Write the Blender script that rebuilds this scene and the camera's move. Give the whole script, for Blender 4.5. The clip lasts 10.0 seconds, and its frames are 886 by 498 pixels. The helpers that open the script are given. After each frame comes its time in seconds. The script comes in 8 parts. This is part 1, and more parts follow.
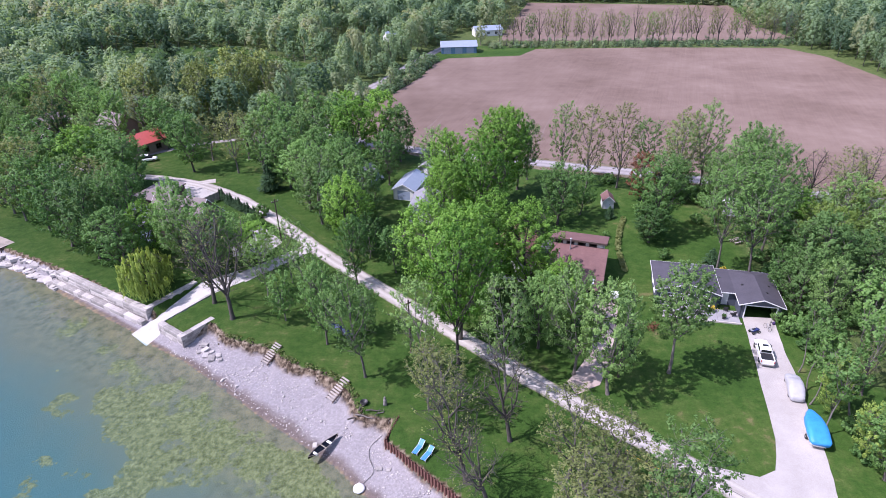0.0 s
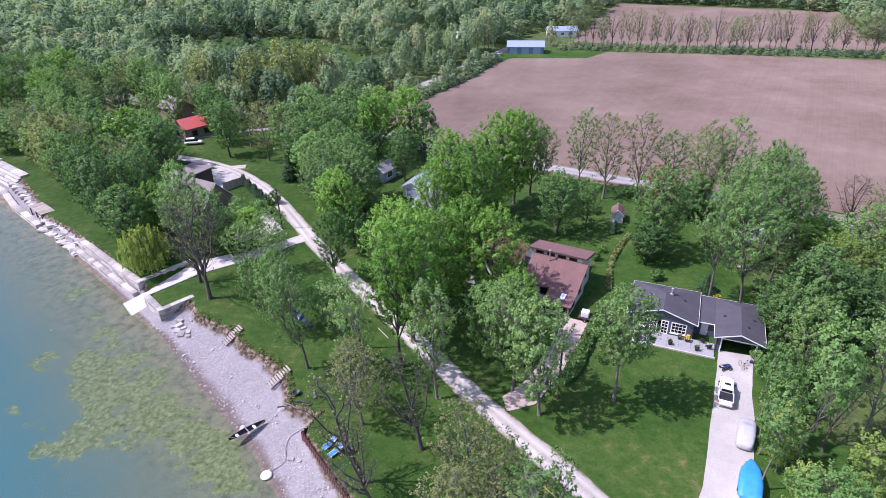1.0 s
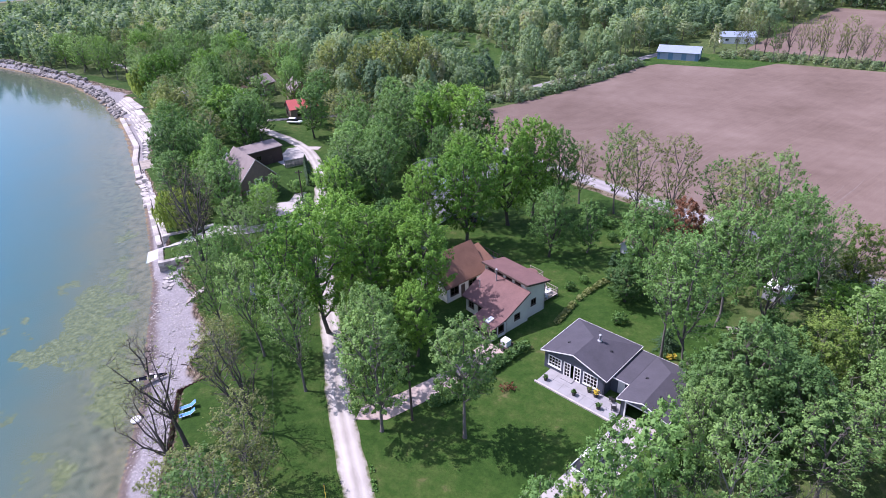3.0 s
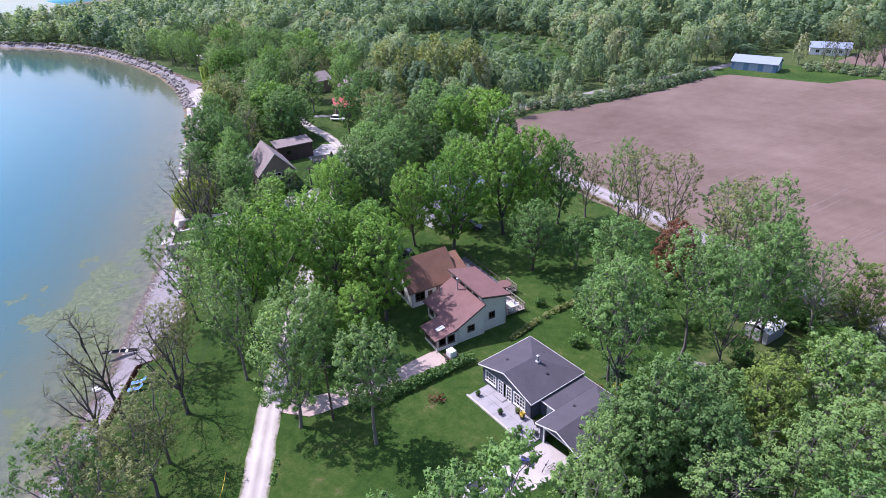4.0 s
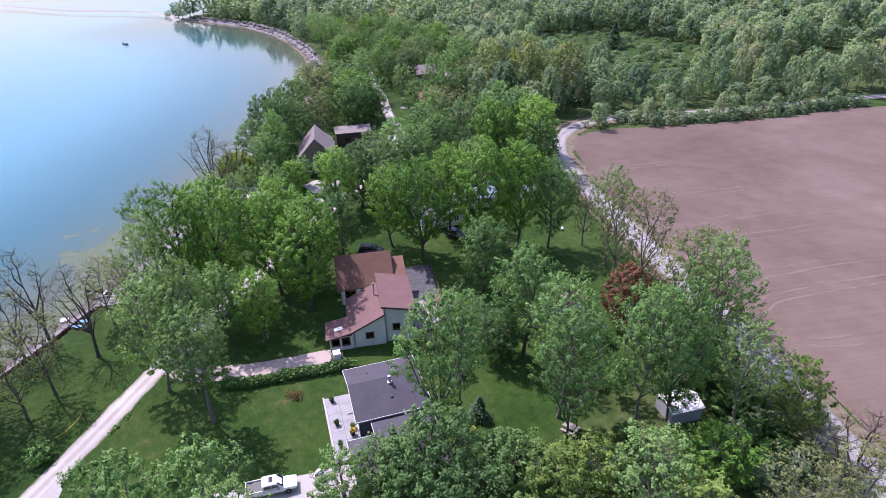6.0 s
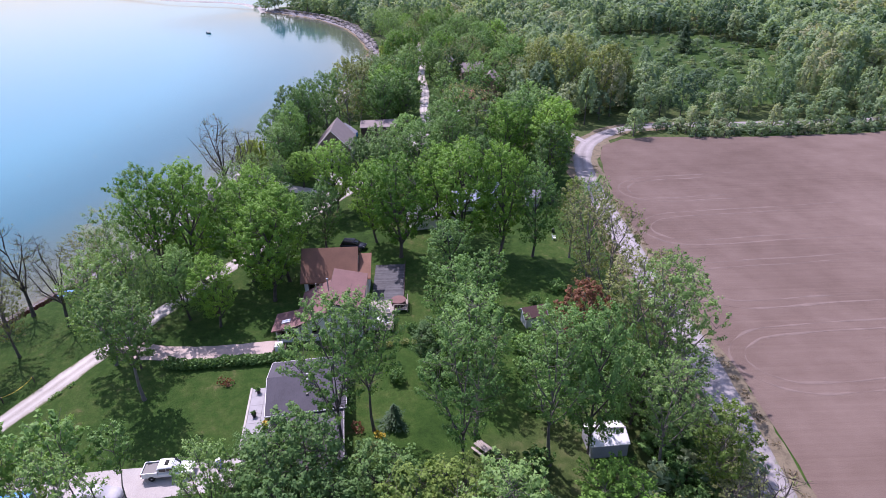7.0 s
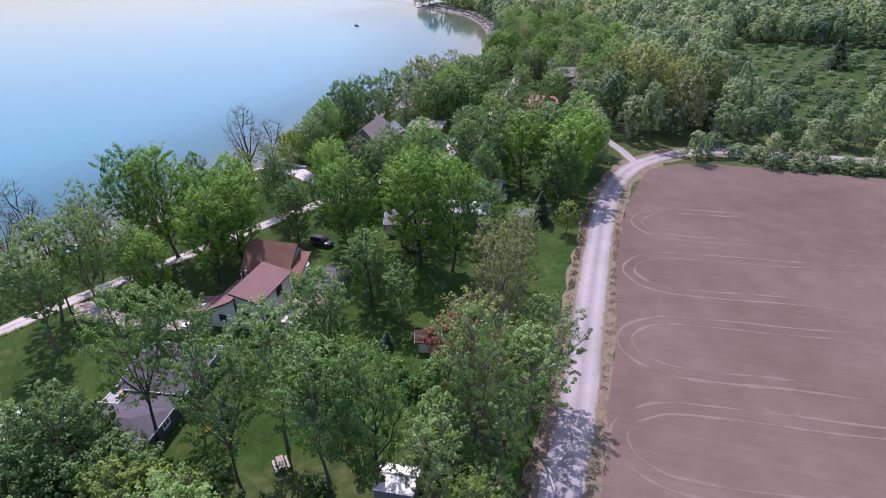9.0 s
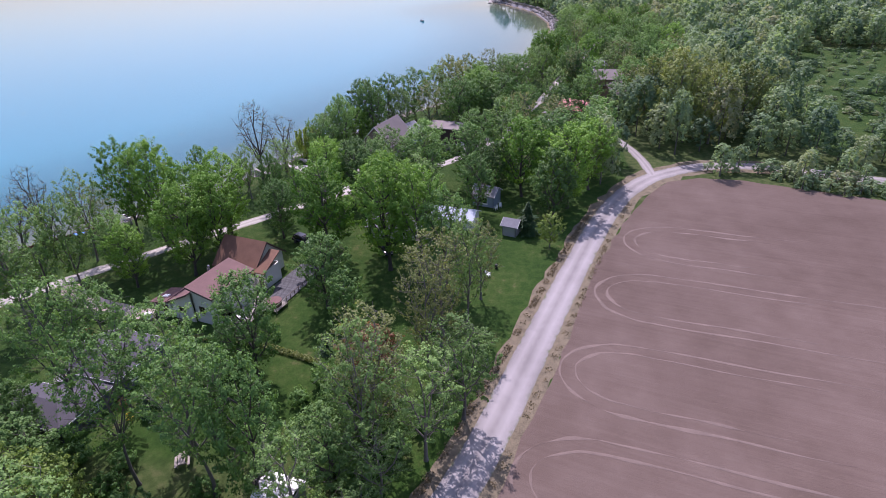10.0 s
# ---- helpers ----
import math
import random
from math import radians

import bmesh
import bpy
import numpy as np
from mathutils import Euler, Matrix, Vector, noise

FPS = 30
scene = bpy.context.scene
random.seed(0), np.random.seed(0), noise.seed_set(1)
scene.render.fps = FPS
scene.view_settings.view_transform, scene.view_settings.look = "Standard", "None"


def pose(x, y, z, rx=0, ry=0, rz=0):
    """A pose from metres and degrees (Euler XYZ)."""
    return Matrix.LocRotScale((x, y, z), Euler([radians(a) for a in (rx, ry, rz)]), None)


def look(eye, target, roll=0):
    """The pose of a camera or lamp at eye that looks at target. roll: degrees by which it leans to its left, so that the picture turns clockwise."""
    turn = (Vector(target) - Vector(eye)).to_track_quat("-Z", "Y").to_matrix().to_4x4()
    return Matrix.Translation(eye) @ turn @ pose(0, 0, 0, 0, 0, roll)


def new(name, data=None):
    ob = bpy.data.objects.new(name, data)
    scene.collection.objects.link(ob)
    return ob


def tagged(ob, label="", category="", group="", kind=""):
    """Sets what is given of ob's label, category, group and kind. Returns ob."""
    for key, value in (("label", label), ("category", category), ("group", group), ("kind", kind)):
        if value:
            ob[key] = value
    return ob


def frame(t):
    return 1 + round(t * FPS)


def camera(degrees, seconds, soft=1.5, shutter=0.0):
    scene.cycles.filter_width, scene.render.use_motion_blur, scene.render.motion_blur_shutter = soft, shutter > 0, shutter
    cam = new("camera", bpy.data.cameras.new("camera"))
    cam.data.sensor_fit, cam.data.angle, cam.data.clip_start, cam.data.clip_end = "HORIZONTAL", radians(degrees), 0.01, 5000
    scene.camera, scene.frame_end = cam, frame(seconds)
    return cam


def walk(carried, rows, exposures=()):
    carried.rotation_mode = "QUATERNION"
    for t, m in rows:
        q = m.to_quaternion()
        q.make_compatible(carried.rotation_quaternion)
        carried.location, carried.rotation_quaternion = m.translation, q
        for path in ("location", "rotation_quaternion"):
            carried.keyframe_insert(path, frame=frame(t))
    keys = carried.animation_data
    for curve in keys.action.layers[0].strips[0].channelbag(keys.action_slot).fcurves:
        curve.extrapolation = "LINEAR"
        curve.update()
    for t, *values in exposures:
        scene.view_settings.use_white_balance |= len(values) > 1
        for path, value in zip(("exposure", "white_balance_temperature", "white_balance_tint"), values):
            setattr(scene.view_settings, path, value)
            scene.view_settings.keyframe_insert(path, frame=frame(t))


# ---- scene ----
cam = camera(73.0, 10.0, soft=0.62)
PATH = [
    (0, (3.334, 0.307, 51.531), (3.244, 2.058, 50.570), -1.5),
    (0.5, (12.322, 1.518, 51.456), (12.084, 3.256, 50.495), -1.4),
    (1, (21.141, 3.500, 51.324), (20.754, 5.210, 50.363), -1.3),
    (1.5, (29.754, 6.260, 51.230), (29.221, 7.930, 50.268), -1.2),
    (2, (38.286, 9.851, 51.182), (37.603, 11.465, 50.218), -1.2),
    (2.2, (41.636, 11.587, 51.167), (40.892, 13.172, 50.201), -1.1),
    (3.3, (59.397, 22.937, 50.762), (58.337, 24.340, 49.810), -2.5),
    (3.5, (62.321, 25.209, 50.742), (61.213, 26.576, 49.792), -2.5),
    (4, (68.859, 31.478, 50.718), (67.639, 32.749, 49.773), -2.4),
    (4.5, (74.836, 38.369, 50.719), (73.515, 39.536, 49.775), -2.2),
    (5, (80.109, 45.635, 50.674), (78.696, 46.692, 49.733), -2.1),
    (5.5, (84.721, 53.238, 50.680), (83.226, 54.176, 49.738), -2.0),
    (5.7, (86.450, 56.386, 50.710), (84.925, 57.271, 49.768), -1.9),
    (6.8, (92.582, 74.743, 49.701), (90.928, 75.357, 48.758), -1.5),
    (7, (93.577, 78.217, 49.672), (91.904, 78.776, 48.729), -1.5),
    (7.5, (95.507, 87.062, 49.576), (93.793, 87.483, 48.635), -1.6),
    (8, (96.449, 95.848, 49.499), (94.708, 96.136, 48.559), -1.8),
    (8.5, (96.674, 104.808, 49.531), (94.915, 104.959, 48.592), -2.0),
    (9, (96.406, 113.837, 49.819), (94.641, 113.857, 48.879), -2.0),
    (9.5, (95.201, 122.989, 50.148), (93.442, 122.876, 49.203), -2.2),
    (10, (93.077, 131.976, 50.333), (91.333, 131.730, 49.386), -2.5),
]
walk(cam, [(t, look(eye, target, roll)) for t, eye, target, roll in PATH], exposures=[(0.0, 0.62, 5830, 32), (3.5, 0.71, 5830, 33), (5.5, 0.67, 5870, 35), (7.5, 0.53, 5980, 37), (10.0, 0.38, 6030, 37)])

# ---- light ----
SUN_AZ, SUN_EL = radians(196.0), radians(54.5)   # where the sun stands: azimuth from +x, height
sun_dir = Vector((math.cos(SUN_AZ) * math.cos(SUN_EL), math.sin(SUN_AZ) * math.cos(SUN_EL), math.sin(SUN_EL)))
world = bpy.data.worlds.new("sky")
world.use_nodes = True
scene.world = world
_wn, _wl = world.node_tree.nodes, world.node_tree.links
_sky = _wn.new("ShaderNodeTexSky")
_sky.sky_type, _sky.sun_disc = "NISHITA", False
_sky.sun_elevation, _sky.sun_rotation = SUN_EL, radians(90) - SUN_AZ
_sky.dust_density, _sky.air_density, _sky.ozone_density = 2.2, 1.4, 2.8
_wn["Background"].inputs["Strength"].default_value = 0.138
_wl.new(_sky.outputs[0], _wn["Background"].inputs["Color"])
sun_data = bpy.data.lights.new("sun", "SUN")
sun_data.energy, sun_data.angle, sun_data.color = 4.1, radians(0.55), (1.0, 0.955, 0.88)
sun = new("sun", sun_data)
sun.matrix_world = look(sun_dir * 300, (0, 0, 0))
scene.view_settings.exposure = 0.0

# ---- materials ----
def shader(name):
    m = bpy.data.materials.new(name)
    m.use_nodes = True
    n, l = m.node_tree.nodes, m.node_tree.links
    return m, n, l, n["Principled BSDF"]


def noise_at(n, l, scale, detail=4.0, coord="Object", rough=0.55, stretch=None):
    tc = n.new("ShaderNodeTexCoord")
    tex = n.new("ShaderNodeTexNoise")
    tex.inputs["Scale"].default_value, tex.inputs["Detail"].default_value = scale, detail
    tex.inputs["Roughness"].default_value = rough
    src = tc.outputs[coord]
    if stretch:
        mp = n.new("ShaderNodeMapping")
        mp.inputs["Scale"].default_value = stretch[:3]
        if len(stretch) > 3:   # a fourth number turns the grain
            mp.vector_type = "TEXTURE"
            mp.inputs["Scale"].default_value = tuple(1 / v for v in stretch[:3])
            mp.inputs["Rotation"].default_value = (0, 0, stretch[3])
        l.new(src, mp.inputs[0])
        src = mp.outputs[0]
    l.new(src, tex.inputs["Vector"])
    return tex.outputs["Fac"]


def ramp(n, l, fac, stops):
    r = n.new("ShaderNodeValToRGB")
    e = r.color_ramp.elements
    while len(e) < len(stops):
        e.new(0.5)
    for k, (p, c) in zip(e, stops):
        k.position, k.color = p, (*c, 1) if len(c) == 3 else c
    l.new(fac, r.inputs[0])
    return r.outputs[0]


def mix(n, l, fac, a, b, kind="MIX"):
    x = n.new("ShaderNodeMix")
    x.data_type, x.blend_type = "RGBA", kind
    for sock, v in ((x.inputs[0], fac), (x.inputs[6], a), (x.inputs[7], b)):
        if isinstance(v, (int, float)):
            sock.default_value = v
        elif isinstance(v, tuple):
            sock.default_value = (*v, 1)
        else:
            l.new(v, sock)
    return x.outputs[2]


def calc(n, l, op, a, b=0.0, c=0.0, clamp=False):
    x = n.new("ShaderNodeMath")
    x.operation, x.use_clamp = op, clamp
    for sock, v in zip(x.inputs, (a, b, c)):
        if isinstance(v, (int, float)):
            sock.default_value = v
        else:
            l.new(v, sock)
    return x.outputs[0]


def step(n, l, v, lo, hi):
    x = n.new("ShaderNodeMapRange")
    x.interpolation_type = "SMOOTHSTEP"
    x.inputs[1].default_value, x.inputs[2].default_value = lo, hi
    l.new(v, x.inputs[0])
    return x.outputs[0]


def attr(n, name):
    a = n.new("ShaderNodeAttribute")
    a.attribute_name = name
    return a.outputs["Fac"]


def bump(n, l, bsdf, height, strength, dist):
    b = n.new("ShaderNodeBump")
    b.inputs["Strength"].default_value, b.inputs["Distance"].default_value = strength, dist
    l.new(height, b.inputs["Height"])
    l.new(b.outputs[0], bsdf.inputs["Normal"])


def plain(name, colour, rough=0.7, metal=0.0, vary=0.25, scale=1.2, fine=14.0, relief=0.0, random_obj=0.0, stretch=None):
    """Painted, stone, wood or metal surface: a base colour with wear at two scales."""
    m, n, l, p = shader(name)
    big = noise_at(n, l, scale, 5, stretch=stretch)
    small = noise_at(n, l, fine, 3, stretch=stretch)
    lo = tuple(c * (1 - vary) for c in colour)
    hi = tuple(min(1, c * (1 + vary * 0.7)) for c in colour)
    f = calc(n, l, "ADD", calc(n, l, "MULTIPLY", big, 0.65), calc(n, l, "MULTIPLY", small, 0.35))
    if random_obj:
        oi = n.new("ShaderNodeObjectInfo")
        f = calc(n, l, "ADD", f, calc(n, l, "MULTIPLY", calc(n, l, "SUBTRACT", oi.outputs["Random"], 0.5), random_obj))
    l.new(ramp(n, l, f, [(0.3, lo), (0.5, colour), (0.72, hi)]), p.inputs["Base Color"])
    p.inputs["Roughness"].default_value, p.inputs["Metallic"].default_value = rough, metal
    if relief:
        bump(n, l, p, small, 0.5, relief)
    return m


def leaf_material(name, dark, light, thin=0.42, island=0.36, tinted=False, extra=None):
    """Leaves: diffuse and let light through; each tree and each spray a little different."""
    m, n, l, p = shader(name)
    oi, geo = n.new("ShaderNodeObjectInfo"), n.new("ShaderNodeNewGeometry")
    whole = attr(n, "tint") if tinted else oi.outputs["Random"]
    f = calc(n, l, "ADD", calc(n, l, "MULTIPLY", whole, 1 - island), calc(n, l, "MULTIPLY", geo.outputs["Random Per Island"], island))
    stops = [(0.08, dark), (0.92, light)]
    if extra:
        stops = [(0.05, dark), (0.55, light), (0.98, extra)]
    col = ramp(n, l, f, stops)
    p.inputs["Roughness"].default_value = 0.6
    p.inputs["Specular IOR Level"].default_value = 0.25
    l.new(col, p.inputs["Base Color"])
    t = n.new("ShaderNodeBsdfTranslucent")
    l.new(mix(n, l, 1.0, col, (1.0, 1.0, 0.6), "MULTIPLY"), t.inputs["Color"])
    s = n.new("ShaderNodeMixShader")
    s.inputs[0].default_value = thin
    l.new(p.outputs[0], s.inputs[1])
    l.new(t.outputs[0], s.inputs[2])
    l.new(s.outputs[0], n["Material Output"].inputs[0])
    return m


def clear(name, tint, rough=0.02, ripple=0.0, ior=1.33):
    """Glass or water: see-through with a real mirror gloss."""
    m, n, l, p = shader(name)
    tr, gl, fr, ms = (n.new("ShaderNodeBsdfTransparent"), n.new("ShaderNodeBsdfGlossy"), n.new("ShaderNodeFresnel"), n.new("ShaderNodeMixShader"))
    tr.inputs[0].default_value = (*tint, 1)
    gl.inputs["Roughness"].default_value = rough
    fr.inputs["IOR"].default_value = ior
    if ripple:
        b = n.new("ShaderNodeBump")
        b.inputs["Strength"].default_value, b.inputs["Distance"].default_value = 0.35, ripple
        h = calc(n, l, "ADD", noise_at(n, l, 0.55, 3, stretch=(1, 2.2, 1, 0.6)), calc(n, l, "MULTIPLY", noise_at(n, l, 0.06, 2), 1.5))
        l.new(h, b.inputs["Height"])
        l.new(b.outputs[0], gl.inputs["Normal"])
        l.new(b.outputs[0], fr.inputs["Normal"])
    l.new(fr.outputs[0], ms.inputs[0])
    l.new(tr.outputs[0], ms.inputs[1])
    l.new(gl.outputs[0], ms.inputs[2])
    l.new(ms.outputs[0], n["Material Output"].inputs[0])
    return m


def ground_material():
    m, n, l, p = shader("ground_cover")
    # grass: mown lawn with dry and lush patches, wild parts darker
    a, b, c = noise_at(n, l, 0.09, 5), noise_at(n, l, 0.8, 5), noise_at(n, l, 9.0, 4)
    lawn = ramp(n, l, calc(n, l, "ADD", calc(n, l, "MULTIPLY", a, 0.55), calc(n, l, "MULTIPLY", b, 0.45)),
                [(0.33, (0.020, 0.054, 0.008)), (0.48, (0.038, 0.088, 0.014)), (0.59, (0.064, 0.108, 0.023)), (0.68, (0.15, 0.138, 0.06))])
    lawn = mix(n, l, 0.75, lawn, ramp(n, l, calc(n, l, "ADD", calc(n, l, "MULTIPLY", c, 0.5), calc(n, l, "MULTIPLY", noise_at(n, l, 2.6, 5, rough=0.7), 0.5)), [(0.33, (0.45, 0.45, 0.4)), (0.5, (0.95, 0.95, 0.95)), (0.66, (1.45, 1.4, 1.3))]), "MULTIPLY")
    wild = ramp(n, l, calc(n, l, "ADD", calc(n, l, "MULTIPLY", b, 0.6), calc(n, l, "MULTIPLY", c, 0.4)),
                [(0.3, (0.026, 0.044, 0.013)), (0.5, (0.068, 0.104, 0.028)), (0.7, (0.15, 0.145, 0.068))])
    grass = mix(n, l, step(n, l, calc(n, l, "ADD", attr(n, "wild"), calc(n, l, "MULTIPLY", calc(n, l, "SUBTRACT", a, 0.5), 0.8)), 0.35, 0.65), lawn, wild)
    # bare earth on the cut bank, shingle on the beach, stony bed under the water
    g1, g2 = noise_at(n, l, 3.0, 6), noise_at(n, l, 22.0, 3)
    shingle = ramp(n, l, calc(n, l, "ADD", calc(n, l, "MULTIPLY", g1, 0.4), calc(n, l, "MULTIPLY", g2, 0.6)),
                   [(0.3, (0.19, 0.172, 0.172)), (0.5, (0.30, 0.28, 0.285)), (0.7, (0.45, 0.43, 0.435))])
    damp = mix(n, l, 1.0, shingle, (0.52, 0.45, 0.40), "MULTIPLY")
    f = attr(n, "beach")
    wob = calc(n, l, "MULTIPLY", calc(n, l, "SUBTRACT", noise_at(n, l, 0.35, 4), 0.5), 0.28)
    fw = calc(n, l, "ADD", f, wob)
    shore = mix(n, l, step(n, l, fw, 0.08, 0.26), damp, shingle)
    earth = ramp(n, l, noise_at(n, l, 1.6, 6), [(0.38, (0.04, 0.028, 0.019)), (0.5, (0.13, 0.098, 0.068)), (0.64, (0.30, 0.245, 0.18))])
    shore = mix(n, l, step(n, l, fw, 0.80, 0.9), shore, earth)
    land = mix(n, l, step(n, l, calc(n, l, "ADD", f, calc(n, l, "MULTIPLY", wob, 0.25)), 0.955, 0.985), shore, grass)
    d = attr(n, "depth")
    dw = calc(n, l, "ADD", d, calc(n, l, "MULTIPLY", calc(n, l, "SUBTRACT", noise_at(n, l, 0.12, 5), 0.5), 9.0))
    bed = mix(n, l, step(n, l, dw, 1.0, 5.0), (0.25, 0.195, 0.125), (0.20, 0.18, 0.12))
    bed = mix(n, l, step(n, l, dw, 6.0, 20.0), bed, (0.11, 0.17, 0.155))
    bed = mix(n, l, step(n, l, dw, 14.0, 40.0), bed, (0.034, 0.185, 0.23))
    # far out the bed is brightened, painting in sky reflection on the water
    bed = mix(n, l, step(n, l, dw, 32.0, 90.0), bed, (0.085, 0.34, 0.42))
    bed = mix(n, l, calc(n, l, "SUBTRACT", 0.8, calc(n, l, "MULTIPLY", step(n, l, d, 4.0, 14.0), 0.8)), bed, ramp(n, l, noise_at(n, l, 0.7, 7, rough=0.72), [(0.36, (0.5, 0.52, 0.46)), (0.5, (1, 1, 1)), (0.64, (1.4, 1.3, 1.15))]), "MULTIPLY")
    weed_n = noise_at(n, l, 0.24, 6, rough=0.68)
    weed = step(n, l, calc(n, l, "ADD", weed_n, calc(n, l, "MULTIPLY", attr(n, "weed"), 0.27)), 0.66, 0.72)
    weed_col = ramp(n, l, noise_at(n, l, 1.6, 8, rough=0.8), [(0.36, (0.075, 0.075, 0.024)), (0.5, (0.215, 0.20, 0.075)), (0.64, (0.40, 0.35, 0.165))])
    bed = mix(n, l, calc(n, l, "MULTIPLY", weed, 0.85), bed, weed_col)
    col = mix(n, l, step(n, l, d, 0.0, 0.35), land, bed)
    l.new(col, p.inputs["Base Color"])
    p.inputs["Roughness"].default_value = 0.95
    p.inputs["Specular IOR Level"].default_value = 0.15
    p.inputs["Diffuse Roughness"].default_value = 0.5
    bump(n, l, p, calc(n, l, "ADD", c, g2), 0.8, 0.1)
    return m


def soil_material():
    m, n, l, p = shader("harrowed_soil")
    big, mid = noise_at(n, l, 0.03, 6, rough=0.62), noise_at(n, l, 0.25, 5)
    drill = noise_at(n, l, 1.0, 3, stretch=(0.03, 1.6, 1.0, radians(72)))
    fine = noise_at(n, l, 8.0, 4)
    f = calc(n, l, "ADD", calc(n, l, "ADD", calc(n, l, "MULTIPLY", big, 0.58), calc(n, l, "MULTIPLY", mid, 0.17)),
             calc(n, l, "ADD", calc(n, l, "MULTIPLY", drill, 0.12), calc(n, l, "MULTIPLY", fine, 0.13)))
    l.new(ramp(n, l, f, [(0.36, (0.128, 0.090, 0.071)), (0.5, (0.172, 0.124, 0.101)), (0.64, (0.222, 0.166, 0.138))]), p.inputs["Base Color"])
    p.inputs["Roughness"].default_value = 0.95
    p.inputs["Specular IOR Level"].default_value = 0.1
    p.inputs["Diffuse Roughness"].default_value = 0.5
    bump(n, l, p, calc(n, l, "ADD", drill, fine), 0.6, 0.08)
    return m


def gravel_material(name, dark, mid, light, edge=True, scale=1.0):
    """Gravel lane: paler wheel tracks (attribute across, 0 to 1), darker crown and grassy rims."""
    m, n, l, p = shader(name)
    a, b = noise_at(n, l, 0.14 * scale, 6, rough=0.7), noise_at(n, l, 16.0, 3)
    f = calc(n, l, "ADD", calc(n, l, "MULTIPLY", a, 0.45), calc(n, l, "MULTIPLY", b, 0.55))
    if edge:
        u = attr(n, "across")
        tracks = calc(n, l, "ABSOLUTE", calc(n, l, "SUBTRACT", calc(n, l, "ABSOLUTE", calc(n, l, "SUBTRACT", u, 0.5)), 0.22))
        f = calc(n, l, "ADD", f, calc(n, l, "MULTIPLY", calc(n, l, "SUBTRACT", 0.12, tracks), 0.75))
    col = ramp(n, l, f, [(0.34, dark), (0.5, mid), (0.66, light)])
    if edge:
        rim = calc(n, l, "ADD", calc(n, l, "ABSOLUTE", calc(n, l, "SUBTRACT", u, 0.5)), calc(n, l, "MULTIPLY", calc(n, l, "SUBTRACT", noise_at(n, l, 0.9, 5), 0.5), 0.35))
        col = mix(n, l, step(n, l, rim, 0.40, 0.52), col, (0.10, 0.115, 0.045))
    l.new(col, p.inputs["Base Color"])
    p.inputs["Roughness"].default_value = 0.92
    bump(n, l, p, b, 0.5, 0.03)
    return m


def shingle_material(name, colour, vary=0.25):
    m, n, l, p = shader(name)
    big = noise_at(n, l, 0.7, 5)
    tab = noise_at(n, l, 5.0, 2, stretch=(0.6, 2.2, 2.2))
    fine = noise_at(n, l, 30.0, 2)
    f = calc(n, l, "ADD", calc(n, l, "MULTIPLY", big, 0.4), calc(n, l, "ADD", calc(n, l, "MULTIPLY", tab, 0.4), calc(n, l, "MULTIPLY", fine, 0.2)))
    l.new(ramp(n, l, f, [(0.32, tuple(c * (1 - vary) for c in colour)), (0.5, colour), (0.68, tuple(c * (1 + vary) for c in colour))]), p.inputs["Base Color"])
    p.inputs["Roughness"].default_value = 0.85
    bump(n, l, p, tab, 0.4, 0.02)
    return m


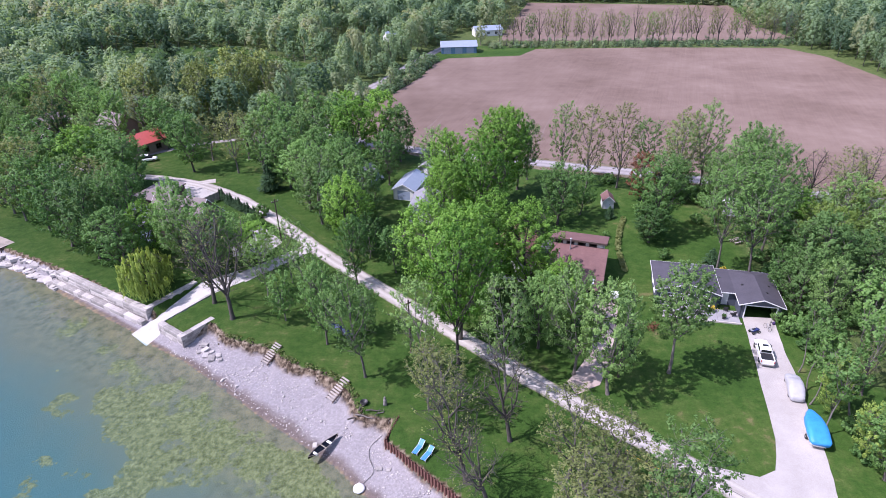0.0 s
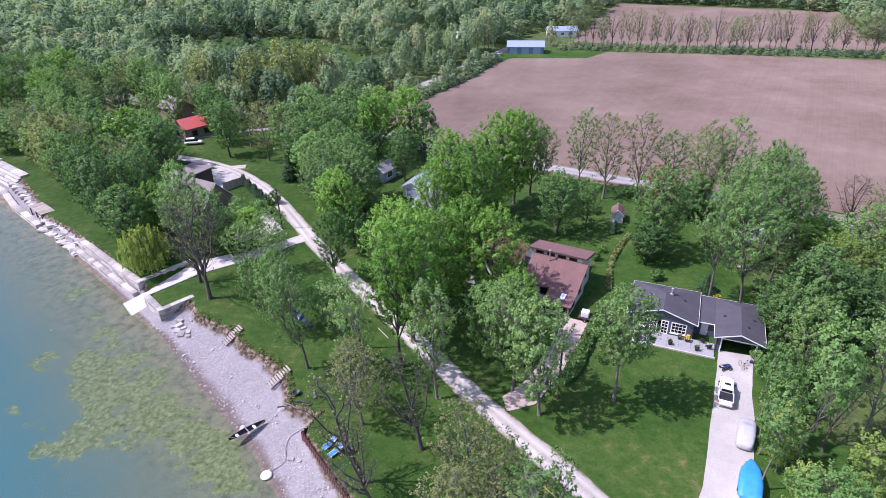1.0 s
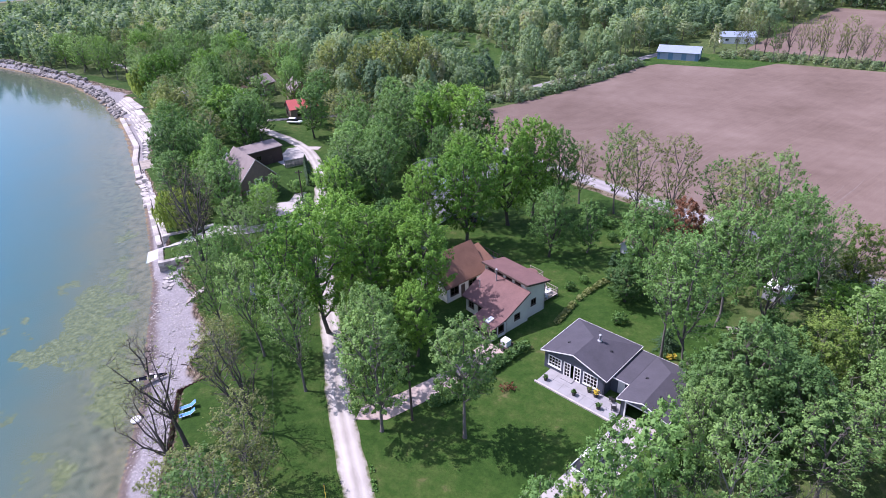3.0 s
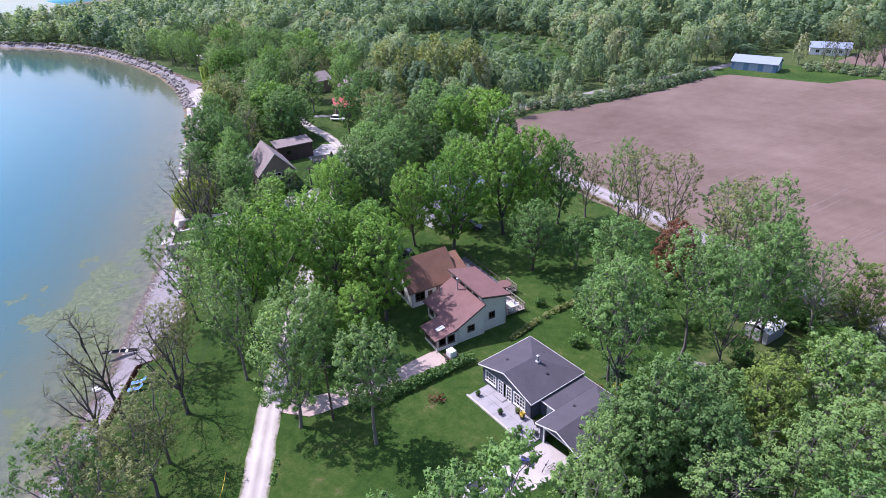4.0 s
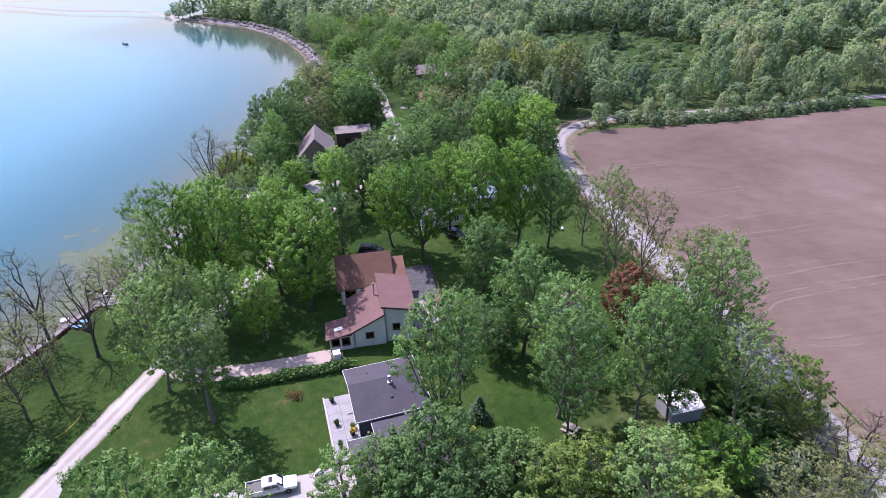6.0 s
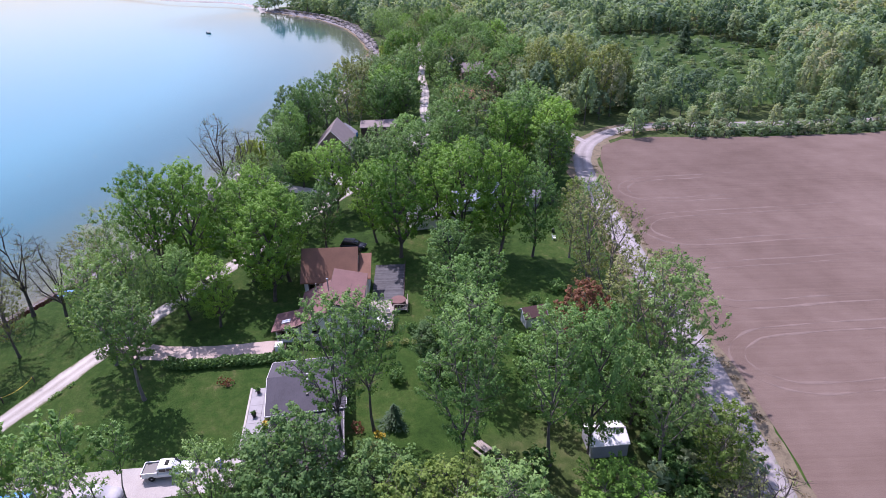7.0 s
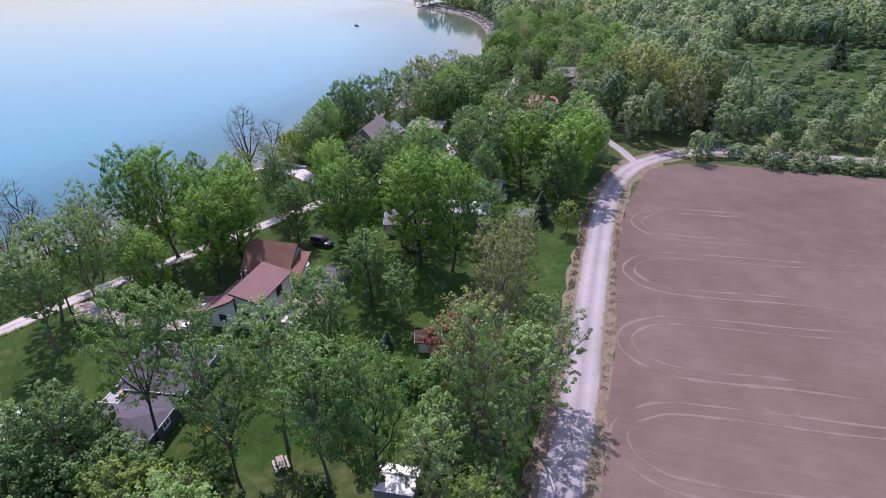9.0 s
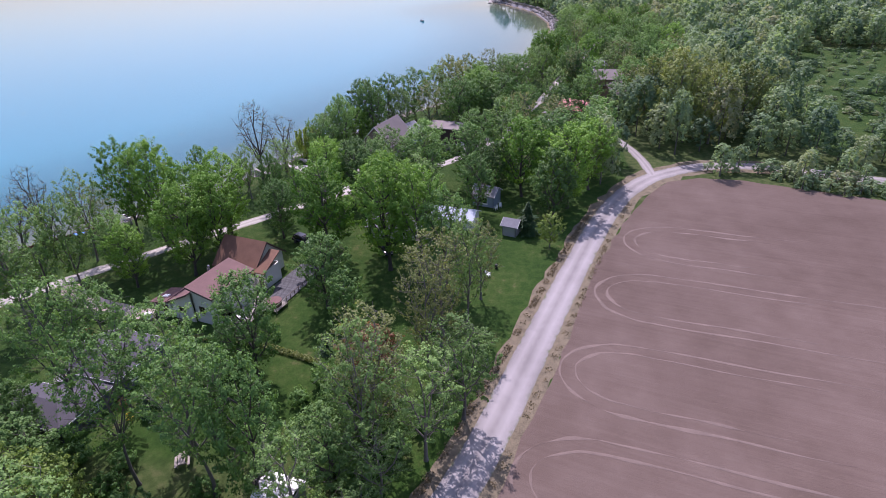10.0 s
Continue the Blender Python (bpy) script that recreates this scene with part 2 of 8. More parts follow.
M = {
    "ground": ground_material(),
    "soil": soil_material(),
    "track": plain("pressed_soil", (0.163, 0.119, 0.099), 0.95, vary=0.3, scale=0.5),
    "water": clear("lake_water", (0.80, 0.95, 0.97), 0.03, 0.05),
    "glass": clear("window_glass", (0.35, 0.40, 0.42), 0.02, 0.0, 1.5),
    "lane": gravel_material("pale_gravel", (0.235, 0.212, 0.185), (0.355, 0.328, 0.298), (0.49, 0.46, 0.425)),
    "farm_lane": gravel_material("grey_gravel", (0.162, 0.146, 0.142), (0.252, 0.23, 0.225), (0.34, 0.315, 0.31)),
    "drive": gravel_material("white_drive", (0.265, 0.243, 0.226), (0.365, 0.34, 0.318), (0.475, 0.447, 0.42), edge=False),
    "brick_drive": gravel_material("pink_drive", (0.29, 0.22, 0.19), (0.39, 0.315, 0.275), (0.50, 0.42, 0.375), edge=False),
    "dry_verge": plain("dry_verge", (0.150, 0.122, 0.078), 0.95, vary=0.55, scale=0.9, fine=5.0, relief=0.08),
    "concrete": plain("concrete", (0.43, 0.41, 0.39), 0.85, vary=0.2, scale=0.6, relief=0.01),
    "patio": plain("patio_concrete", (0.28, 0.275, 0.285), 0.8, vary=0.2, scale=0.8),
    "limestone": plain("limestone", (0.37, 0.345, 0.32), 0.9, vary=0.45, scale=1.3, relief=0.03, random_obj=0.35),
    "stone_dark": plain("damp_stone", (0.26, 0.24, 0.22), 0.85, vary=0.35, relief=0.03, random_obj=0.3),
    "turf": plain("fallen_turf", (0.075, 0.058, 0.036), 0.95, vary=0.5, scale=2.5),
    "rust": plain("rusty_steel", (0.15, 0.066, 0.05), 0.8, vary=0.4, scale=2.0, relief=0.01),
    "bark": plain("bark", (0.085, 0.074, 0.063), 0.95, vary=0.4, scale=1.5, fine=9.0, relief=0.04, random_obj=0.4),
    "bark_grey": plain("grey_bark", (0.145, 0.13, 0.115), 0.95, vary=0.35, scale=1.5, fine=9.0, relief=0.03, random_obj=0.4),
    "wood": plain("weathered_wood", (0.30, 0.26, 0.22), 0.85, vary=0.3, scale=2.0, random_obj=0.25),
    "old_wood": plain("dark_wood", (0.085, 0.06, 0.05), 0.85, vary=0.35, scale=2.0, random_obj=0.25),
    # terrace boards, with the shade of overhanging trees put into the colour
    "deck_shaded": plain("tree_shaded_deck", (0.085, 0.085, 0.092), 0.85, vary=0.35, scale=1.5, random_obj=0.3),
    "deck": plain("pale_deck", (0.32, 0.285, 0.255), 0.8, vary=0.2, scale=1.5, random_obj=0.2),
    "white": plain("white_paint", (0.78, 0.78, 0.77), 0.5, vary=0.07, scale=1.5),
    "off_white": plain("white_siding", (0.68, 0.68, 0.65), 0.6, vary=0.1, scale=0.8),
    "cream": plain("cream_render", (0.62, 0.62, 0.55), 0.8, vary=0.12, scale=0.7),
    "slate_siding": plain("slate_siding", (0.075, 0.085, 0.115), 0.6, vary=0.2, stretch=(1, 1, 8)),
    "brown_siding": plain("brown_siding", (0.06, 0.037, 0.032), 0.7, vary=0.25, stretch=(1, 1, 6)),
    "tan_siding": plain("tan_siding", (0.23, 0.17, 0.13), 0.75, vary=0.2),
    "blue_siding": plain("grey_blue_siding", (0.27, 0.33, 0.42), 0.6, vary=0.12),
    "grey_siding": plain("grey_siding", (0.30, 0.30, 0.31), 0.7, vary=0.15),
    "barn_blue": plain("blue_steel", (0.10, 0.20, 0.30), 0.5, vary=0.2),
    "roof_slate": shingle_material("slate_shingles", (0.060, 0.056, 0.070)),
    "roof_grey": shingle_material("grey_shingles", (0.21, 0.21, 0.235)),
    "roof_brown": shingle_material("red_brown_shingles", (0.155, 0.082, 0.076)),
    "roof_rust": shingle_material("rust_brown_shingles", (0.19, 0.095, 0.06)),
    "roof_taupe": shingle_material("taupe_shingles", (0.20, 0.165, 0.16)),
    "roof_red": plain("red_roof", (0.50, 0.105, 0.09), 0.45, vary=0.15),
    "roof_metal": plain("pale_metal_roof", (0.30, 0.35, 0.42), 0.4, metal=0.2, vary=0.08),
    "black": plain("black_plastic", (0.02, 0.02, 0.022), 0.5, vary=0.2),
    "tyre": plain("tyre_rubber", (0.025, 0.025, 0.025), 0.85, vary=0.2),
    "car_white": plain("white_car_paint", (0.80, 0.80, 0.80), 0.25, vary=0.03),
    "car_dark": plain("dark_car_paint", (0.018, 0.022, 0.035), 0.2, vary=0.1),
    "car_glass": plain("car_glass", (0.015, 0.018, 0.02), 0.08, vary=0.1),
    "chrome": plain("chrome", (0.7, 0.7, 0.7), 0.2, metal=1.0, vary=0.1),
    "steel": plain("galvanised_steel", (0.42, 0.43, 0.45), 0.5, metal=0.6, vary=0.15),
    "tarp_grey": plain("silver_cover", (0.38, 0.38, 0.40), 0.55, vary=0.12, scale=2.5, relief=0.05),
    "tarp_blue": plain("blue_tarp", (0.035, 0.26, 0.62), 0.45, vary=0.2, scale=2.0, relief=0.06),
    "tarp_white": plain("white_canopy", (0.76, 0.76, 0.76), 0.5, vary=0.08, scale=1.5),
    "blue": plain("blue_fabric", (0.05, 0.22, 0.58), 0.6, vary=0.15),
    "navy": plain("navy_fabric", (0.03, 0.045, 0.16), 0.7, vary=0.2),
    "lilac": plain("pale_blue_plastic", (0.40, 0.42, 0.68), 0.6, vary=0.15),
    "yellow": plain("yellow_petals", (0.62, 0.46, 0.04), 0.7, vary=0.2),
    "purple": plain("purple_plastic", (0.06, 0.03, 0.13), 0.5, vary=0.2),
    "hose": plain("grey_hose", (0.16, 0.15, 0.14), 0.7, vary=0.2),
    "leaf_maple": leaf_material("maple_leaves", (0.066, 0.182, 0.02), (0.24, 0.44, 0.07), thin=0.38),
    "leaf_green": leaf_material("green_leaves", (0.058, 0.148, 0.036), (0.22, 0.395, 0.11), thin=0.38),
    "leaf_dark": leaf_material("deep_green_leaves", (0.044, 0.112, 0.03), (0.15, 0.275, 0.078), thin=0.34),
    "leaf_pale": leaf_material("pale_leaves", (0.078, 0.16, 0.043), (0.24, 0.395, 0.118), thin=0.38),
    "leaf_fresh": leaf_material("fresh_leaves", (0.054, 0.142, 0.034), (0.208, 0.37, 0.102), thin=0.38),
    "leaf_lime": leaf_material("lime_leaves", (0.115, 0.195, 0.036), (0.31, 0.43, 0.095), thin=0.38),
    "leaf_olive": leaf_material("olive_leaves", (0.13, 0.175, 0.05), (0.27, 0.33, 0.10), thin=0.38),
    "leaf_bud": leaf_material("budding_leaves", (0.13, 0.165, 0.055), (0.27, 0.31, 0.115)),
    "straw": leaf_material("dry_weeds", (0.10, 0.075, 0.04), (0.24, 0.19, 0.105), thin=0.2),
    "leaf_willow": leaf_material("willow_leaves", (0.24, 0.34, 0.06), (0.42, 0.52, 0.13)),
    "leaf_red": leaf_material("bronze_leaves", (0.12, 0.055, 0.035), (0.24, 0.115, 0.065)),
    "needle": leaf_material("needles", (0.022, 0.058, 0.022), (0.05, 0.105, 0.04), thin=0.1),
    # woodland leaves: distance haze put into the colour as extra blue and grey
    "leaf_wood_hazed": leaf_material("hazed_woodland_leaves", (0.10, 0.180, 0.104), (0.272, 0.39, 0.205), thin=0.5, island=0.14, tinted=True, extra=(0.34, 0.36, 0.21)),
}

# ---- helpers for building ----
def part(name, bm, material, parent=None, label="", smooth=False):
    """Links a bmesh as one mesh object under a thing or a part."""
    me = bpy.data.meshes.new(name)
    if name == "wall":
        bmesh.ops.remove_doubles(bm, verts=bm.verts, dist=0.0005)
    bmesh.ops.recalc_face_normals(bm, faces=bm.faces)
    bm.to_mesh(me)
    bm.free()
    me.materials.append(M[material])
    if smooth:
        me.shade_smooth()
    ob = new(name, me)
    if parent:
        ob.parent = parent
    if label:
        ob["label"] = label
    return ob


def thing(name, m, label, category, group="", kind=""):
    ob = new(name)
    ob.empty_display_size = 0.3
    ob.matrix_basis = m
    return tagged(ob, label, category, group, kind)


def mesh_np(name, verts, faces, material):
    """A mesh from numpy arrays; faces all with the same number of corners."""
    me = bpy.data.meshes.new(name)
    k = faces.shape[1]
    me.vertices.add(len(verts))
    me.vertices.foreach_set("co", np.ascontiguousarray(verts, dtype=np.float32).ravel())
    me.loops.add(faces.size)
    me.loops.foreach_set("vertex_index", np.ascontiguousarray(faces, dtype=np.int32).ravel())
    me.polygons.add(len(faces))
    me.polygons.foreach_set("loop_start", np.arange(0, faces.size, k, dtype=np.int32))
    me.update(calc_edges=True)
    me.materials.append(M[material])
    return me


def soften(me, normals):
    """Gives leaves the rounded shading of the sprays that they belong to."""
    a = me.attributes.new("custom_normal", "FLOAT_VECTOR", "POINT")
    a.data.foreach_set("vector", np.ascontiguousarray(normals, dtype=np.float32).ravel())


def put_attr(me, name, values):
    a = me.attributes.new(name, "FLOAT", "POINT")
    a.data.foreach_set("value", np.ascontiguousarray(values, dtype=np.float32))


def box(bm, x0, x1, y0, y1, z0, z1, m=None):
    vs = [bm.verts.new(Vector(c) if m is None else m @ Vector(c)) for c in
          ((x0, y0, z0), (x1, y0, z0), (x1, y1, z0), (x0, y1, z0), (x0, y0, z1), (x1, y0, z1), (x1, y1, z1), (x0, y1, z1))]
    for f in ((0, 3, 2, 1), (4, 5, 6, 7), (0, 1, 5, 4), (1, 2, 6, 5), (2, 3, 7, 6), (3, 0, 4, 7)):
        bm.faces.new([vs[i] for i in f])
    return vs


def boxed(*dims, bevel=0.0, m=None):
    bm = bmesh.new()
    box(bm, *dims, m=m)
    if bevel:
        bmesh.ops.bevel(bm, geom=bm.edges[:], offset=bevel, segments=2, affect="EDGES", profile=0.6)
    return bm


def tube(bm, points, radii, sides=6):
    """A tapered, closed tube through points."""
    pts = [Vector(p) for p in points]
    rings = []
    for i, p in enumerate(pts):
        d = (pts[min(i + 1, len(pts) - 1)] - pts[max(i - 1, 0)]).normalized()
        a = d.orthogonal().normalized()
        b = d.cross(a)
        r = radii[i] if isinstance(radii, (list, tuple)) else radii
        rings.append([bm.verts.new(p + (a * math.cos(k * math.tau / sides) + b * math.sin(k * math.tau / sides)) * r) for k in range(sides)])
    for u, v in zip(rings, rings[1:]):
        for k in range(sides):
            bm.faces.new((u[k], u[(k + 1) % sides], v[(k + 1) % sides], v[k]))
    bm.faces.new(rings[0][::-1])
    bm.faces.new(rings[-1])
    return bm


def lathe(bm, profile, sides=16, centre=(0, 0)):
    """Turned shape: profile of (radius, z) from bottom to top."""
    rings = [[bm.verts.new((centre[0] + r * math.cos(k * math.tau / sides), centre[1] + r * math.sin(k * math.tau / sides), z)) for k in range(sides)] for r, z in profile]
    for u, v in zip(rings, rings[1:]):
        for k in range(sides):
            bm.faces.new((u[k], u[(k + 1) % sides], v[(k + 1) % sides], v[k]))
    bm.faces.new(rings[0][::-1])
    bm.faces.new(rings[-1])
    return bm


def prism(bm, outline, z0, z1, m=None):
    """An upright prism over a flat outline; z may also be a function of (x, y)."""
    lo = [bm.verts.new((x, y, z0(x, y) if callable(z0) else z0)) for x, y in outline]
    hi = [bm.verts.new((x, y, z1(x, y) if callable(z1) else z1)) for x, y in outline]
    if m is not None:
        for v in lo + hi:
            v.co = m @ v.co
    k = len(outline)
    bm.faces.new(lo[::-1])
    bm.faces.new(hi)
    for i in range(k):
        bm.faces.new((lo[i], lo[(i + 1) % k], hi[(i + 1) % k], hi[i]))
    return bm


# ---- the lie of the land ----
LAKE_Z = -2.3
WATERLINE = [(95, -50), (0.9, 35.7), (-8.4, 44.0), (-11.4, 47.0), (-21.2, 53.7), (-36.8, 65.4), (-43.7, 69.4), (-47.3, 72.0), (-62.6, 81.2),
             (-74.2, 88.4), (-83.2, 92.4), (-110, 107), (-133, 119), (-163, 131), (-206, 142.5), (-246, 146.5), (-287, 147), (-337, 139),
             (-384, 119), (-405, 106), (-425, 128), (-470, 175), (-650, 260)]
BANKTOP = [(99, -46), (5.4, 38.8), (2.7, 41.9), (-5.9, 49.5), (-5.5, 52.6), (-9.7, 53.5), (-11.8, 57.4), (-15.3, 60.6), (-20.4, 62.8), (-25.3, 66.4),
           (-31.3, 68.3), (-35.0, 72.2), (-38.2, 69.0), (-42.9, 72.3), (-46.1, 75.6), (-53.5, 79.5), (-67.7, 87.4),
           (-84.2, 95.6), (-99.6, 107.4), (-108.6, 113.6), (-122.6, 120.0), (-137.4, 127.2), (-142.4, 130.4), (-155.4, 135.2), (-168.4, 143.2), (-180, 143.4), (-206.5, 146.0), (-246.5, 149.5), (-287.5, 150.3), (-337.5, 142.5), (-383, 123), (-403, 113),
           (-421, 138), (-466, 184), (-648, 268)]
RAMP = [(-47.0, 72.2), (-44.0, 69.6), (-37.9, 79.3), (-41.4, 82.6)]


def inside(px, py, poly):
    res = np.zeros(px.shape, bool)
    for (x0, y0), (x1, y1) in zip(poly, poly[1:] + poly[:1]):
        if y0 == y1:
            continue
        cross = ((y0 > py) != (y1 > py)) & (px < (x1 - x0) * (py - y0) / (y1 - y0) + x0)
        res ^= cross
    return res


def away(px, py, line):
    best = np.full(px.shape, 1e9)
    for (x0, y0), (x1, y1) in zip(line, line[1:]):
        dx, dy = x1 - x0, y1 - y0
        t = np.clip(((px - x0) * dx + (py - y0) * dy) / (dx * dx + dy * dy), 0, 1)
        best = np.minimum(best, np.hypot(px - x0 - t * dx, py - y0 - t * dy))
    return best


LAKE_POLY = WATERLINE + [(-3000, 900), (-3000, -3000), (2500, -3000)]
LAND_POLY = BANKTOP + [(-3000, 950), (-3000, 3000), (3000, 3000), (3000, -3000), (2650, -3000)]


def lie(px, py):
    """Height, beach share (0 at the water, 1 on the grass) and distance out into the lake."""
    px, py = np.asarray(px, float), np.asarray(py, float)
    lake, land = inside(px, py, LAKE_POLY), inside(px, py, LAND_POLY)
    dw, dt = away(px, py, WATERLINE), away(px, py, BANKTOP)
    f = np.where(land, 1.0, np.where(lake, 0.0, dw / (dw + dt + 1e-6)))
    z = LAKE_Z + 0.8 * np.clip(f / 0.87, 0, 1) + 1.5 * np.clip((f - 0.87) / 0.105, 0, 1) ** 0.9
    z = np.where(land, 0.0, z)
    z = np.where(lake, LAKE_Z - np.minimum(dw * 0.07, 4.0), z)
    on_ramp = inside(px, py, RAMP)
    u = ((px + 45.5) * 5.9 + (py - 70.9) * 10.05) / (5.9 ** 2 + 10.05 ** 2)
    z = np.where(on_ramp, np.minimum(z, -2.5 + 2.3 * np.clip(u, 0, 1)), z)
    return z, f, np.where(lake, dw, 0.0)


def height(x, y):
    return float(lie(np.array([x]), np.array([y]))[0][0])


def spaced(*spans):
    out = []
    for a, b, s in spans:
        out += list(np.arange(a, b - 1e-6, s))
    return np.array(out + [spans[-1][1]])


gx = spaced((-3000, -600, 300), (-600, -128, 8), (-128, -52, 1.6), (-52, 8, 0.7), (8, 100, 4), (100, 300, 20), (300, 3000, 300))
gy = spaced((-3000, -60, 210), (-60, 30, 6), (30, 98, 0.7), (98, 160, 2.0), (160, 480, 10), (480, 3000, 280))
GX, GY = np.meshgrid(gx, gy)
vx, vy = GX.ravel(), GY.ravel()
vz, vf, vd = lie(vx, vy)
bumpy = np.array([noise.noise((x * 0.12, y * 0.12, 3.0)) * 0.10 + noise.noise((x * 0.7, y * 0.7, 9.0)) * 0.05 for x, y in zip(vx, vy)])
rough_bank = np.array([noise.noise((x * 0.55, y * 0.55, 21.0)) for x, y in zip(vx, vy)])
vz = vz + np.where((vf > 0.05) & (vf < 0.99), rough_bank * 0.42 * vf + bumpy, 0) + np.where(vf >= 0.99, np.minimum(bumpy, 0) * 0.25, 0)
nx, ny = len(gx), len(gy)
ii = (np.arange(ny - 1)[:, None] * nx + np.arange(nx - 1)[None, :]).ravel()
ground_mesh = mesh_np("ground", np.stack([vx, vy, vz], 1), np.stack([ii, ii + 1, ii + nx + 1, ii + nx], 1), "ground")
put_attr(ground_mesh, "beach", vf)
put_attr(ground_mesh, "depth", vd)
WEED_BED = [(-45, 61.8), (-37.6, 63.2), (-28.7, 58.0), (-22.9, 53.4), (-14.8, 48.4), (-8.5, 42.5), (-14, 40), (-21, 44.3), (-28.2, 46), (-32.1, 43.2), (-38.4, 43.7), (-38.2, 49), (-49.7, 55.7), (-47.9, 58.9)]
_in = inside(vx, vy, WEED_BED)
_off = away(vx, vy, WEED_BED + WEED_BED[:1])
weed_at = np.clip(0.5 + np.where(_in, _off, -_off) / 5.0, 0, 1)
for _x, _y, _r, _s in ((-43.6, 46.8, 3.2, 0.8), (-47.2, 45.1, 2.8, 0.75), (-44.1, 64.0, 3.5, 0.7), (-50.8, 57.2, 3.6, 0.8), (-41.5, 50.2, 2.6, 0.7), (-37.3, 43.8, 3.2, 0.7), (-10, 34, 4.5, 0.8), (-24, 36, 3.2, 0.75), (-52, 67, 4, 0.7), (-58, 73, 3.5, 0.75), (-64, 78, 3.5, 0.7)):
    weed_at = np.maximum(weed_at, _s * np.exp(-((vx - _x) ** 2 + (vy - _y) ** 2) / _r ** 2))
put_attr(ground_mesh, "weed", weed_at)
wild = ((vy > 152 + np.minimum(vx, 0) * -0.1) | (vx < -95) & (vy > 150)).astype(float)
wild = np.maximum(wild, np.clip((vx - 45 + 0.12 * (vy - 80)) / 14, 0, 1) * (vy < 118))
put_attr(ground_mesh, "wild", wild)
ground_mesh.shade_smooth()
ground = tagged(new("ground", ground_mesh), "mown lawn running down to a shingle beach and stony lake bed", "ground", kind="structure")

bm = bmesh.new()
bm.faces.new([bm.verts.new((x, y, LAKE_Z)) for x, y in ((-3000, -3000), (2600, -3000), (2600, 150), (-3000, 900))])
water = part("water", bm, "water")
tagged(water, "calm turquoise lake with weed showing through the shallows", "lake", kind="structure")


def catmull(points, step_m):
    """Points every step_m metres or so along a smooth line through points."""
    p = [Vector(q) for q in points]
    p = [p[0] * 2 - p[1]] + p + [p[-1] * 2 - p[-2]]
    out = []
    for a, b, c, d in zip(p, p[1:], p[2:], p[3:]):
        k = max(1, int((c - b).length / step_m))
        for i in range(k):
            t = i / k
            out.append(0.5 * ((2 * b) + (c - a) * t + (2 * a - 5 * b + 4 * c - d) * t * t + (3 * b - a - 3 * c + d) * t ** 3))
    return out + [p[-2]]


def lane(name, line, width, material, label, z=0.02, step_m=2.0, category="road", jag=0.25, camber=0.06):
    """A cambered strip of gravel with ragged rims along a line."""
    pts = catmull([(*q[:2], 0) for q in line], step_m)
    w = [width] * len(pts)
    verts, faces, across = [], [], []
    cols = 7
    for i, q in enumerate(pts):
        d = (pts[min(i + 1, len(pts) - 1)] - pts[max(i - 1, 0)]).normalized()
        s = Vector((-d.y, d.x, 0))
        for k in range(cols):
            u = k / (cols - 1)
            side = (u - 0.5) * w[i]
            if k in (0, cols - 1):
                side += math.copysign(1, side) * (0.15 + jag * noise.noise((q.x * 0.4 + 40 * k, q.y * 0.4, 5)))
            c = q + s * side
            verts.append((c.x, c.y, z + camber * (1 - (2 * u - 1) ** 2) - (0.015 if k in (0, cols - 1) else 0)))
            across.append(u)
        if i:
            o = i * cols
            faces += [(o - cols + k, o - cols + k + 1, o + k + 1, o + k) for k in range(cols - 1)]
    me = mesh_np(name, np.array(verts), np.array(faces), material)
    put_attr(me, "across", np.array(across))
    me.shade_smooth()
    return tagged(new(name, me), label, category, kind="structure")


lane("road_shore", [(95, -14), (60, 16.5), (30, 43.2), (24, 48.5), (17.2, 54.2), (11, 59.7), (5.1, 65.5), (-2.2, 72.5), (-10.9, 80.9), (-21.9, 91.7), (-31.1, 101.8), (-41.6, 112.8),
                    (-50.0, 119.8), (-58.5, 125.2), (-68, 128.6), (-80, 131.4), (-91, 134.8), (-104, 139.2), (-119, 143.2), (-134, 147.0), (-151, 153.0), (-198, 165.4), (-228, 172)], 2.75, "lane", "narrow pale gravel lane between lawns")
lane("road_spur", [(-59, 125.6), (-57.0, 126.6), (-55.4, 127.2)], 2.4, "lane", "short gravel spur joining two lanes", z=0.015)
FARM = [(160, 84.6), (120, 100.7), (79.5, 115.6), (56.5, 124.7), (44.4, 129.3), (28.4, 134.3), (6.9, 141.2), (-10, 147.0), (-21.5, 151.8), (-29.6, 156.6), (-35.6, 162.0), (-40.6, 170.4), (-42.4, 178), (-41, 189)]
lane("road_farm", FARM + [(-34, 207), (-26, 232), (-19, 258), (-8, 290)], 4.6, "farm_lane", "grey gravel farm lane beside a harrowed field")
lane("verge_farm", FARM, 7.6, "dry_verge", "dry weedy verge along the farm lane", z=0.022, category="verge", jag=1.2, camber=-0.005)
lane("road_wood", [(-36, 161.5), (-47, 160.5), (-58, 158), (-72, 152), (-88, 139)], 2.2, "farm_lane", "gravel lane under the trees", z=0.012)


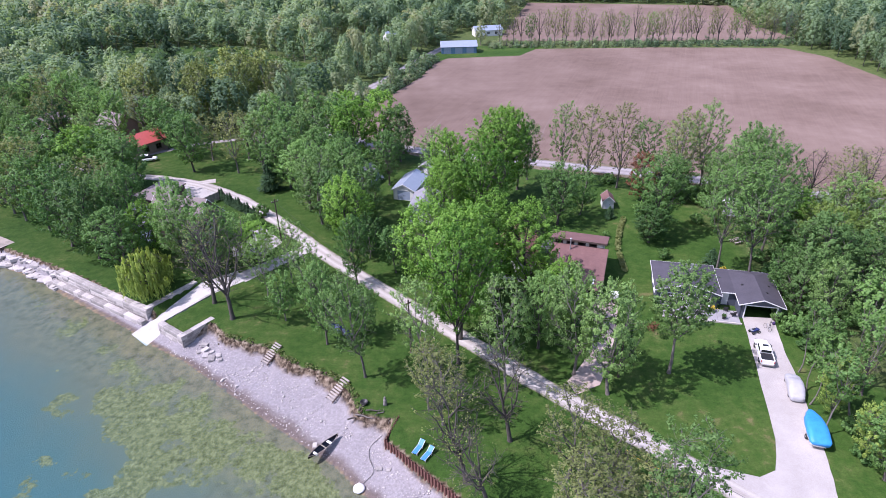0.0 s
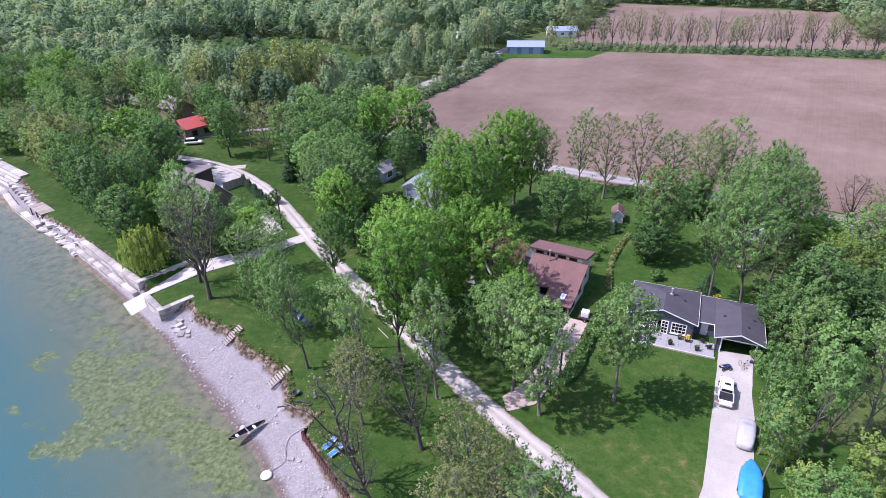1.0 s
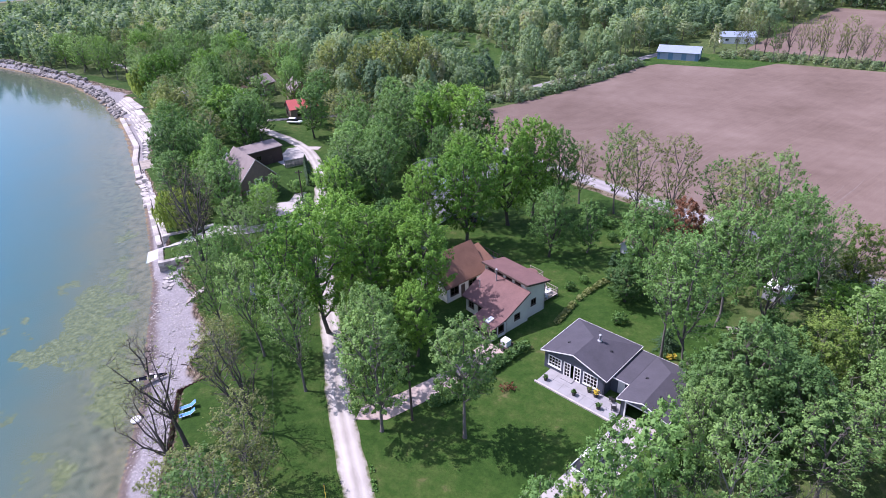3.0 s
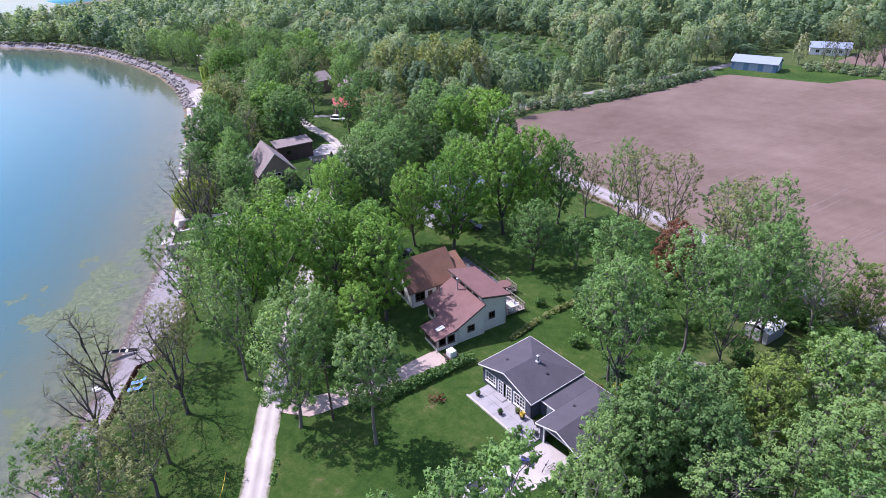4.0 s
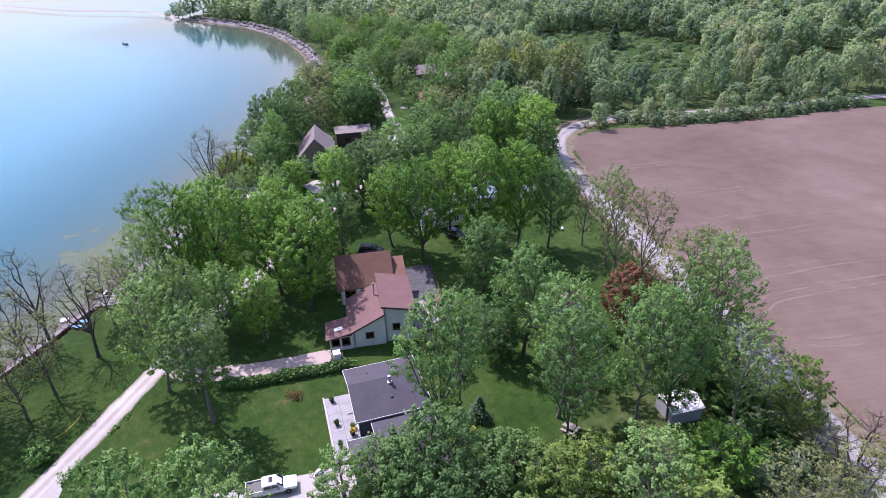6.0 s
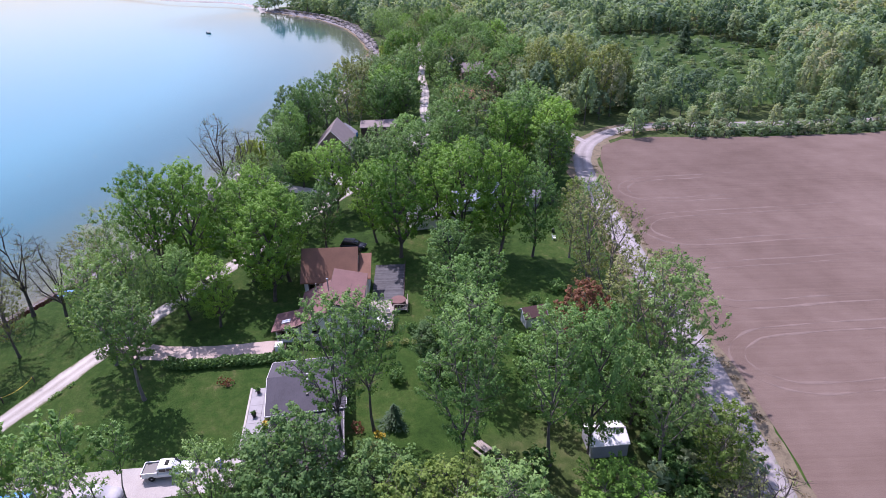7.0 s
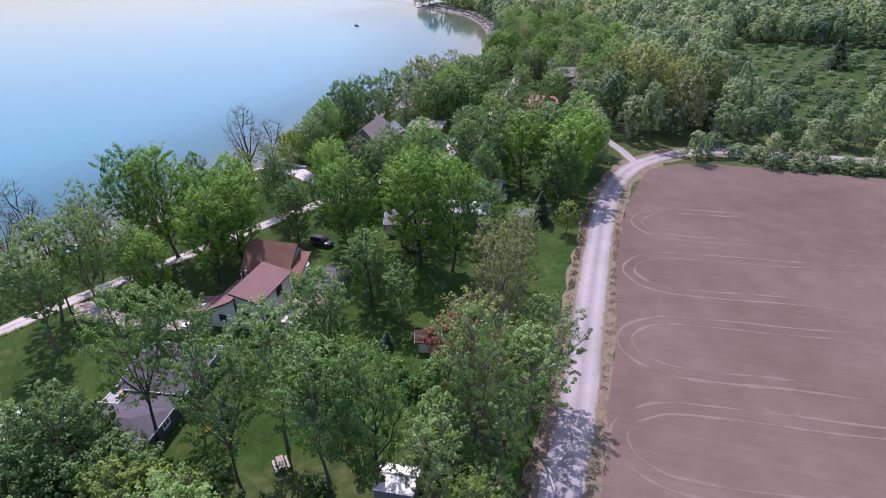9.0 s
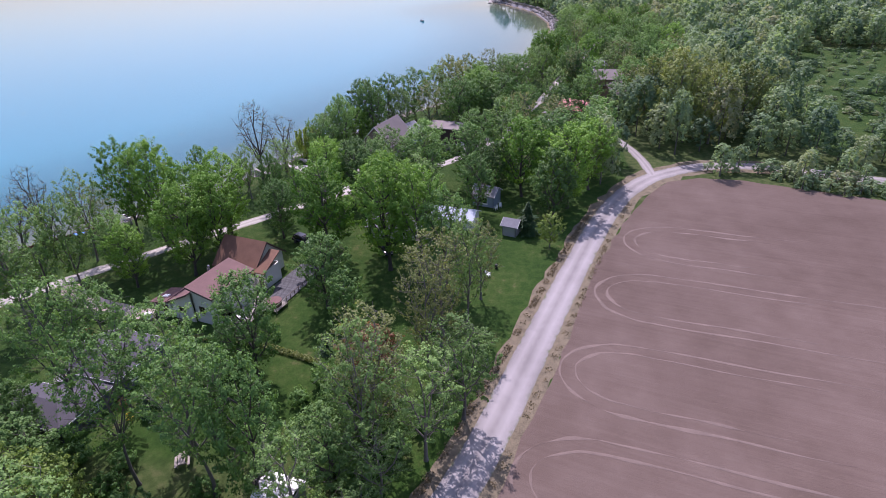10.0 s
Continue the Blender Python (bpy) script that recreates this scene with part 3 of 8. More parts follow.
def sheet(name, outline, material, label, category, z=0.03, kind="structure", jag=0.2, step_m=1.2, thick=0.0):
    """A flat piece of ground cover with a softly uneven outline."""
    pts = []
    k = len(outline)
    for i in range(k):
        a, b = Vector(outline[i]), Vector(outline[(i + 1) % k])
        n = max(1, int((b - a).length / step_m))
        pts += [a.lerp(b, j / n) for j in range(n)]
    bm = bmesh.new()
    vs = [bm.verts.new((q.x + jag * noise.noise((q.x * 0.5, q.y * 0.5, 1)), q.y + jag * noise.noise((q.x * 0.5, q.y * 0.5, 7)), z)) for q in pts]
    f = bm.faces.new(vs)
    if thick:
        r = bmesh.ops.extrude_face_region(bm, geom=[f])
        bmesh.ops.translate(bm, verts=[v for v in r["geom"] if isinstance(v, bmesh.types.BMVert)], vec=(0, 0, -thick))
    bmesh.ops.triangulate(bm, faces=[g for g in bm.faces if len(g.verts) > 4])
    return tagged(part(name, bm, material), label, category, kind=kind)


FIELD = [(93, 115.0), (63.6, 126.3), (50.6, 131.1), (31.1, 137.4), (5.2, 145.1), (-14, 152.8), (-24, 158.0), (-32.4, 163.9), (-34.6, 171), (-33.0, 180), (-23.6, 203), (-15, 230), (-11, 254), (-6, 263), (10, 265), (25, 266.5),
         (33, 281), (85, 280), (138.5, 274.5), (146.7, 255), (147, 212), (195, 185), (260, 150), (230, 60)]
field = sheet("field", FIELD, "soil", "bare harrowed field of pinkish brown soil", "field", z=0.035, jag=0.6, step_m=3)
FIELD_FAR = [(18, 304), (25, 350), (44, 452), (168, 416), (152, 336), (154, 296), (100, 296)]
sheet("field_far", FIELD_FAR, "soil", "far bare field behind a row of thin trees", "field", z=0.035, jag=1.0, step_m=5)
barn_verge = sheet("verge", [(-33, 203), (-24, 230), (-16, 262), (-10, 292), (45, 287), (33, 281), (25, 267), (-6, 263), (-12, 254), (-22, 203)], "ground", "mown grass verge round a barn", "grass", z=0.02, jag=0.4, step_m=3)
put_attr(barn_verge.data, "beach", np.ones(len(barn_verge.data.vertices)))
drive = sheet("driveway", [(42.9, 73.6), (41.7, 68.3), (40.3, 62.3), (39.7, 60.0), (38.4, 54.2), (37.3, 50.0), (36.4, 47.6), (35.4, 45.6), (33.4, 44.7), (29.2, 46.0), (27.6, 44.0), (36.0, 36.2), (39.3, 40.0), (40.8, 44.5), (41.8, 48.3),
                           (42.9, 53.3), (44.6, 61.0), (45.4, 66), (47.2, 73.2)], "drive", "white crushed-stone driveway", "driveway", z=0.045, jag=0.1)
sheet("driveway_house", [(22.4, 77.6), (25.8, 76.9), (24.2, 70.6), (22.6, 65.6), (19.6, 58.6), (16.4, 56.8), (15.6, 59.2), (18.4, 63.2), (20.6, 69.2)], "brick_drive", "pinkish brick and gravel driveway", "driveway", z=0.05, jag=0.2)
sheet("yard_gravel", [(-60.5, 126.4), (-53, 121.2), (-50.6, 117.0), (-54.2, 113.6), (-57.4, 114.4), (-60.6, 118.4), (-63, 123)], "drive", "gravel yard beside a dark shed", "driveway", z=0.026, jag=0.4)
sheet("parking", [(-37.4, 104.0), (-34.4, 100.2), (-31.2, 96.8), (-33.4, 92.6), (-38.8, 91.6), (-40.4, 95.2), (-37.2, 98.6), (-39.4, 102.4)], "drive", "pale gravel parking place before the gabled house", "driveway", z=0.028, jag=0.4)
sheet("yard_path", [(-36.2, 85.2), (-33.6, 83.0), (-27.4, 90.5), (-24.6, 94.2), (-26.6, 96.0), (-31, 91)], "drive", "pale gravel drive down to a boat ramp", "driveway", z=0.03, jag=0.3)

# tyre tracks turning on the field's headland
for cx, cy in ((14.5, 152.8), (33.2, 146.6), (50.5, 140.8), (-3.0, 159.6)):
    for off in (0.0, 1.9):
        half, deep = 6.8 - off, 9.0 - off
        pts = []
        m = pose(cx, cy, 0, 0, 0, 76)
        for i in range(41):
            a = radians(90 + 180 * i / 40)
            pts.append(m @ Vector((deep * math.cos(a) + 0.25 * noise.noise((i * 0.2, cx, off)), half * math.sin(a) + 0.25 * noise.noise((i * 0.2, cy, off + 4)), 0)))
        reach = (15 + 5 * ((cx * 7) % 3)) * (1.0 if off else 1.3)
        head = [m @ Vector((reach * (1 - i / 10), half + 0.12 * math.sin(i), 0)) for i in range(10)]
        tail = [m @ Vector((reach * 0.8 * i / 10, -half - 0.12 * math.sin(i), 0)) for i in range(1, 11)]
        line = head + pts + tail
        verts, faces = [], []
        for i, q in enumerate(line):
            d = (line[min(i + 1, len(line) - 1)] - line[max(i - 1, 0)]).normalized()
            s = Vector((-d.y, d.x, 0)) * max(0.02, (0.16 + 0.26 * noise.noise((q.x * 0.3, q.y * 0.3, off))) * min(1, 0.25 + 0.2 * min(i, len(line) - 1 - i)))
            verts += [(*(q + s).xy, 0.045), (*q.xy, 0.07), (*(q - s).xy, 0.045)]
            if i:
                o = 3 * i
                faces += [(o - 3, o - 2, o + 1, o), (o - 2, o - 1, o + 2, o + 1)]
        ob = new("tyre_track", mesh_np("tyre_track", np.array(verts), np.array(faces), "track"))
        ob.parent = field

# ---- houses ----
def wall(bm, a, b, z0, z1, thick, holes=()):
    """A wall from a to b with openings (along0, along1, low, high) that go right through; its outer face lies on the line a-b, its body to the left of it."""
    a, b = Vector((*a, 0)), Vector((*b, 0))
    d = (b - a).normalized()
    s = Vector((-d.y, d.x, 0))
    m = Matrix((( d.x, s.x, 0, a.x), (d.y, s.y, 0, a.y), (0, 0, 1, 0), (0, 0, 0, 1)))
    length = (b - a).length
    xs = sorted({0.0, length, *[h[0] for h in holes], *[h[1] for h in holes]})
    for x0, x1 in zip(xs, xs[1:]):
        mid = (x0 + x1) / 2
        cut = sorted((h[2], h[3]) for h in holes if h[0] < mid < h[1])
        z = z0
        for lo, hi in cut:
            if lo > z + 0.001:
                box(bm, x0, x1, 0, thick, z, lo, m)
            z = hi
        if z < z1 - 0.001:
            box(bm, x0, x1, 0, thick, z, z1, m)
    return m


def window(parent, m, x0, x1, z0, z1, frame_mat="white", bars=1, rails=1, name="window"):
    """A framed window in the wall whose matrix is m: frame, glazing bars, sill and a pane of glass."""
    parent = parent.parent or parent
    bm = bmesh.new()
    w = 0.09
    xs, zs = (x0 - w, x0 + w * 0.5, x1 - w * 0.5, x1 + w), (z0 - w, z0 + w * 0.4, z1 - w * 0.4, z1 + w)
    for i in range(3):
        for k in range(3):
            if (i, k) != (1, 1):
                box(bm, xs[i], xs[i + 1], -0.05, 0.06, zs[k], zs[k + 1], m)
    bmesh.ops.remove_doubles(bm, verts=bm.verts, dist=0.0005)
    win = part(name, bm, frame_mat, parent)
    for i in range(1, bars + 1):
        x = x0 + (x1 - x0) * i / (bars + 1)
        bm = bmesh.new()
        box(bm, x - 0.022, x + 0.022, -0.03, 0.05, z0, z1, m)
        part("glazing_bar", bm, frame_mat, win)
    for i in range(1, rails + 1):
        z = z0 + (z1 - z0) * i / (rails + 1)
        bm = bmesh.new()
        box(bm, x0, x1, -0.02, 0.04, z - 0.016, z + 0.016, m)
        part("glazing_bar", bm, frame_mat, win)
    bm = bmesh.new()
    box(bm, x0 - 0.12, x1 + 0.12, -0.10, 0.02, z0 - 0.15, z0 - 0.092, m)
    part("sill", bm, frame_mat, win)
    bm = bmesh.new()
    box(bm, x0, x1, 0.055, 0.07, z0, z1, m)
    part("pane", bm, "glass", win).visible_shadow = False
    return win


def door(parent, m, x0, x1, z1, material="white", name="door"):
    parent = parent.parent or parent
    bm = bmesh.new()
    box(bm, x0, x1, 0.04, 0.10, 0.1, z1, m)
    box(bm, x0 + 0.12, x1 - 0.12, 0.025, 0.05, 0.25, z1 * 0.48, m)
    box(bm, x0 + 0.12, x1 - 0.12, 0.025, 0.05, z1 * 0.55, z1 - 0.15, m)
    d = part(name, bm, material, parent)
    bm = bmesh.new()
    box(bm, x1 - 0.16, x1 - 0.08, -0.03, 0.045, 0.95, 1.03, m)
    part("handle", bm, "chrome", d)
    return d


def slab(corners, thick, material, parent, name="roof", label=""):
    """A roof plane over four corners (x, y, z), in order, with thickness."""
    bm = bmesh.new()
    top = [bm.verts.new(c) for c in corners]
    low = [bm.verts.new((c[0], c[1], c[2] - thick)) for c in corners]
    bm.faces.new(top)
    bm.faces.new(low[::-1])
    k = len(corners)
    for i in range(k):
        bm.faces.new((top[i], low[i], low[(i + 1) % k], top[(i + 1) % k]))
    return part(name, bm, material, parent, label)


def strip(a, b, material, parent, name="fascia", drop=0.16, thick=0.04, out=(0, 0)):
    """A straight board from a to b hanging down by drop."""
    a, b = Vector(a), Vector(b)
    d = (b - a).normalized()
    s = Vector((-d.y, d.x, 0)).normalized() * thick / 2
    o = Vector((*out, 0))
    bm = bmesh.new()
    vs = [bm.verts.new(p + o + q + Vector((0, 0, z))) for z in (-0.01, -drop) for p, q in ((a, -s), (b, -s), (b, s), (a, s))]
    for f in ((0, 1, 2, 3), (7, 6, 5, 4), (0, 4, 5, 1), (1, 5, 6, 2), (2, 6, 7, 3), (3, 7, 4, 0)):
        bm.faces.new([vs[i] for i in f])
    return part(name, bm, material, parent)


def gable_fill(bm, x0, x1, y, z0, zr, thick, xr=None):
    """The triangle of wall under a gable; the ridge at xr."""
    xr = (x0 + x1) / 2 if xr is None else xr
    for v in ((y, 1), ):
        f = [bm.verts.new((x, yy, z)) for yy in (y, y + thick) for x, z in ((x0, z0), (x1, z0), (xr, zr))]
        for q in ((0, 1, 2), (5, 4, 3), (0, 3, 4, 1), (1, 4, 5, 2), (2, 5, 3, 0)):
            bm.faces.new([f[i] for i in q])


def simple_house(m, w, d, eave, ridge, wall_mat, roof_mat, label, trim="white", holes=None, over=0.4, category="house", name="house", floor_z=0.0):
    """A gabled house: ridge along local y, front gable at y=0 facing -y. holes: {side: [(x0, x1, z0, z1, kind)]}, sides s e n w."""
    h = thing(name, m, label, category)
    holes = holes or {}
    t = 0.2
    corners = {"s": ((0, 0), (w, 0)), "e": ((w, 0), (w, d)), "n": ((w, d), (0, d)), "w": ((0, d), (0, 0))}
    for side, (a, b) in corners.items():
        bm = bmesh.new()
        hs = holes.get(side, [])
        wm = wall(bm, a, b, floor_z - 0.1, eave, t, [q[:4] for q in hs])
        if side == "s":
            gable_fill(bm, 0, w, 0, eave, ridge - 0.06, t)
        if side == "n":
            gable_fill(bm, 0, w, d - t, eave, ridge - 0.06, t)
        wl = part("wall", bm, wall_mat, h)
        for q in hs:
            if q[4] == "door":
                door(wl, wm, q[0], q[1], q[3], trim)
            elif q[4] == "garage":
                bm = bmesh.new()
                n = 4
                for i in range(n):
                    z0 = 0.05 + (q[3] - 0.05) * i / n
                    box(bm, q[0], q[1], 0.06, 0.12, z0 + 0.015, 0.05 + (q[3] - 0.05) * (i + 1) / n - 0.015, wm)
                box(bm, q[0], q[1], 0.09, 0.11, 0.05, q[3], wm)
                part("garage_door", bm, "blue_siding", h)
            else:
                window(wl, wm, q[0], q[1], q[2], q[3], trim, bars=1, rails=1)
    k = (ridge - eave) / (w / 2)
    lo = eave - over * k + 0.12
    zr = ridge + 0.12
    e = 0.35
    slab([(-over, -e, lo), (-over, d + e, lo), (w / 2, d + e, zr), (w / 2, -e, zr)], 0.14, roof_mat, h)
    slab([(w + over, d + e, lo), (w + over, -e, lo), (w / 2, -e, zr), (w / 2, d + e, zr)], 0.14, roof_mat, h)
    strip((-over, -e, lo), (w / 2, -e, zr), trim, h, out=(0, -0.03))
    strip((w / 2, -e, zr), (w + over, -e, lo), trim, h, out=(0, -0.03))
    strip((-over, d + e, lo), (w / 2, d + e, zr), trim, h, out=(0, 0.03))
    strip((w / 2, d + e, zr), (w + over, d + e, lo), trim, h, out=(0, 0.03))
    return h


def slate_house():
    """Dark blue-grey bungalow with a joined garage."""
    h = thing("house", pose(30.9, 76.6, 0, 0, 0, -10.7), "slate-sided bungalow with white trim and a joined garage", "house")
    t = 0.2
    # living block: x 0.3 to 8.9, y 0.35 to 8.5, ridge along y at x 4.6
    bm = bmesh.new()
    wm = wall(bm, (0.3, 0.4), (8.9, 0.4), -0.1, 2.75, t, [(0.65, 2.45, 0.75, 2.15), (2.95, 5.25, 0.12, 2.2), (5.75, 7.6, 0.55, 2.15)])
    gable_fill(bm, 0.3, 8.9, 0.4, 2.75, 4.1, t, 4.6)
    front = part("wall", bm, "slate_siding", h)
    window(front, wm, 0.65, 2.45, 0.75, 2.15, bars=3, rails=2)
    window(front, wm, 5.75, 7.6, 0.55, 2.15, bars=3, rails=2)
    for x0 in (2.95, 4.42):
        window(front, wm, x0, x0 + 0.83, 0.15, 2.2, bars=1, rails=3, name="patio_door")
    for a, b, hs in (((8.9, 0.4), (8.9, 8.5), []), ((8.9, 8.5), (0.3, 8.5), [(2, 3.2, 1, 2.1)]), ((0.3, 8.5), (0.3, 0.4), [(2, 3.4, 0.95, 2.1), (5, 6.2, 0.95, 2.1)])):
        bm = bmesh.new()
        wm = wall(bm, a, b, -0.1, 2.75, t, hs)
        w = part("wall", bm, "slate_siding", h)
        for q in hs:
            window(w, wm, *q, bars=1)
    lo, zr, hip = 2.75, 4.25, 4.7
    slab([(-0.1, 0, lo), (-0.1, 8.9, lo), (4.6, hip, zr), (4.6, 0, zr)], 0.16, "roof_slate", h)
    slab([(9.3, 8.9, lo), (9.3, 0, lo), (4.6, 0, zr), (4.6, hip, zr)], 0.16, "roof_slate", h)
    slab([(-0.1, 8.9, lo), (9.3, 8.9, lo), (4.6, hip, zr)], 0.16, "roof_slate", h)
    for a, b, o in (((-0.1, 0, lo), (4.6, 0, zr), (0, -0.03)), ((4.6, 0, zr), (9.3, 0, lo), (0, -0.03)), ((-0.1, 8.9, lo), (9.3, 8.9, lo), (0, 0.03)),
                    ((-0.1, 0, lo), (-0.1, 8.9, lo), (-0.03, 0)), ((9.3, 0, lo), (9.3, 8.9, lo), (0.03, 0))):
        strip(a, b, "white", h, out=o)
    # garage: ridge along y at x 14.5
    bm = bmesh.new()
    wm = wall(bm, (11.8, -1.0), (17.2, -1.0), -0.1, 2.35, t, [(0.65, 4.75, 0.02, 2.2)])
    gable_fill(bm, 11.8, 17.2, -1.0, 2.35, 3.35, t, 14.5)
    w = part("wall", bm, "slate_siding", h, "slate garage front round an open doorway")
    bm = bmesh.new()
    box(bm, 0.5, 0.66, -0.05, 0.1, 0, 2.3, wm)
    box(bm, 4.74, 4.9, -0.05, 0.1, 0, 2.3, wm)
    box(bm, 0.66, 4.74, -0.05, 0.1, 2.16, 2.3, wm)
    part("door_frame", bm, "white", w)
    for a, b, hs in (((17.2, -1.0), (17.2, 8.2), [(3, 4.2, 1, 2)]), ((17.2, 8.2), (8.9, 8.2), [(4, 5.2, 1, 2)]), ((11.8, 2.0), (11.8, -1.0), []), ((8.9, 2.0), (11.8, 2.0), [(0.9, 1.8, 0.05, 2.05)])):
        bm = bmesh.new()
        wm = wall(bm, a, b, -0.1, 2.3, t, hs)
        w = part("wall", bm, "slate_siding", h)
        for q in hs:
            if q[2] < 0.5:
                door(w, wm, q[0], q[1], q[3], "off_white")
            else:
                window(w, wm, *q)
    zr, lo = 3.55, 2.45
    slab([(11.4, -1.4, lo), (11.4, 1.65, lo), (14.5, 1.65, zr), (14.5, -1.4, zr)], 0.15, "roof_slate", h)
    slab([(8.9, 1.65, 2.42), (8.9, 8.6, 2.42), (11.4, 8.6, lo + 0.02), (11.4, 1.65, lo + 0.02)], 0.15, "roof_slate", h)
    slab([(11.4, 1.65, lo), (11.4, 8.6, lo), (14.5, 5.5, zr), (14.5, 1.65, zr)], 0.15, "roof_slate", h)
    slab([(11.4, 8.6, lo), (17.6, 8.6, lo), (14.5, 5.5, zr)], 0.15, "roof_slate", h)
    slab([(17.6, 8.6, lo), (17.6, -1.4, lo), (14.5, -1.4, zr), (14.5, 5.5, zr)], 0.15, "roof_slate", h)
    for a, b, o in (((11.4, -1.4, lo), (14.5, -1.4, zr), (0, -0.03)), ((14.5, -1.4, zr), (17.6, -1.4, lo), (0, -0.03)), ((11.4, -1.4, lo), (11.4, 1.65, lo), (-0.03, 0)),
                    ((9.3, 1.65, 2.42), (11.4, 1.65, lo), (0, -0.03)), ((17.6, -1.4, lo), (17.6, 8.6, lo), (0.03, 0)), ((9.3, 8.6, lo), (17.6, 8.6, lo), (0, 0.03))):
        strip(a, b, "white", h, out=o)
    # roof fittings
    bm = bmesh.new()
    lathe(bm, [(0.32, 3.75), (0.30, 4.12), (0.16, 4.16), (0.13, 4.75), (0.2, 4.78), (0.2, 4.95), (0.03, 5.02)], 12, (5.4, 4.8))
    part("flue", bm, "steel", h, "pale metal roof flue")
    for x, y, z in ((4.0, 7.2, 3.25), (2.4, 2.6, 3.52), (7.2, 4.6, 3.4), (12.6, 3.5, 2.86), (16.2, 3.6, 2.92), (15.4, 1.2, 3.2)):
        bm = bmesh.new()
        box(bm, x - 0.14, x + 0.14, y - 0.14, y + 0.14, z - 0.1, z + 0.12)
        part("roof_vent", bm, "black", h)
    return h


def brown_house():
    """Cream house with stepped red-brown roofs and an older gabled wing."""
    h = thing("house", pose(16.4, 87.2, 0, 0, 0, -17.0), "cream house with stepped red-brown shingle roofs and an old gabled wing", "house")
    t = 0.2
    # tall back block x -0.2..8.8, y 0..4.6, roof falling backwards from 6.2 to 5.0
    bm = bmesh.new()
    wall(bm, (0.1, 0.3), (8.5, 0.3), -0.1, 5.75, t, [(0.8, 1.9, 5.15, 5.6), (2.6, 3.7, 5.15, 5.6), (4.4, 5.5, 5.15, 5.6), (6.2, 7.3, 5.15, 5.6)])
    w = part("wall", bm, "cream", h)
    wm = Matrix.Translation((0.1, 0.3, 0))
    for x in (0.8, 2.6, 4.4, 6.2):
        window(w, wm, x, x + 1.1, 5.15, 5.6, "old_wood", bars=0, rails=0)
    bm = bmesh.new()
    wm = wall(bm, (8.5, 0.3), (8.5, 4.3), -0.1, 4.9, t, [(1.1, 2.0, 1.9, 2.8)])
    prism(bm, [(8.3, 0.3), (8.5, 0.3), (8.5, 4.3), (8.3, 4.3)], 4.9, lambda x, y: 5.85 - (y - 0.3) * 0.22)
    w = part("wall", bm, "cream", h)
    window(w, wm, 1.1, 2.0, 1.9, 2.8, "old_wood", bars=1, rails=0)
    bm = bmesh.new()
    wm = wall(bm, (8.5, 4.3), (0.1, 4.3), -0.1, 4.9, t, [(1, 3, 0.1, 2.1), (4.5, 6, 3.2, 4.3)])
    w = part("wall", bm, "cream", h)
    window(w, wm, 1, 3, 0.15, 2.1, "old_wood")
    window(w, wm, 4.5, 6, 3.2, 4.3, "old_wood")
    bm = bmesh.new()
    wall(bm, (0.1, 4.3), (0.1, 0.3), -0.1, 4.9, t)
    prism(bm, [(0.1, 0.3), (0.3, 0.3), (0.3, 4.3), (0.1, 4.3)], 4.9, lambda x, y: 5.85 - (y - 0.3) * 0.22)
    part("wall", bm, "cream", h)
    slab([(-0.3, 4.75, 5.05), (9.0, 4.75, 5.05), (9.0, -0.05, 6.15), (-0.3, -0.05, 6.15)], 0.2, "roof_brown", h)
    strip((-0.3, -0.05, 6.15), (9.0, -0.05, 6.15), "old_wood", h, drop=0.28, out=(0, -0.03))
    strip((9.0, -0.05, 6.15), (9.0, 4.75, 5.05), "old_wood", h, drop=0.28, out=(0.03, 0))
    # lower front block y -4.6..0.2
    bm = bmesh.new()
    wm = wall(bm, (0.8, -4.3), (5.4, -4.3), -0.1, 2.5, t, [(0.7, 1.7, 1.0, 2.1), (2.7, 3.9, 1.0, 2.1)])
    w = part("wall", bm, "cream", h)
    window(w, wm, 0.7, 1.7, 1.0, 2.1, "old_wood")
    window(w, wm, 2.7, 3.9, 1.0, 2.1, "old_wood")
    bm = bmesh.new()
    wm = wall(bm, (8.9, -4.3), (8.9, 0.3), -0.1, 2.6, t, [(1.9, 2.9, 1.35, 2.2)])
    prism(bm, [(8.7, -4.3), (8.9, -4.3), (8.9, 0.3), (8.7, 0.3)], 2.6, lambda x, y: 2.72 + (y + 4.3) * 0.5)
    w = part("wall", bm, "cream", h)
    window(w, wm, 1.9, 2.9, 1.35, 2.2, "old_wood")
    bm = bmesh.new()
    wall(bm, (0.8, 0.3), (0.8, -4.3), -0.1, 2.6, t)
    prism(bm, [(0.8, -4.3), (1.0, -4.3), (1.0, 0.3), (0.8, 0.3)], 2.6, lambda x, y: 2.72 + (y + 4.3) * 0.5)
    part("wall", bm, "cream", h)
    bm = bmesh.new()
    wm = wall(bm, (5.4, -4.1), (8.9, -4.1), -0.1, 2.5, t, [(1.2, 2.1, 0.05, 2.05)])
    w = part("wall", bm, "tan_siding", h)
    door(w, wm, 1.2, 2.1, 2.05, "old_wood")
    slab([(0.4, 0.28, 5.1), (0.4, -4.75, 2.62), (9.3, -4.75, 2.62), (9.3, 0.28, 5.1)], 0.18, "roof_brown", h)
    strip((9.3, -4.75, 2.62), (9.3, 0.28, 5.1), "old_wood", h, drop=0.26, out=(0.03, 0))
    strip((0.4, -4.75, 2.62), (9.3, -4.75, 2.62), "old_wood", h, drop=0.22, out=(0, -0.03))
    # sun porch x 5.2..9.3, y -7.7..-4.4
    bm = bmesh.new()
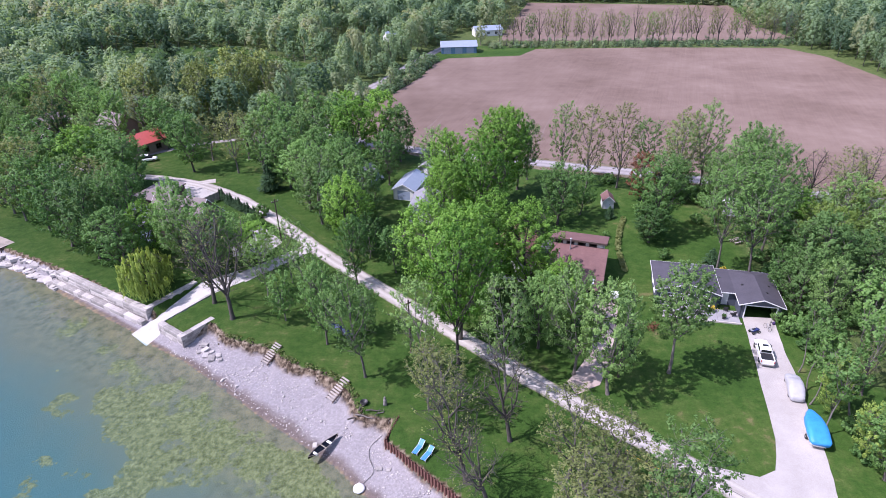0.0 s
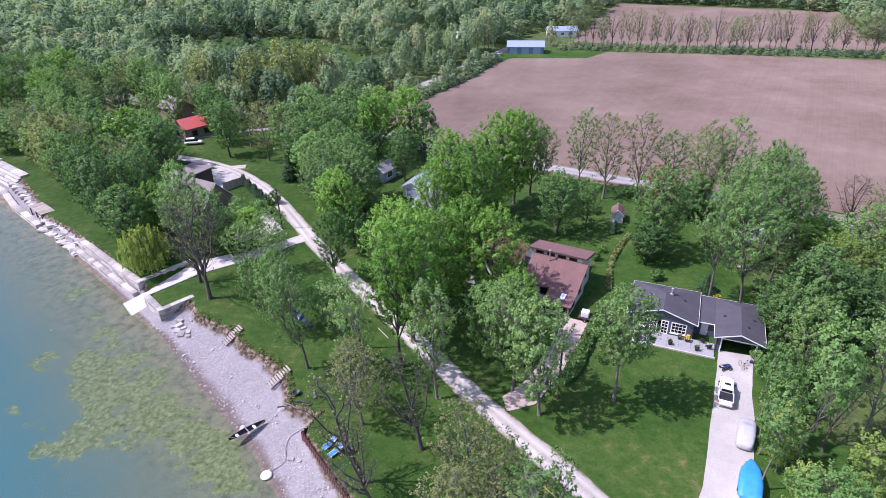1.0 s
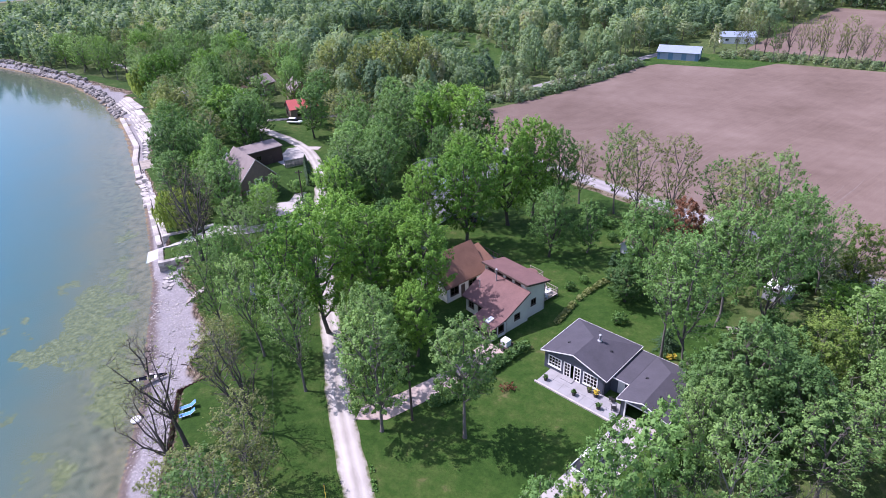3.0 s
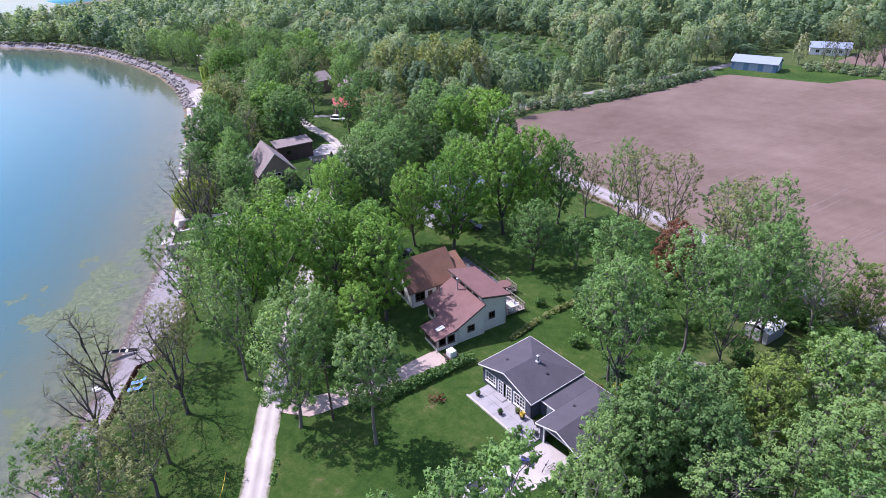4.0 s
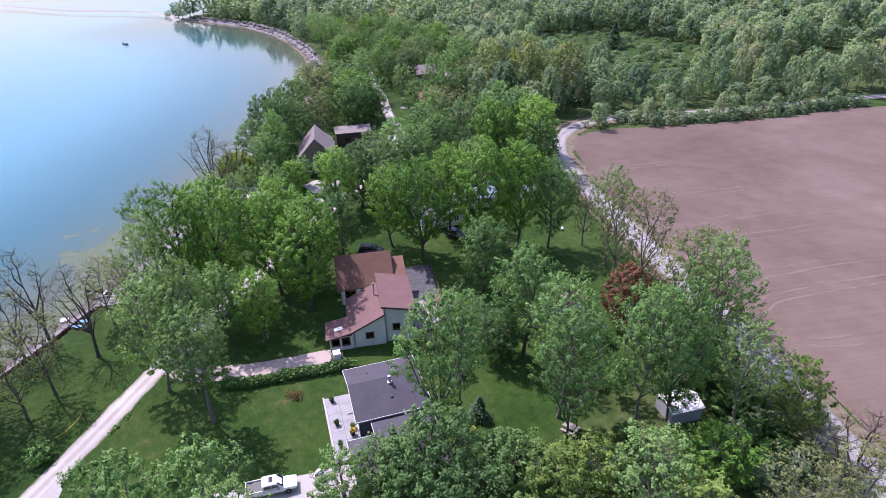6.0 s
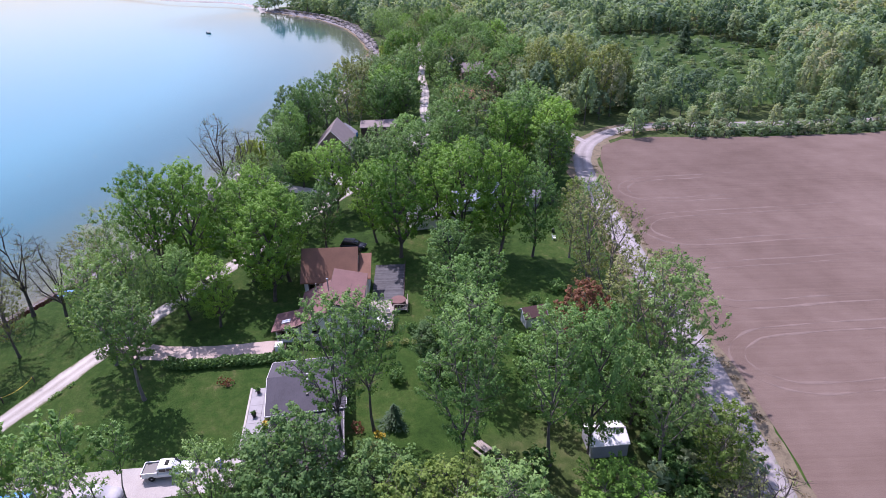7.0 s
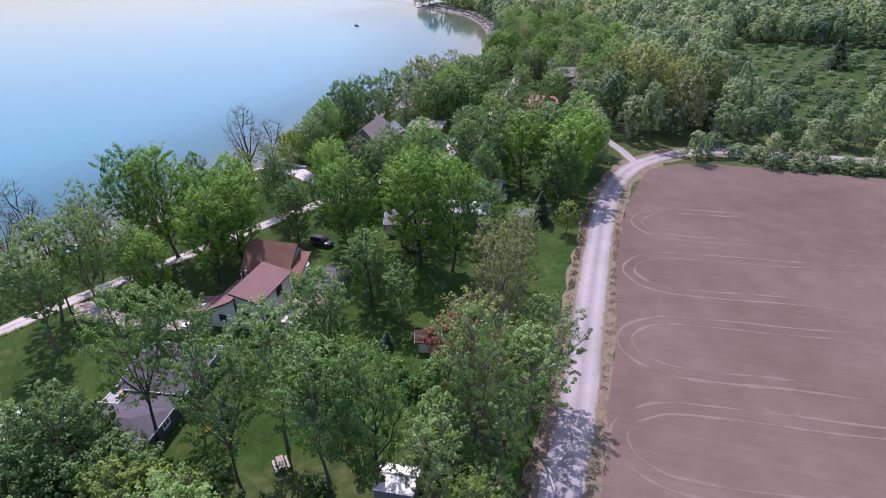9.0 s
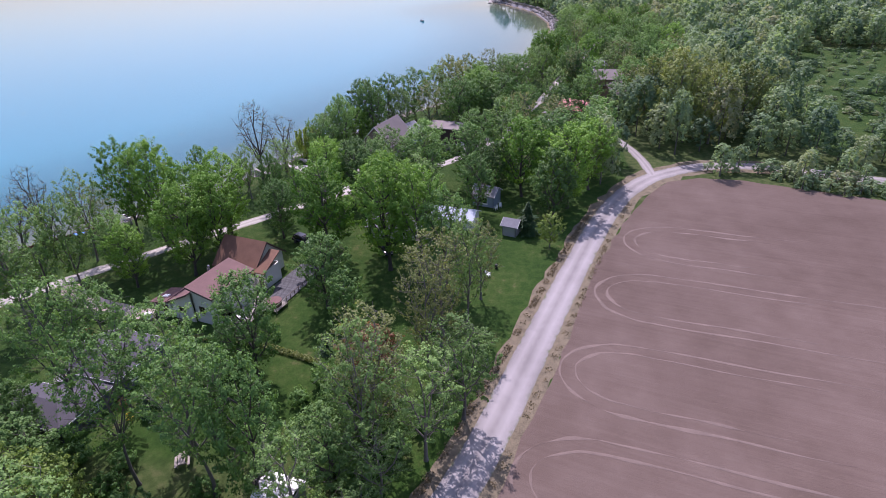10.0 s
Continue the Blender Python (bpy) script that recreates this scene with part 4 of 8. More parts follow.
    wm = wall(bm, (5.5, -7.4), (9.0, -7.4), -0.1, 2.05, 0.15, [(0.25, 1.6, 0.8, 1.9), (1.9, 3.25, 0.8, 1.9)])
    w = part("wall", bm, "off_white", h)
    window(w, wm, 0.25, 1.6, 0.8, 1.9, "old_wood")
    window(w, wm, 1.9, 3.25, 0.8, 1.9, "old_wood")
    for a, b in (((9.0, -7.4), (9.0, -4.3)), ((5.5, -4.3), (5.5, -7.4))):
        bm = bmesh.new()
        wm = wall(bm, a, b, -0.1, 2.05, 0.15, [(0.3, 1.3, 0.8, 1.9), (1.7, 2.7, 0.8, 1.9)])
        w = part("wall", bm, "off_white", h)
        window(w, wm, 0.3, 1.3, 0.8, 1.9, "old_wood", bars=0, rails=0)
        window(w, wm, 1.7, 2.7, 0.8, 1.9, "old_wood", bars=0, rails=0)
    slab([(5.1, -4.62, 2.78), (5.1, -7.85, 2.12), (9.4, -7.85, 2.12), (9.4, -4.62, 2.78)], 0.14, "roof_brown", h)
    strip((5.1, -7.85, 2.12), (9.4, -7.85, 2.12), "old_wood", h, drop=0.2, out=(0, -0.03))
    bm = bmesh.new()
    box(bm, 7.3, 8.0, -6.8, -5.6, 0.0, 0.16, pose(0, 0, 3.70, 11.6, 0, 0) @ Matrix.Translation((0, 0, 0)))
    part("skylight", bm, "tarp_white", h, "pale skylight dome")
    # old wing: ridge along y at x -6, y -5.6..2.6
    bm = bmesh.new()
    wm = wall(bm, (-2.3, -5.3), (-2.3, 2.4), -0.1, 3.0, t, [(0.7, 2.2, 1.0, 2.3), (2.8, 3.6, 0.05, 2.1), (4.4, 5.9, 1.0, 2.3)])
    w = part("wall", bm, "off_white", h)
    window(w, wm, 0.7, 2.2, 1.0, 2.3, "old_wood")
    window(w, wm, 4.4, 5.9, 1.0, 2.3, "old_wood")
    door(w, wm, 2.8, 3.6, 2.1, "old_wood")
    bm = bmesh.new()
    wall(bm, (-9.7, 2.4), (-9.7, -5.3), -0.1, 3.0, t)
    part("wall", bm, "off_white", h)
    for a, b, y in (((-9.7, -5.3), (-2.3, -5.3), -5.3), ((-2.3, 2.4), (-9.7, 2.4), 2.2)):
        bm = bmesh.new()
        wm = wall(bm, a, b, -0.1, 3.0, t, [(2.6, 4.8, 0.9, 2.3)])
        gable_fill(bm, -9.7, -2.3, y, 3.0, 6.35, t, -6.0)
        w = part("wall", bm, "off_white", h)
        window(w, wm, 2.6, 4.8, 0.9, 2.3, "old_wood")
    for s in (1, -1):
        slab([(-6 + s * 4.15, -5.75, 2.85), (-6 + s * 4.15, 2.9, 2.85), (-6, 2.9, 6.6), (-6, -5.75, 6.6)], 0.18, "roof_rust", h)
        strip((-6 + s * 4.15, -5.75, 2.85), (-6, -5.75, 6.6), "old_wood", h, drop=0.28, out=(0, -0.03))
        strip((-6 + s * 4.15, 2.9, 2.85), (-6, 2.9, 6.6), "old_wood", h, drop=0.28, out=(0, 0.03))
    # low link behind the wing
    bm = bmesh.new()
    wm = wall(bm, (-2.6, 2.4), (-2.6, 4.4), -0.1, 3.1, t, [(0.5, 1.5, 0.05, 2.1)])
    wall(bm, (-2.6, 4.4), (-6.4, 4.4), -0.1, 3.1, t)
    wall(bm, (-6.4, 4.4), (-6.4, 2.4), -0.1, 3.1, t)
    w = part("wall", bm, "off_white", h)
    door(w, wm, 0.5, 1.5, 2.1, "old_wood")
    slab([(-1.9, 2.9, 3.2), (-1.9, 4.9, 3.2), (-6.4, 4.9, 5.2), (-6.4, 2.9, 5.2)], 0.16, "roof_rust", h)
    bm = bmesh.new()
    tube(bm, [(3.4, -0.6, 4.6), (3.4, -0.6, 6.4)], 0.09, 8)
    lathe(bm, [(0.16, 6.4), (0.18, 6.6), (0.05, 6.7)], 8, (3.4, -0.6))
    part("stovepipe", bm, "steel", h)
    bm = bmesh.new()
    tube(bm, [(2.0, -2.6, 3.6), (2.0, -2.6, 5.0)], 0.07, 8)
    part("vent_pipe", bm, "steel", h)
    return h


slate_house()
brown_house()
# white cottage in the shade with a grey roof
simple_house(pose(-8.6, 105.0, 0, 0, 0, -5), 5.2, 9.0, 2.5, 4.0, "off_white", "roof_grey", "white cottage with grey shingle roof among trees",
             holes={"s": [(0.6, 1.9, 0.5, 2.0, "w"), (3.2, 4.4, 0.05, 2.05, "door")], "e": [(1.2, 2.2, 0.9, 2.0, "w"), (4.4, 5.2, 0.05, 2.0, "door"), (6.6, 7.6, 0.9, 2.0, "w")], "w": [(2, 3.2, 0.9, 2, "w")]})
# long pale garage building behind it
simple_house(pose(-12.8, 116.2, 0, 0, 0, -14), 4.6, 8.6, 2.4, 3.6, "off_white", "roof_metal", "long white garage with pale metal roof and blue door",
             holes={"s": [(0.9, 3.7, 0.02, 2.1, "garage")], "e": [(3, 4, 0.9, 2, "w"), (6, 7, 0.9, 2, "w")]}, name="garage", category="garage")
simple_house(pose(-22.5, 124.0, 0, 0, 0, -20), 3.8, 4.6, 2.6, 3.8, "blue_siding", "roof_grey", "small dark blue cabin with grey roof", holes={"s": [(0.6, 1.5, 0.05, 2, "door")], "e": [(1.2, 3.2, 0.7, 2.0, "w")]}, name="cabin", category="cabin")
# garden sheds
simple_house(pose(-8.3, 130.2, 0, 0, 0, -20), 3.0, 2.6, 2.0, 2.9, "grey_siding", "roof_grey", "grey garden shed with grey roof on the lawn", holes={"s": [(1.0, 2.0, 0.05, 1.8, "door")]}, name="garden_shed", category="shed", over=0.2)
simple_house(pose(29.9, 110.9, 0, 0, 0, -4), 2.2, 2.8, 1.75, 2.75, "off_white", "roof_brown", "small white barn-shaped garden shed", holes={"s": [(0.75, 1.45, 0.05, 1.7, "door")]}, name="garden_shed", category="shed", over=0.15)
# steep-roofed tan house and dark shed by the lake
simple_house(pose(-45.5, 93.5, 0, 0, 0, 72), 8.0, 11.0, 4.4, 8.6, "tan_siding", "roof_taupe", "tan house with steep taupe gables by the lake",
             holes={"s": [(1.0, 2.6, 0.8, 2.2, "w"), (3.2, 4.2, 0.05, 2.1, "door"), (5.2, 6.8, 0.8, 2.2, "w"), (3.2, 4.8, 2.9, 4.1, "w")], "e": [(2, 3.2, 1, 2.2, "w"), (6, 7.2, 1, 2.2, "w")]})
simple_house(pose(-55.5, 96.5, 0, 0, 0, 60), 6.0, 9.0, 3.0, 5.0, "blue_siding", "roof_grey", "grey-roofed house behind the tan house", holes={"e": [(1, 2, 1, 2, "w"), (4, 5, 1, 2, "w"), (6.5, 7.5, 1, 2, "w")]})


def dark_shed():
    h = thing("shed", pose(-59.8, 107.5, 0, 0, 0, 74), "dark brown shed with a shallow roof and low extension", "shed")
    bm = bmesh.new()
    wm = wall(bm, (0, 0), (9.0, 0), -0.1, 3.9, 0.2, [(2.2, 3.4, 1.6, 2.6), (5.0, 6.2, 0.05, 2.1)])
    w = part("wall", bm, "brown_siding", h)
    window(w, wm, 2.2, 3.4, 1.6, 2.6, "old_wood")
    door(w, wm, 5.0, 6.2, 2.1, "old_wood")
    bm = bmesh.new()
    wall(bm, (9.0, 0), (9.0, 4.4), -0.1, 3.9, 0.2)
    part("wall", bm, "brown_siding", h)
    bm = bmesh.new()
    wall(bm, (9.0, 4.4), (0, 4.4), -0.1, 3.9, 0.2)
    part("wall", bm, "brown_siding", h)
    bm = bmesh.new()
    wall(bm, (0, 4.4), (0, 0), -0.1, 3.9, 0.2)
    part("wall", bm, "brown_siding", h)
    slab([(-0.3, -0.3, 3.95), (9.3, -0.3, 3.95), (9.3, 4.8, 4.5), (-0.3, 4.8, 4.5)], 0.18, "roof_taupe", h)
    return h


dark_shed()
# red-roofed house by the lane
simple_house(pose(-86.5, 145.6, 0, 0, 0, -30), 6.0, 9.0, 3.2, 5.2, "tan_siding", "roof_red", "house with bright red roof beside the lane", trim="old_wood",
             holes={"s": [(1, 2.4, 0.8, 2.2, "w"), (3.4, 4.4, 0.05, 2.1, "door")], "e": [(2, 3.4, 0.9, 2.2, "w"), (5.5, 7, 0.9, 2.2, "w")]})
simple_house(pose(-92.0, 154.5, 0, 0, 0, 60), 6.0, 10.0, 4.4, 7.2, "tan_siding", "roof_taupe", "long house with pale taupe roof", trim="old_wood", holes={"e": [(2, 3.4, 0.9, 2.2, "w"), (5.5, 7, 0.9, 2.2, "w")]})
simple_house(pose(-121.0, 157.0, 0, 0, 0, -8), 9.0, 8.5, 4.2, 6.4, "tan_siding", "roof_taupe", "taupe-roofed lake house among trees", holes={"s": [(1, 3, 0.8, 2.2, "w"), (5, 7, 0.8, 2.2, "w")], "e": [(2, 4, 0.8, 2.2, "w")]})
simple_house(pose(-143.0, 153.0, 0, 0, 0, 25), 7.0, 8, 2.8, 4.6, "blue_siding", "roof_grey", "small blue-grey house under trees", holes={"s": [(1, 2.5, 0.8, 2.2, "w"), (4, 5, 0.05, 2.1, "door")]})
simple_house(pose(-288.0, 207.0, 0, 0, 0, 15), 9.0, 10, 3.0, 5.6, "tan_siding", "roof_brown", "far brown-roofed house in the woods", holes={"s": [(1, 2.5, 0.8, 2.2, "w"), (5, 6.5, 0.8, 2.2, "w")], "e": [(2, 4, 1, 2.2, "w")]})
simple_house(pose(-200.0, 196.0, 0, 0, 0, -15), 8.0, 9, 2.8, 4.8, "off_white", "roof_grey", "far white house near the shore", holes={"s": [(1, 2.5, 0.8, 2.2, "w")], "e": [(2, 4, 1, 2.2, "w")]})
# barn and farm buildings past the field
def barn():
    h = simple_house(pose(-9.6, 280.5, 0, 0, 0, -86), 8.0, 15.5, 3.0, 4.8, "barn_blue", "roof_metal", "blue steel barn with pale metal roof by the field", trim="white",
                     holes={"e": [(1.0, 4.2, 0.05, 2.6, "garage"), (6.0, 9.2, 0.05, 2.6, "garage"), (11.0, 14.2, 0.05, 2.6, "garage")], "n": [(3, 5, 0.05, 2.4, "door")]}, name="barn", category="barn")
    return h


barn()
simple_house(pose(-39.5, 309.5, 0, 0, 0, -60), 6.5, 11.0, 2.9, 4.6, "off_white", "roof_metal", "white farmhouse with pale roof beyond the field", holes={"s": [(1, 2.2, 0.8, 2.1, "w"), (3.4, 4.4, 0.05, 2.1, "door")], "e": [(2, 3.4, 0.9, 2.1, "w"), (6, 7.4, 0.9, 2.1, "w")]})
simple_house(pose(4.5, 322.0, 0, 0, 0, -75), 7.0, 14.0, 2.9, 4.6, "off_white", "roof_metal", "long white farm building behind the barn", holes={"e": [(2, 3.4, 0.9, 2.1, "w"), (6, 7.4, 0.9, 2.1, "w"), (10, 11.4, 0.9, 2.1, "w")]})

# ---- trees ----
class Wood:
    """Grows one kind of tree as arrays: tips spread through the crown, limbs that rise to groups of tips, sprays of small leaves round each tip."""

    def __init__(self, seed, h=16.0, r=4.6, clear_h=4.0, tips=110, limbs=9, twigs=0, leaves=9000, size=0.3, tuft=0.8, spike=0.0, droop=0.0, base_r=0.26, low=0.5, ragged=0.26, steep=1.15, sides=6, hollow=0.45, lead=0.72):
        rnd = np.random.RandomState(seed)
        self.bv, self.bf, self.n = [], [], 0
        # tips, spread evenly through an egg with an uneven skin
        pts = []
        while len(pts) < tips:
            best, far_off = None, -1
            for _ in range(5):
                v, a = rnd.rand() ** 0.85, rnd.rand() * math.tau
                env = 0.5 + 0.5 * math.sin(math.pi / 2 * v / low) if v < low else math.sqrt(max(0.03, 1 - ((v - low) / (1 - low)) ** 2.5))
                skin = 1 + ragged * 1.9 * noise.noise((math.cos(a) * 1.3 + seed, math.sin(a) * 1.3, v * 3.1))
                rho = (hollow ** 2 + (1 - hollow ** 2) * rnd.rand()) ** 0.5 if v < 0.8 else rnd.rand() ** 0.5
                p = np.array([(r - tuft * 0.55) * env * skin * rho * math.cos(a), (r - tuft * 0.55) * env * skin * rho * math.sin(a), clear_h + (h - tuft * 0.9 - clear_h) * v * (1 + 0.06 * noise.noise((a * 2, seed, 1.0)))])
                d = min((((p - q) ** 2).sum() for q in pts), default=9)
                if d > far_off:
                    best, far_off = p, d
            pts.append(best)
        pts = np.array(pts)
        bend = [Vector((rnd.normal(0, 0.3), rnd.normal(0, 0.3), 0)) for _ in range(2)]
        top_z = h * lead
        trunk = lambda s: Vector((0, 0, top_z * s)) + bend[0] * math.sin(s * math.pi) + bend[1] * math.sin(s * math.tau) * 0.6
        self.tube([trunk(s) for s in (0, 0.05, 0.2, 0.4, 0.6, 0.8, 1.0)], [base_r * 1.4, base_r, base_r * 0.86, base_r * 0.66, base_r * 0.45, base_r * 0.25, 0.03], sides)
        # limbs: tips fall into groups, each fed by one rising limb
        grow = np.zeros_like(pts)
        centres = pts[rnd.choice(len(pts), limbs, replace=False)]
        for _ in range(5):
            near = ((pts[:, None] - centres[None]) ** 2 * np.array([1, 1, 0.5])).sum(2).argmin(1)
            centres = np.array([pts[near == k].mean(0) if (near == k).any() else centres[k] for k in range(limbs)])
        for k in range(limbs):
            mine = np.nonzero(near == k)[0]
            if not len(mine):
                continue
            c = Vector(centres[k])
            out = math.hypot(c.x, c.y)
            za = min(max(c.z - out * steep * rnd.uniform(0.85, 1.5) - 0.6, clear_h * rnd.uniform(0.62, 0.95)), top_z * 0.95)
            p0 = trunk(za / top_z)
            c.z = max(c.z, za + 0.6)
            reach = c + (c - p0) * 0.18
            p1 = p0.lerp(reach, 0.4) + Vector((c.x, c.y, 0)) * 0.10 + Vector((rnd.normal(0, 0.12), rnd.normal(0, 0.12), 0))
            p2 = p0.lerp(reach, 0.72) + Vector((rnd.normal(0, 0.16), rnd.normal(0, 0.16), 0.1))
            lr = base_r * (0.30 + 0.22 * min(1, len(mine) * limbs / tips)) * (1.1 - 0.5 * za / h)
            self.tube([p0, p1, p2, reach], [lr, lr * 0.74, lr * 0.46, 0.02], 5 if sides > 5 else 4)
            line = [p0.lerp(p1, 0.6), p1, p1.lerp(p2, 0.5), p2, p2.lerp(reach, 0.5), reach]
            for i in mine:
                t = Vector(pts[i])
                b0 = min(line, key=lambda q: (q - t).length + 2.2 * max(0, q.z - t.z + 0.35 * math.hypot(q.x - t.x, q.y - t.y)))
                b1 = b0.lerp(t, 0.5) + Vector((rnd.normal(0, 0.1), rnd.normal(0, 0.1), -0.06 * (t - b0).length))
                br = lr * 0.30
                grow[i] = (t - b0).normalized()
                self.tube([b0, b1, t] if twigs else [b0, t], [br, br * 0.6, 0.012] if twigs else [br, 0.012], 3)
                for w in range(twigs):
                    c0 = b0.lerp(b1, rnd.uniform(0.4, 1)) if w % 2 else b1.lerp(t, rnd.uniform(0.1, 0.9))
                    d = (t - b0).normalized() + Vector(rnd.normal(0, 0.55, 3)) + Vector((0, 0, 0.25))
                    self.tube([c0, c0 + d.normalized() * rnd.uniform(0.5, 1.3) * tuft * 1.6], [0.024, 0.007], 3)
        self.leaf(pts, grow, leaves, size, tuft, spike, droop, rnd, clear_h + (h - clear_h) * 0.4)

    def tube(self, pts, radii, sides):
        pts = [Vector(p) for p in pts]
        base = self.n
        for i, p in enumerate(pts):
            d = (pts[min(i + 1, len(pts) - 1)] - pts[max(i - 1, 0)]).normalized()
            a = d.orthogonal().normalized()
            b = d.cross(a)
            for k in range(sides):
                self.bv.append(p + (a * math.cos(k * math.tau / sides) + b * math.sin(k * math.tau / sides)) * radii[i])
        for i in range(len(pts) - 1):
            for k in range(sides):
                o, k2 = base + i * sides, (k + 1) % sides
                self.bf.append((o + k, o + k2, o + sides + k2, o + sides + k))
        self.n += len(pts) * sides

    def leaf(self, tips, grow, count, size, tuft, spike, droop, rnd, mid):
        if count < 1:
            self.lv, self.lf, self.ln = np.zeros((0, 3)), np.zeros((0, 3), int), np.zeros((0, 3))
            return
        weight = 0.35 + rnd.rand(len(tips)) * 1.3
        pick = rnd.choice(len(tips), count, p=weight / weight.sum())
        outw = tips - np.array([0, 0, mid])
        outw = outw / (np.linalg.norm(outw, axis=1)[:, None] + 1e-6)
        axis = grow + np.array([0, 0, 0.3])
        axis = axis / (np.linalg.norm(axis, axis=1)[:, None] + 1e-6)
        u = rnd.normal(size=(count, 3))
        u /= np.linalg.norm(u, axis=1)[:, None]
        own = (0.6 + 0.6 * rnd.rand(len(tips)))[pick][:, None]
        along = rnd.uniform(-0.95, 0.85, (count, 1)) * (1 + spike)
        off = (u * (0.25 + 0.75 * rnd.rand(count, 1) ** 0.5) * (1.05 - 0.35 * np.abs(along)) * 0.72 + axis[pick] * along) * tuft * own
        if droop:
            off[:, 2] = -np.abs(rnd.normal(size=count)) * droop
            off[:, :2] *= 0.6
        c = tips[pick] + off
        nrm = u * 0.55 + rnd.normal(size=(count, 3)) * 0.5 + outw[pick] * 0.45 + np.array([0, 0, 0.35])
        nrm /= np.linalg.norm(nrm, axis=1)[:, None]
        a = np.cross(nrm, rnd.normal(size=(count, 3)))
        if droop:
            a = a * 0.25 + np.array([0, 0, -1.0])
        a /= np.linalg.norm(a, axis=1)[:, None] + 1e-9
        b = np.cross(nrm, a)
        b /= np.linalg.norm(b, axis=1)[:, None] + 1e-9
        s = (size * (0.5 + rnd.rand(count)))[:, None]
        fold = nrm * s * 0.12
        wide = 0.14 if droop else 0.36
        long = 0.75 if droop else 0.5
        v = np.stack([c - a * s * long - b * s * wide, c + b * s * wide * 1.6 - fold, c + a * s * long - b * s * wide * 0.3 + fold], 1)
        flat = np.cross(v[:, 1] - v[:, 0], v[:, 2] - v[:, 0])
        flat /= np.linalg.norm(flat, axis=1)[:, None] + 1e-9
        full = u * 0.45 + outw[pick] * 0.55 + np.array([0, 0, 0.2])
        turned = (flat * full).sum(1) < 0
        v[turned] = v[turned][:, ::-1]
        flat[turned] *= -1
        full = full * 0.55 + flat * 0.45
        full /= np.linalg.norm(full, axis=1)[:, None] + 1e-9
        self.ln = np.repeat(full, 3, 0)
        self.lv = v.reshape(-1, 3)
        self.lf = np.arange(count * 3).reshape(-1, 3)


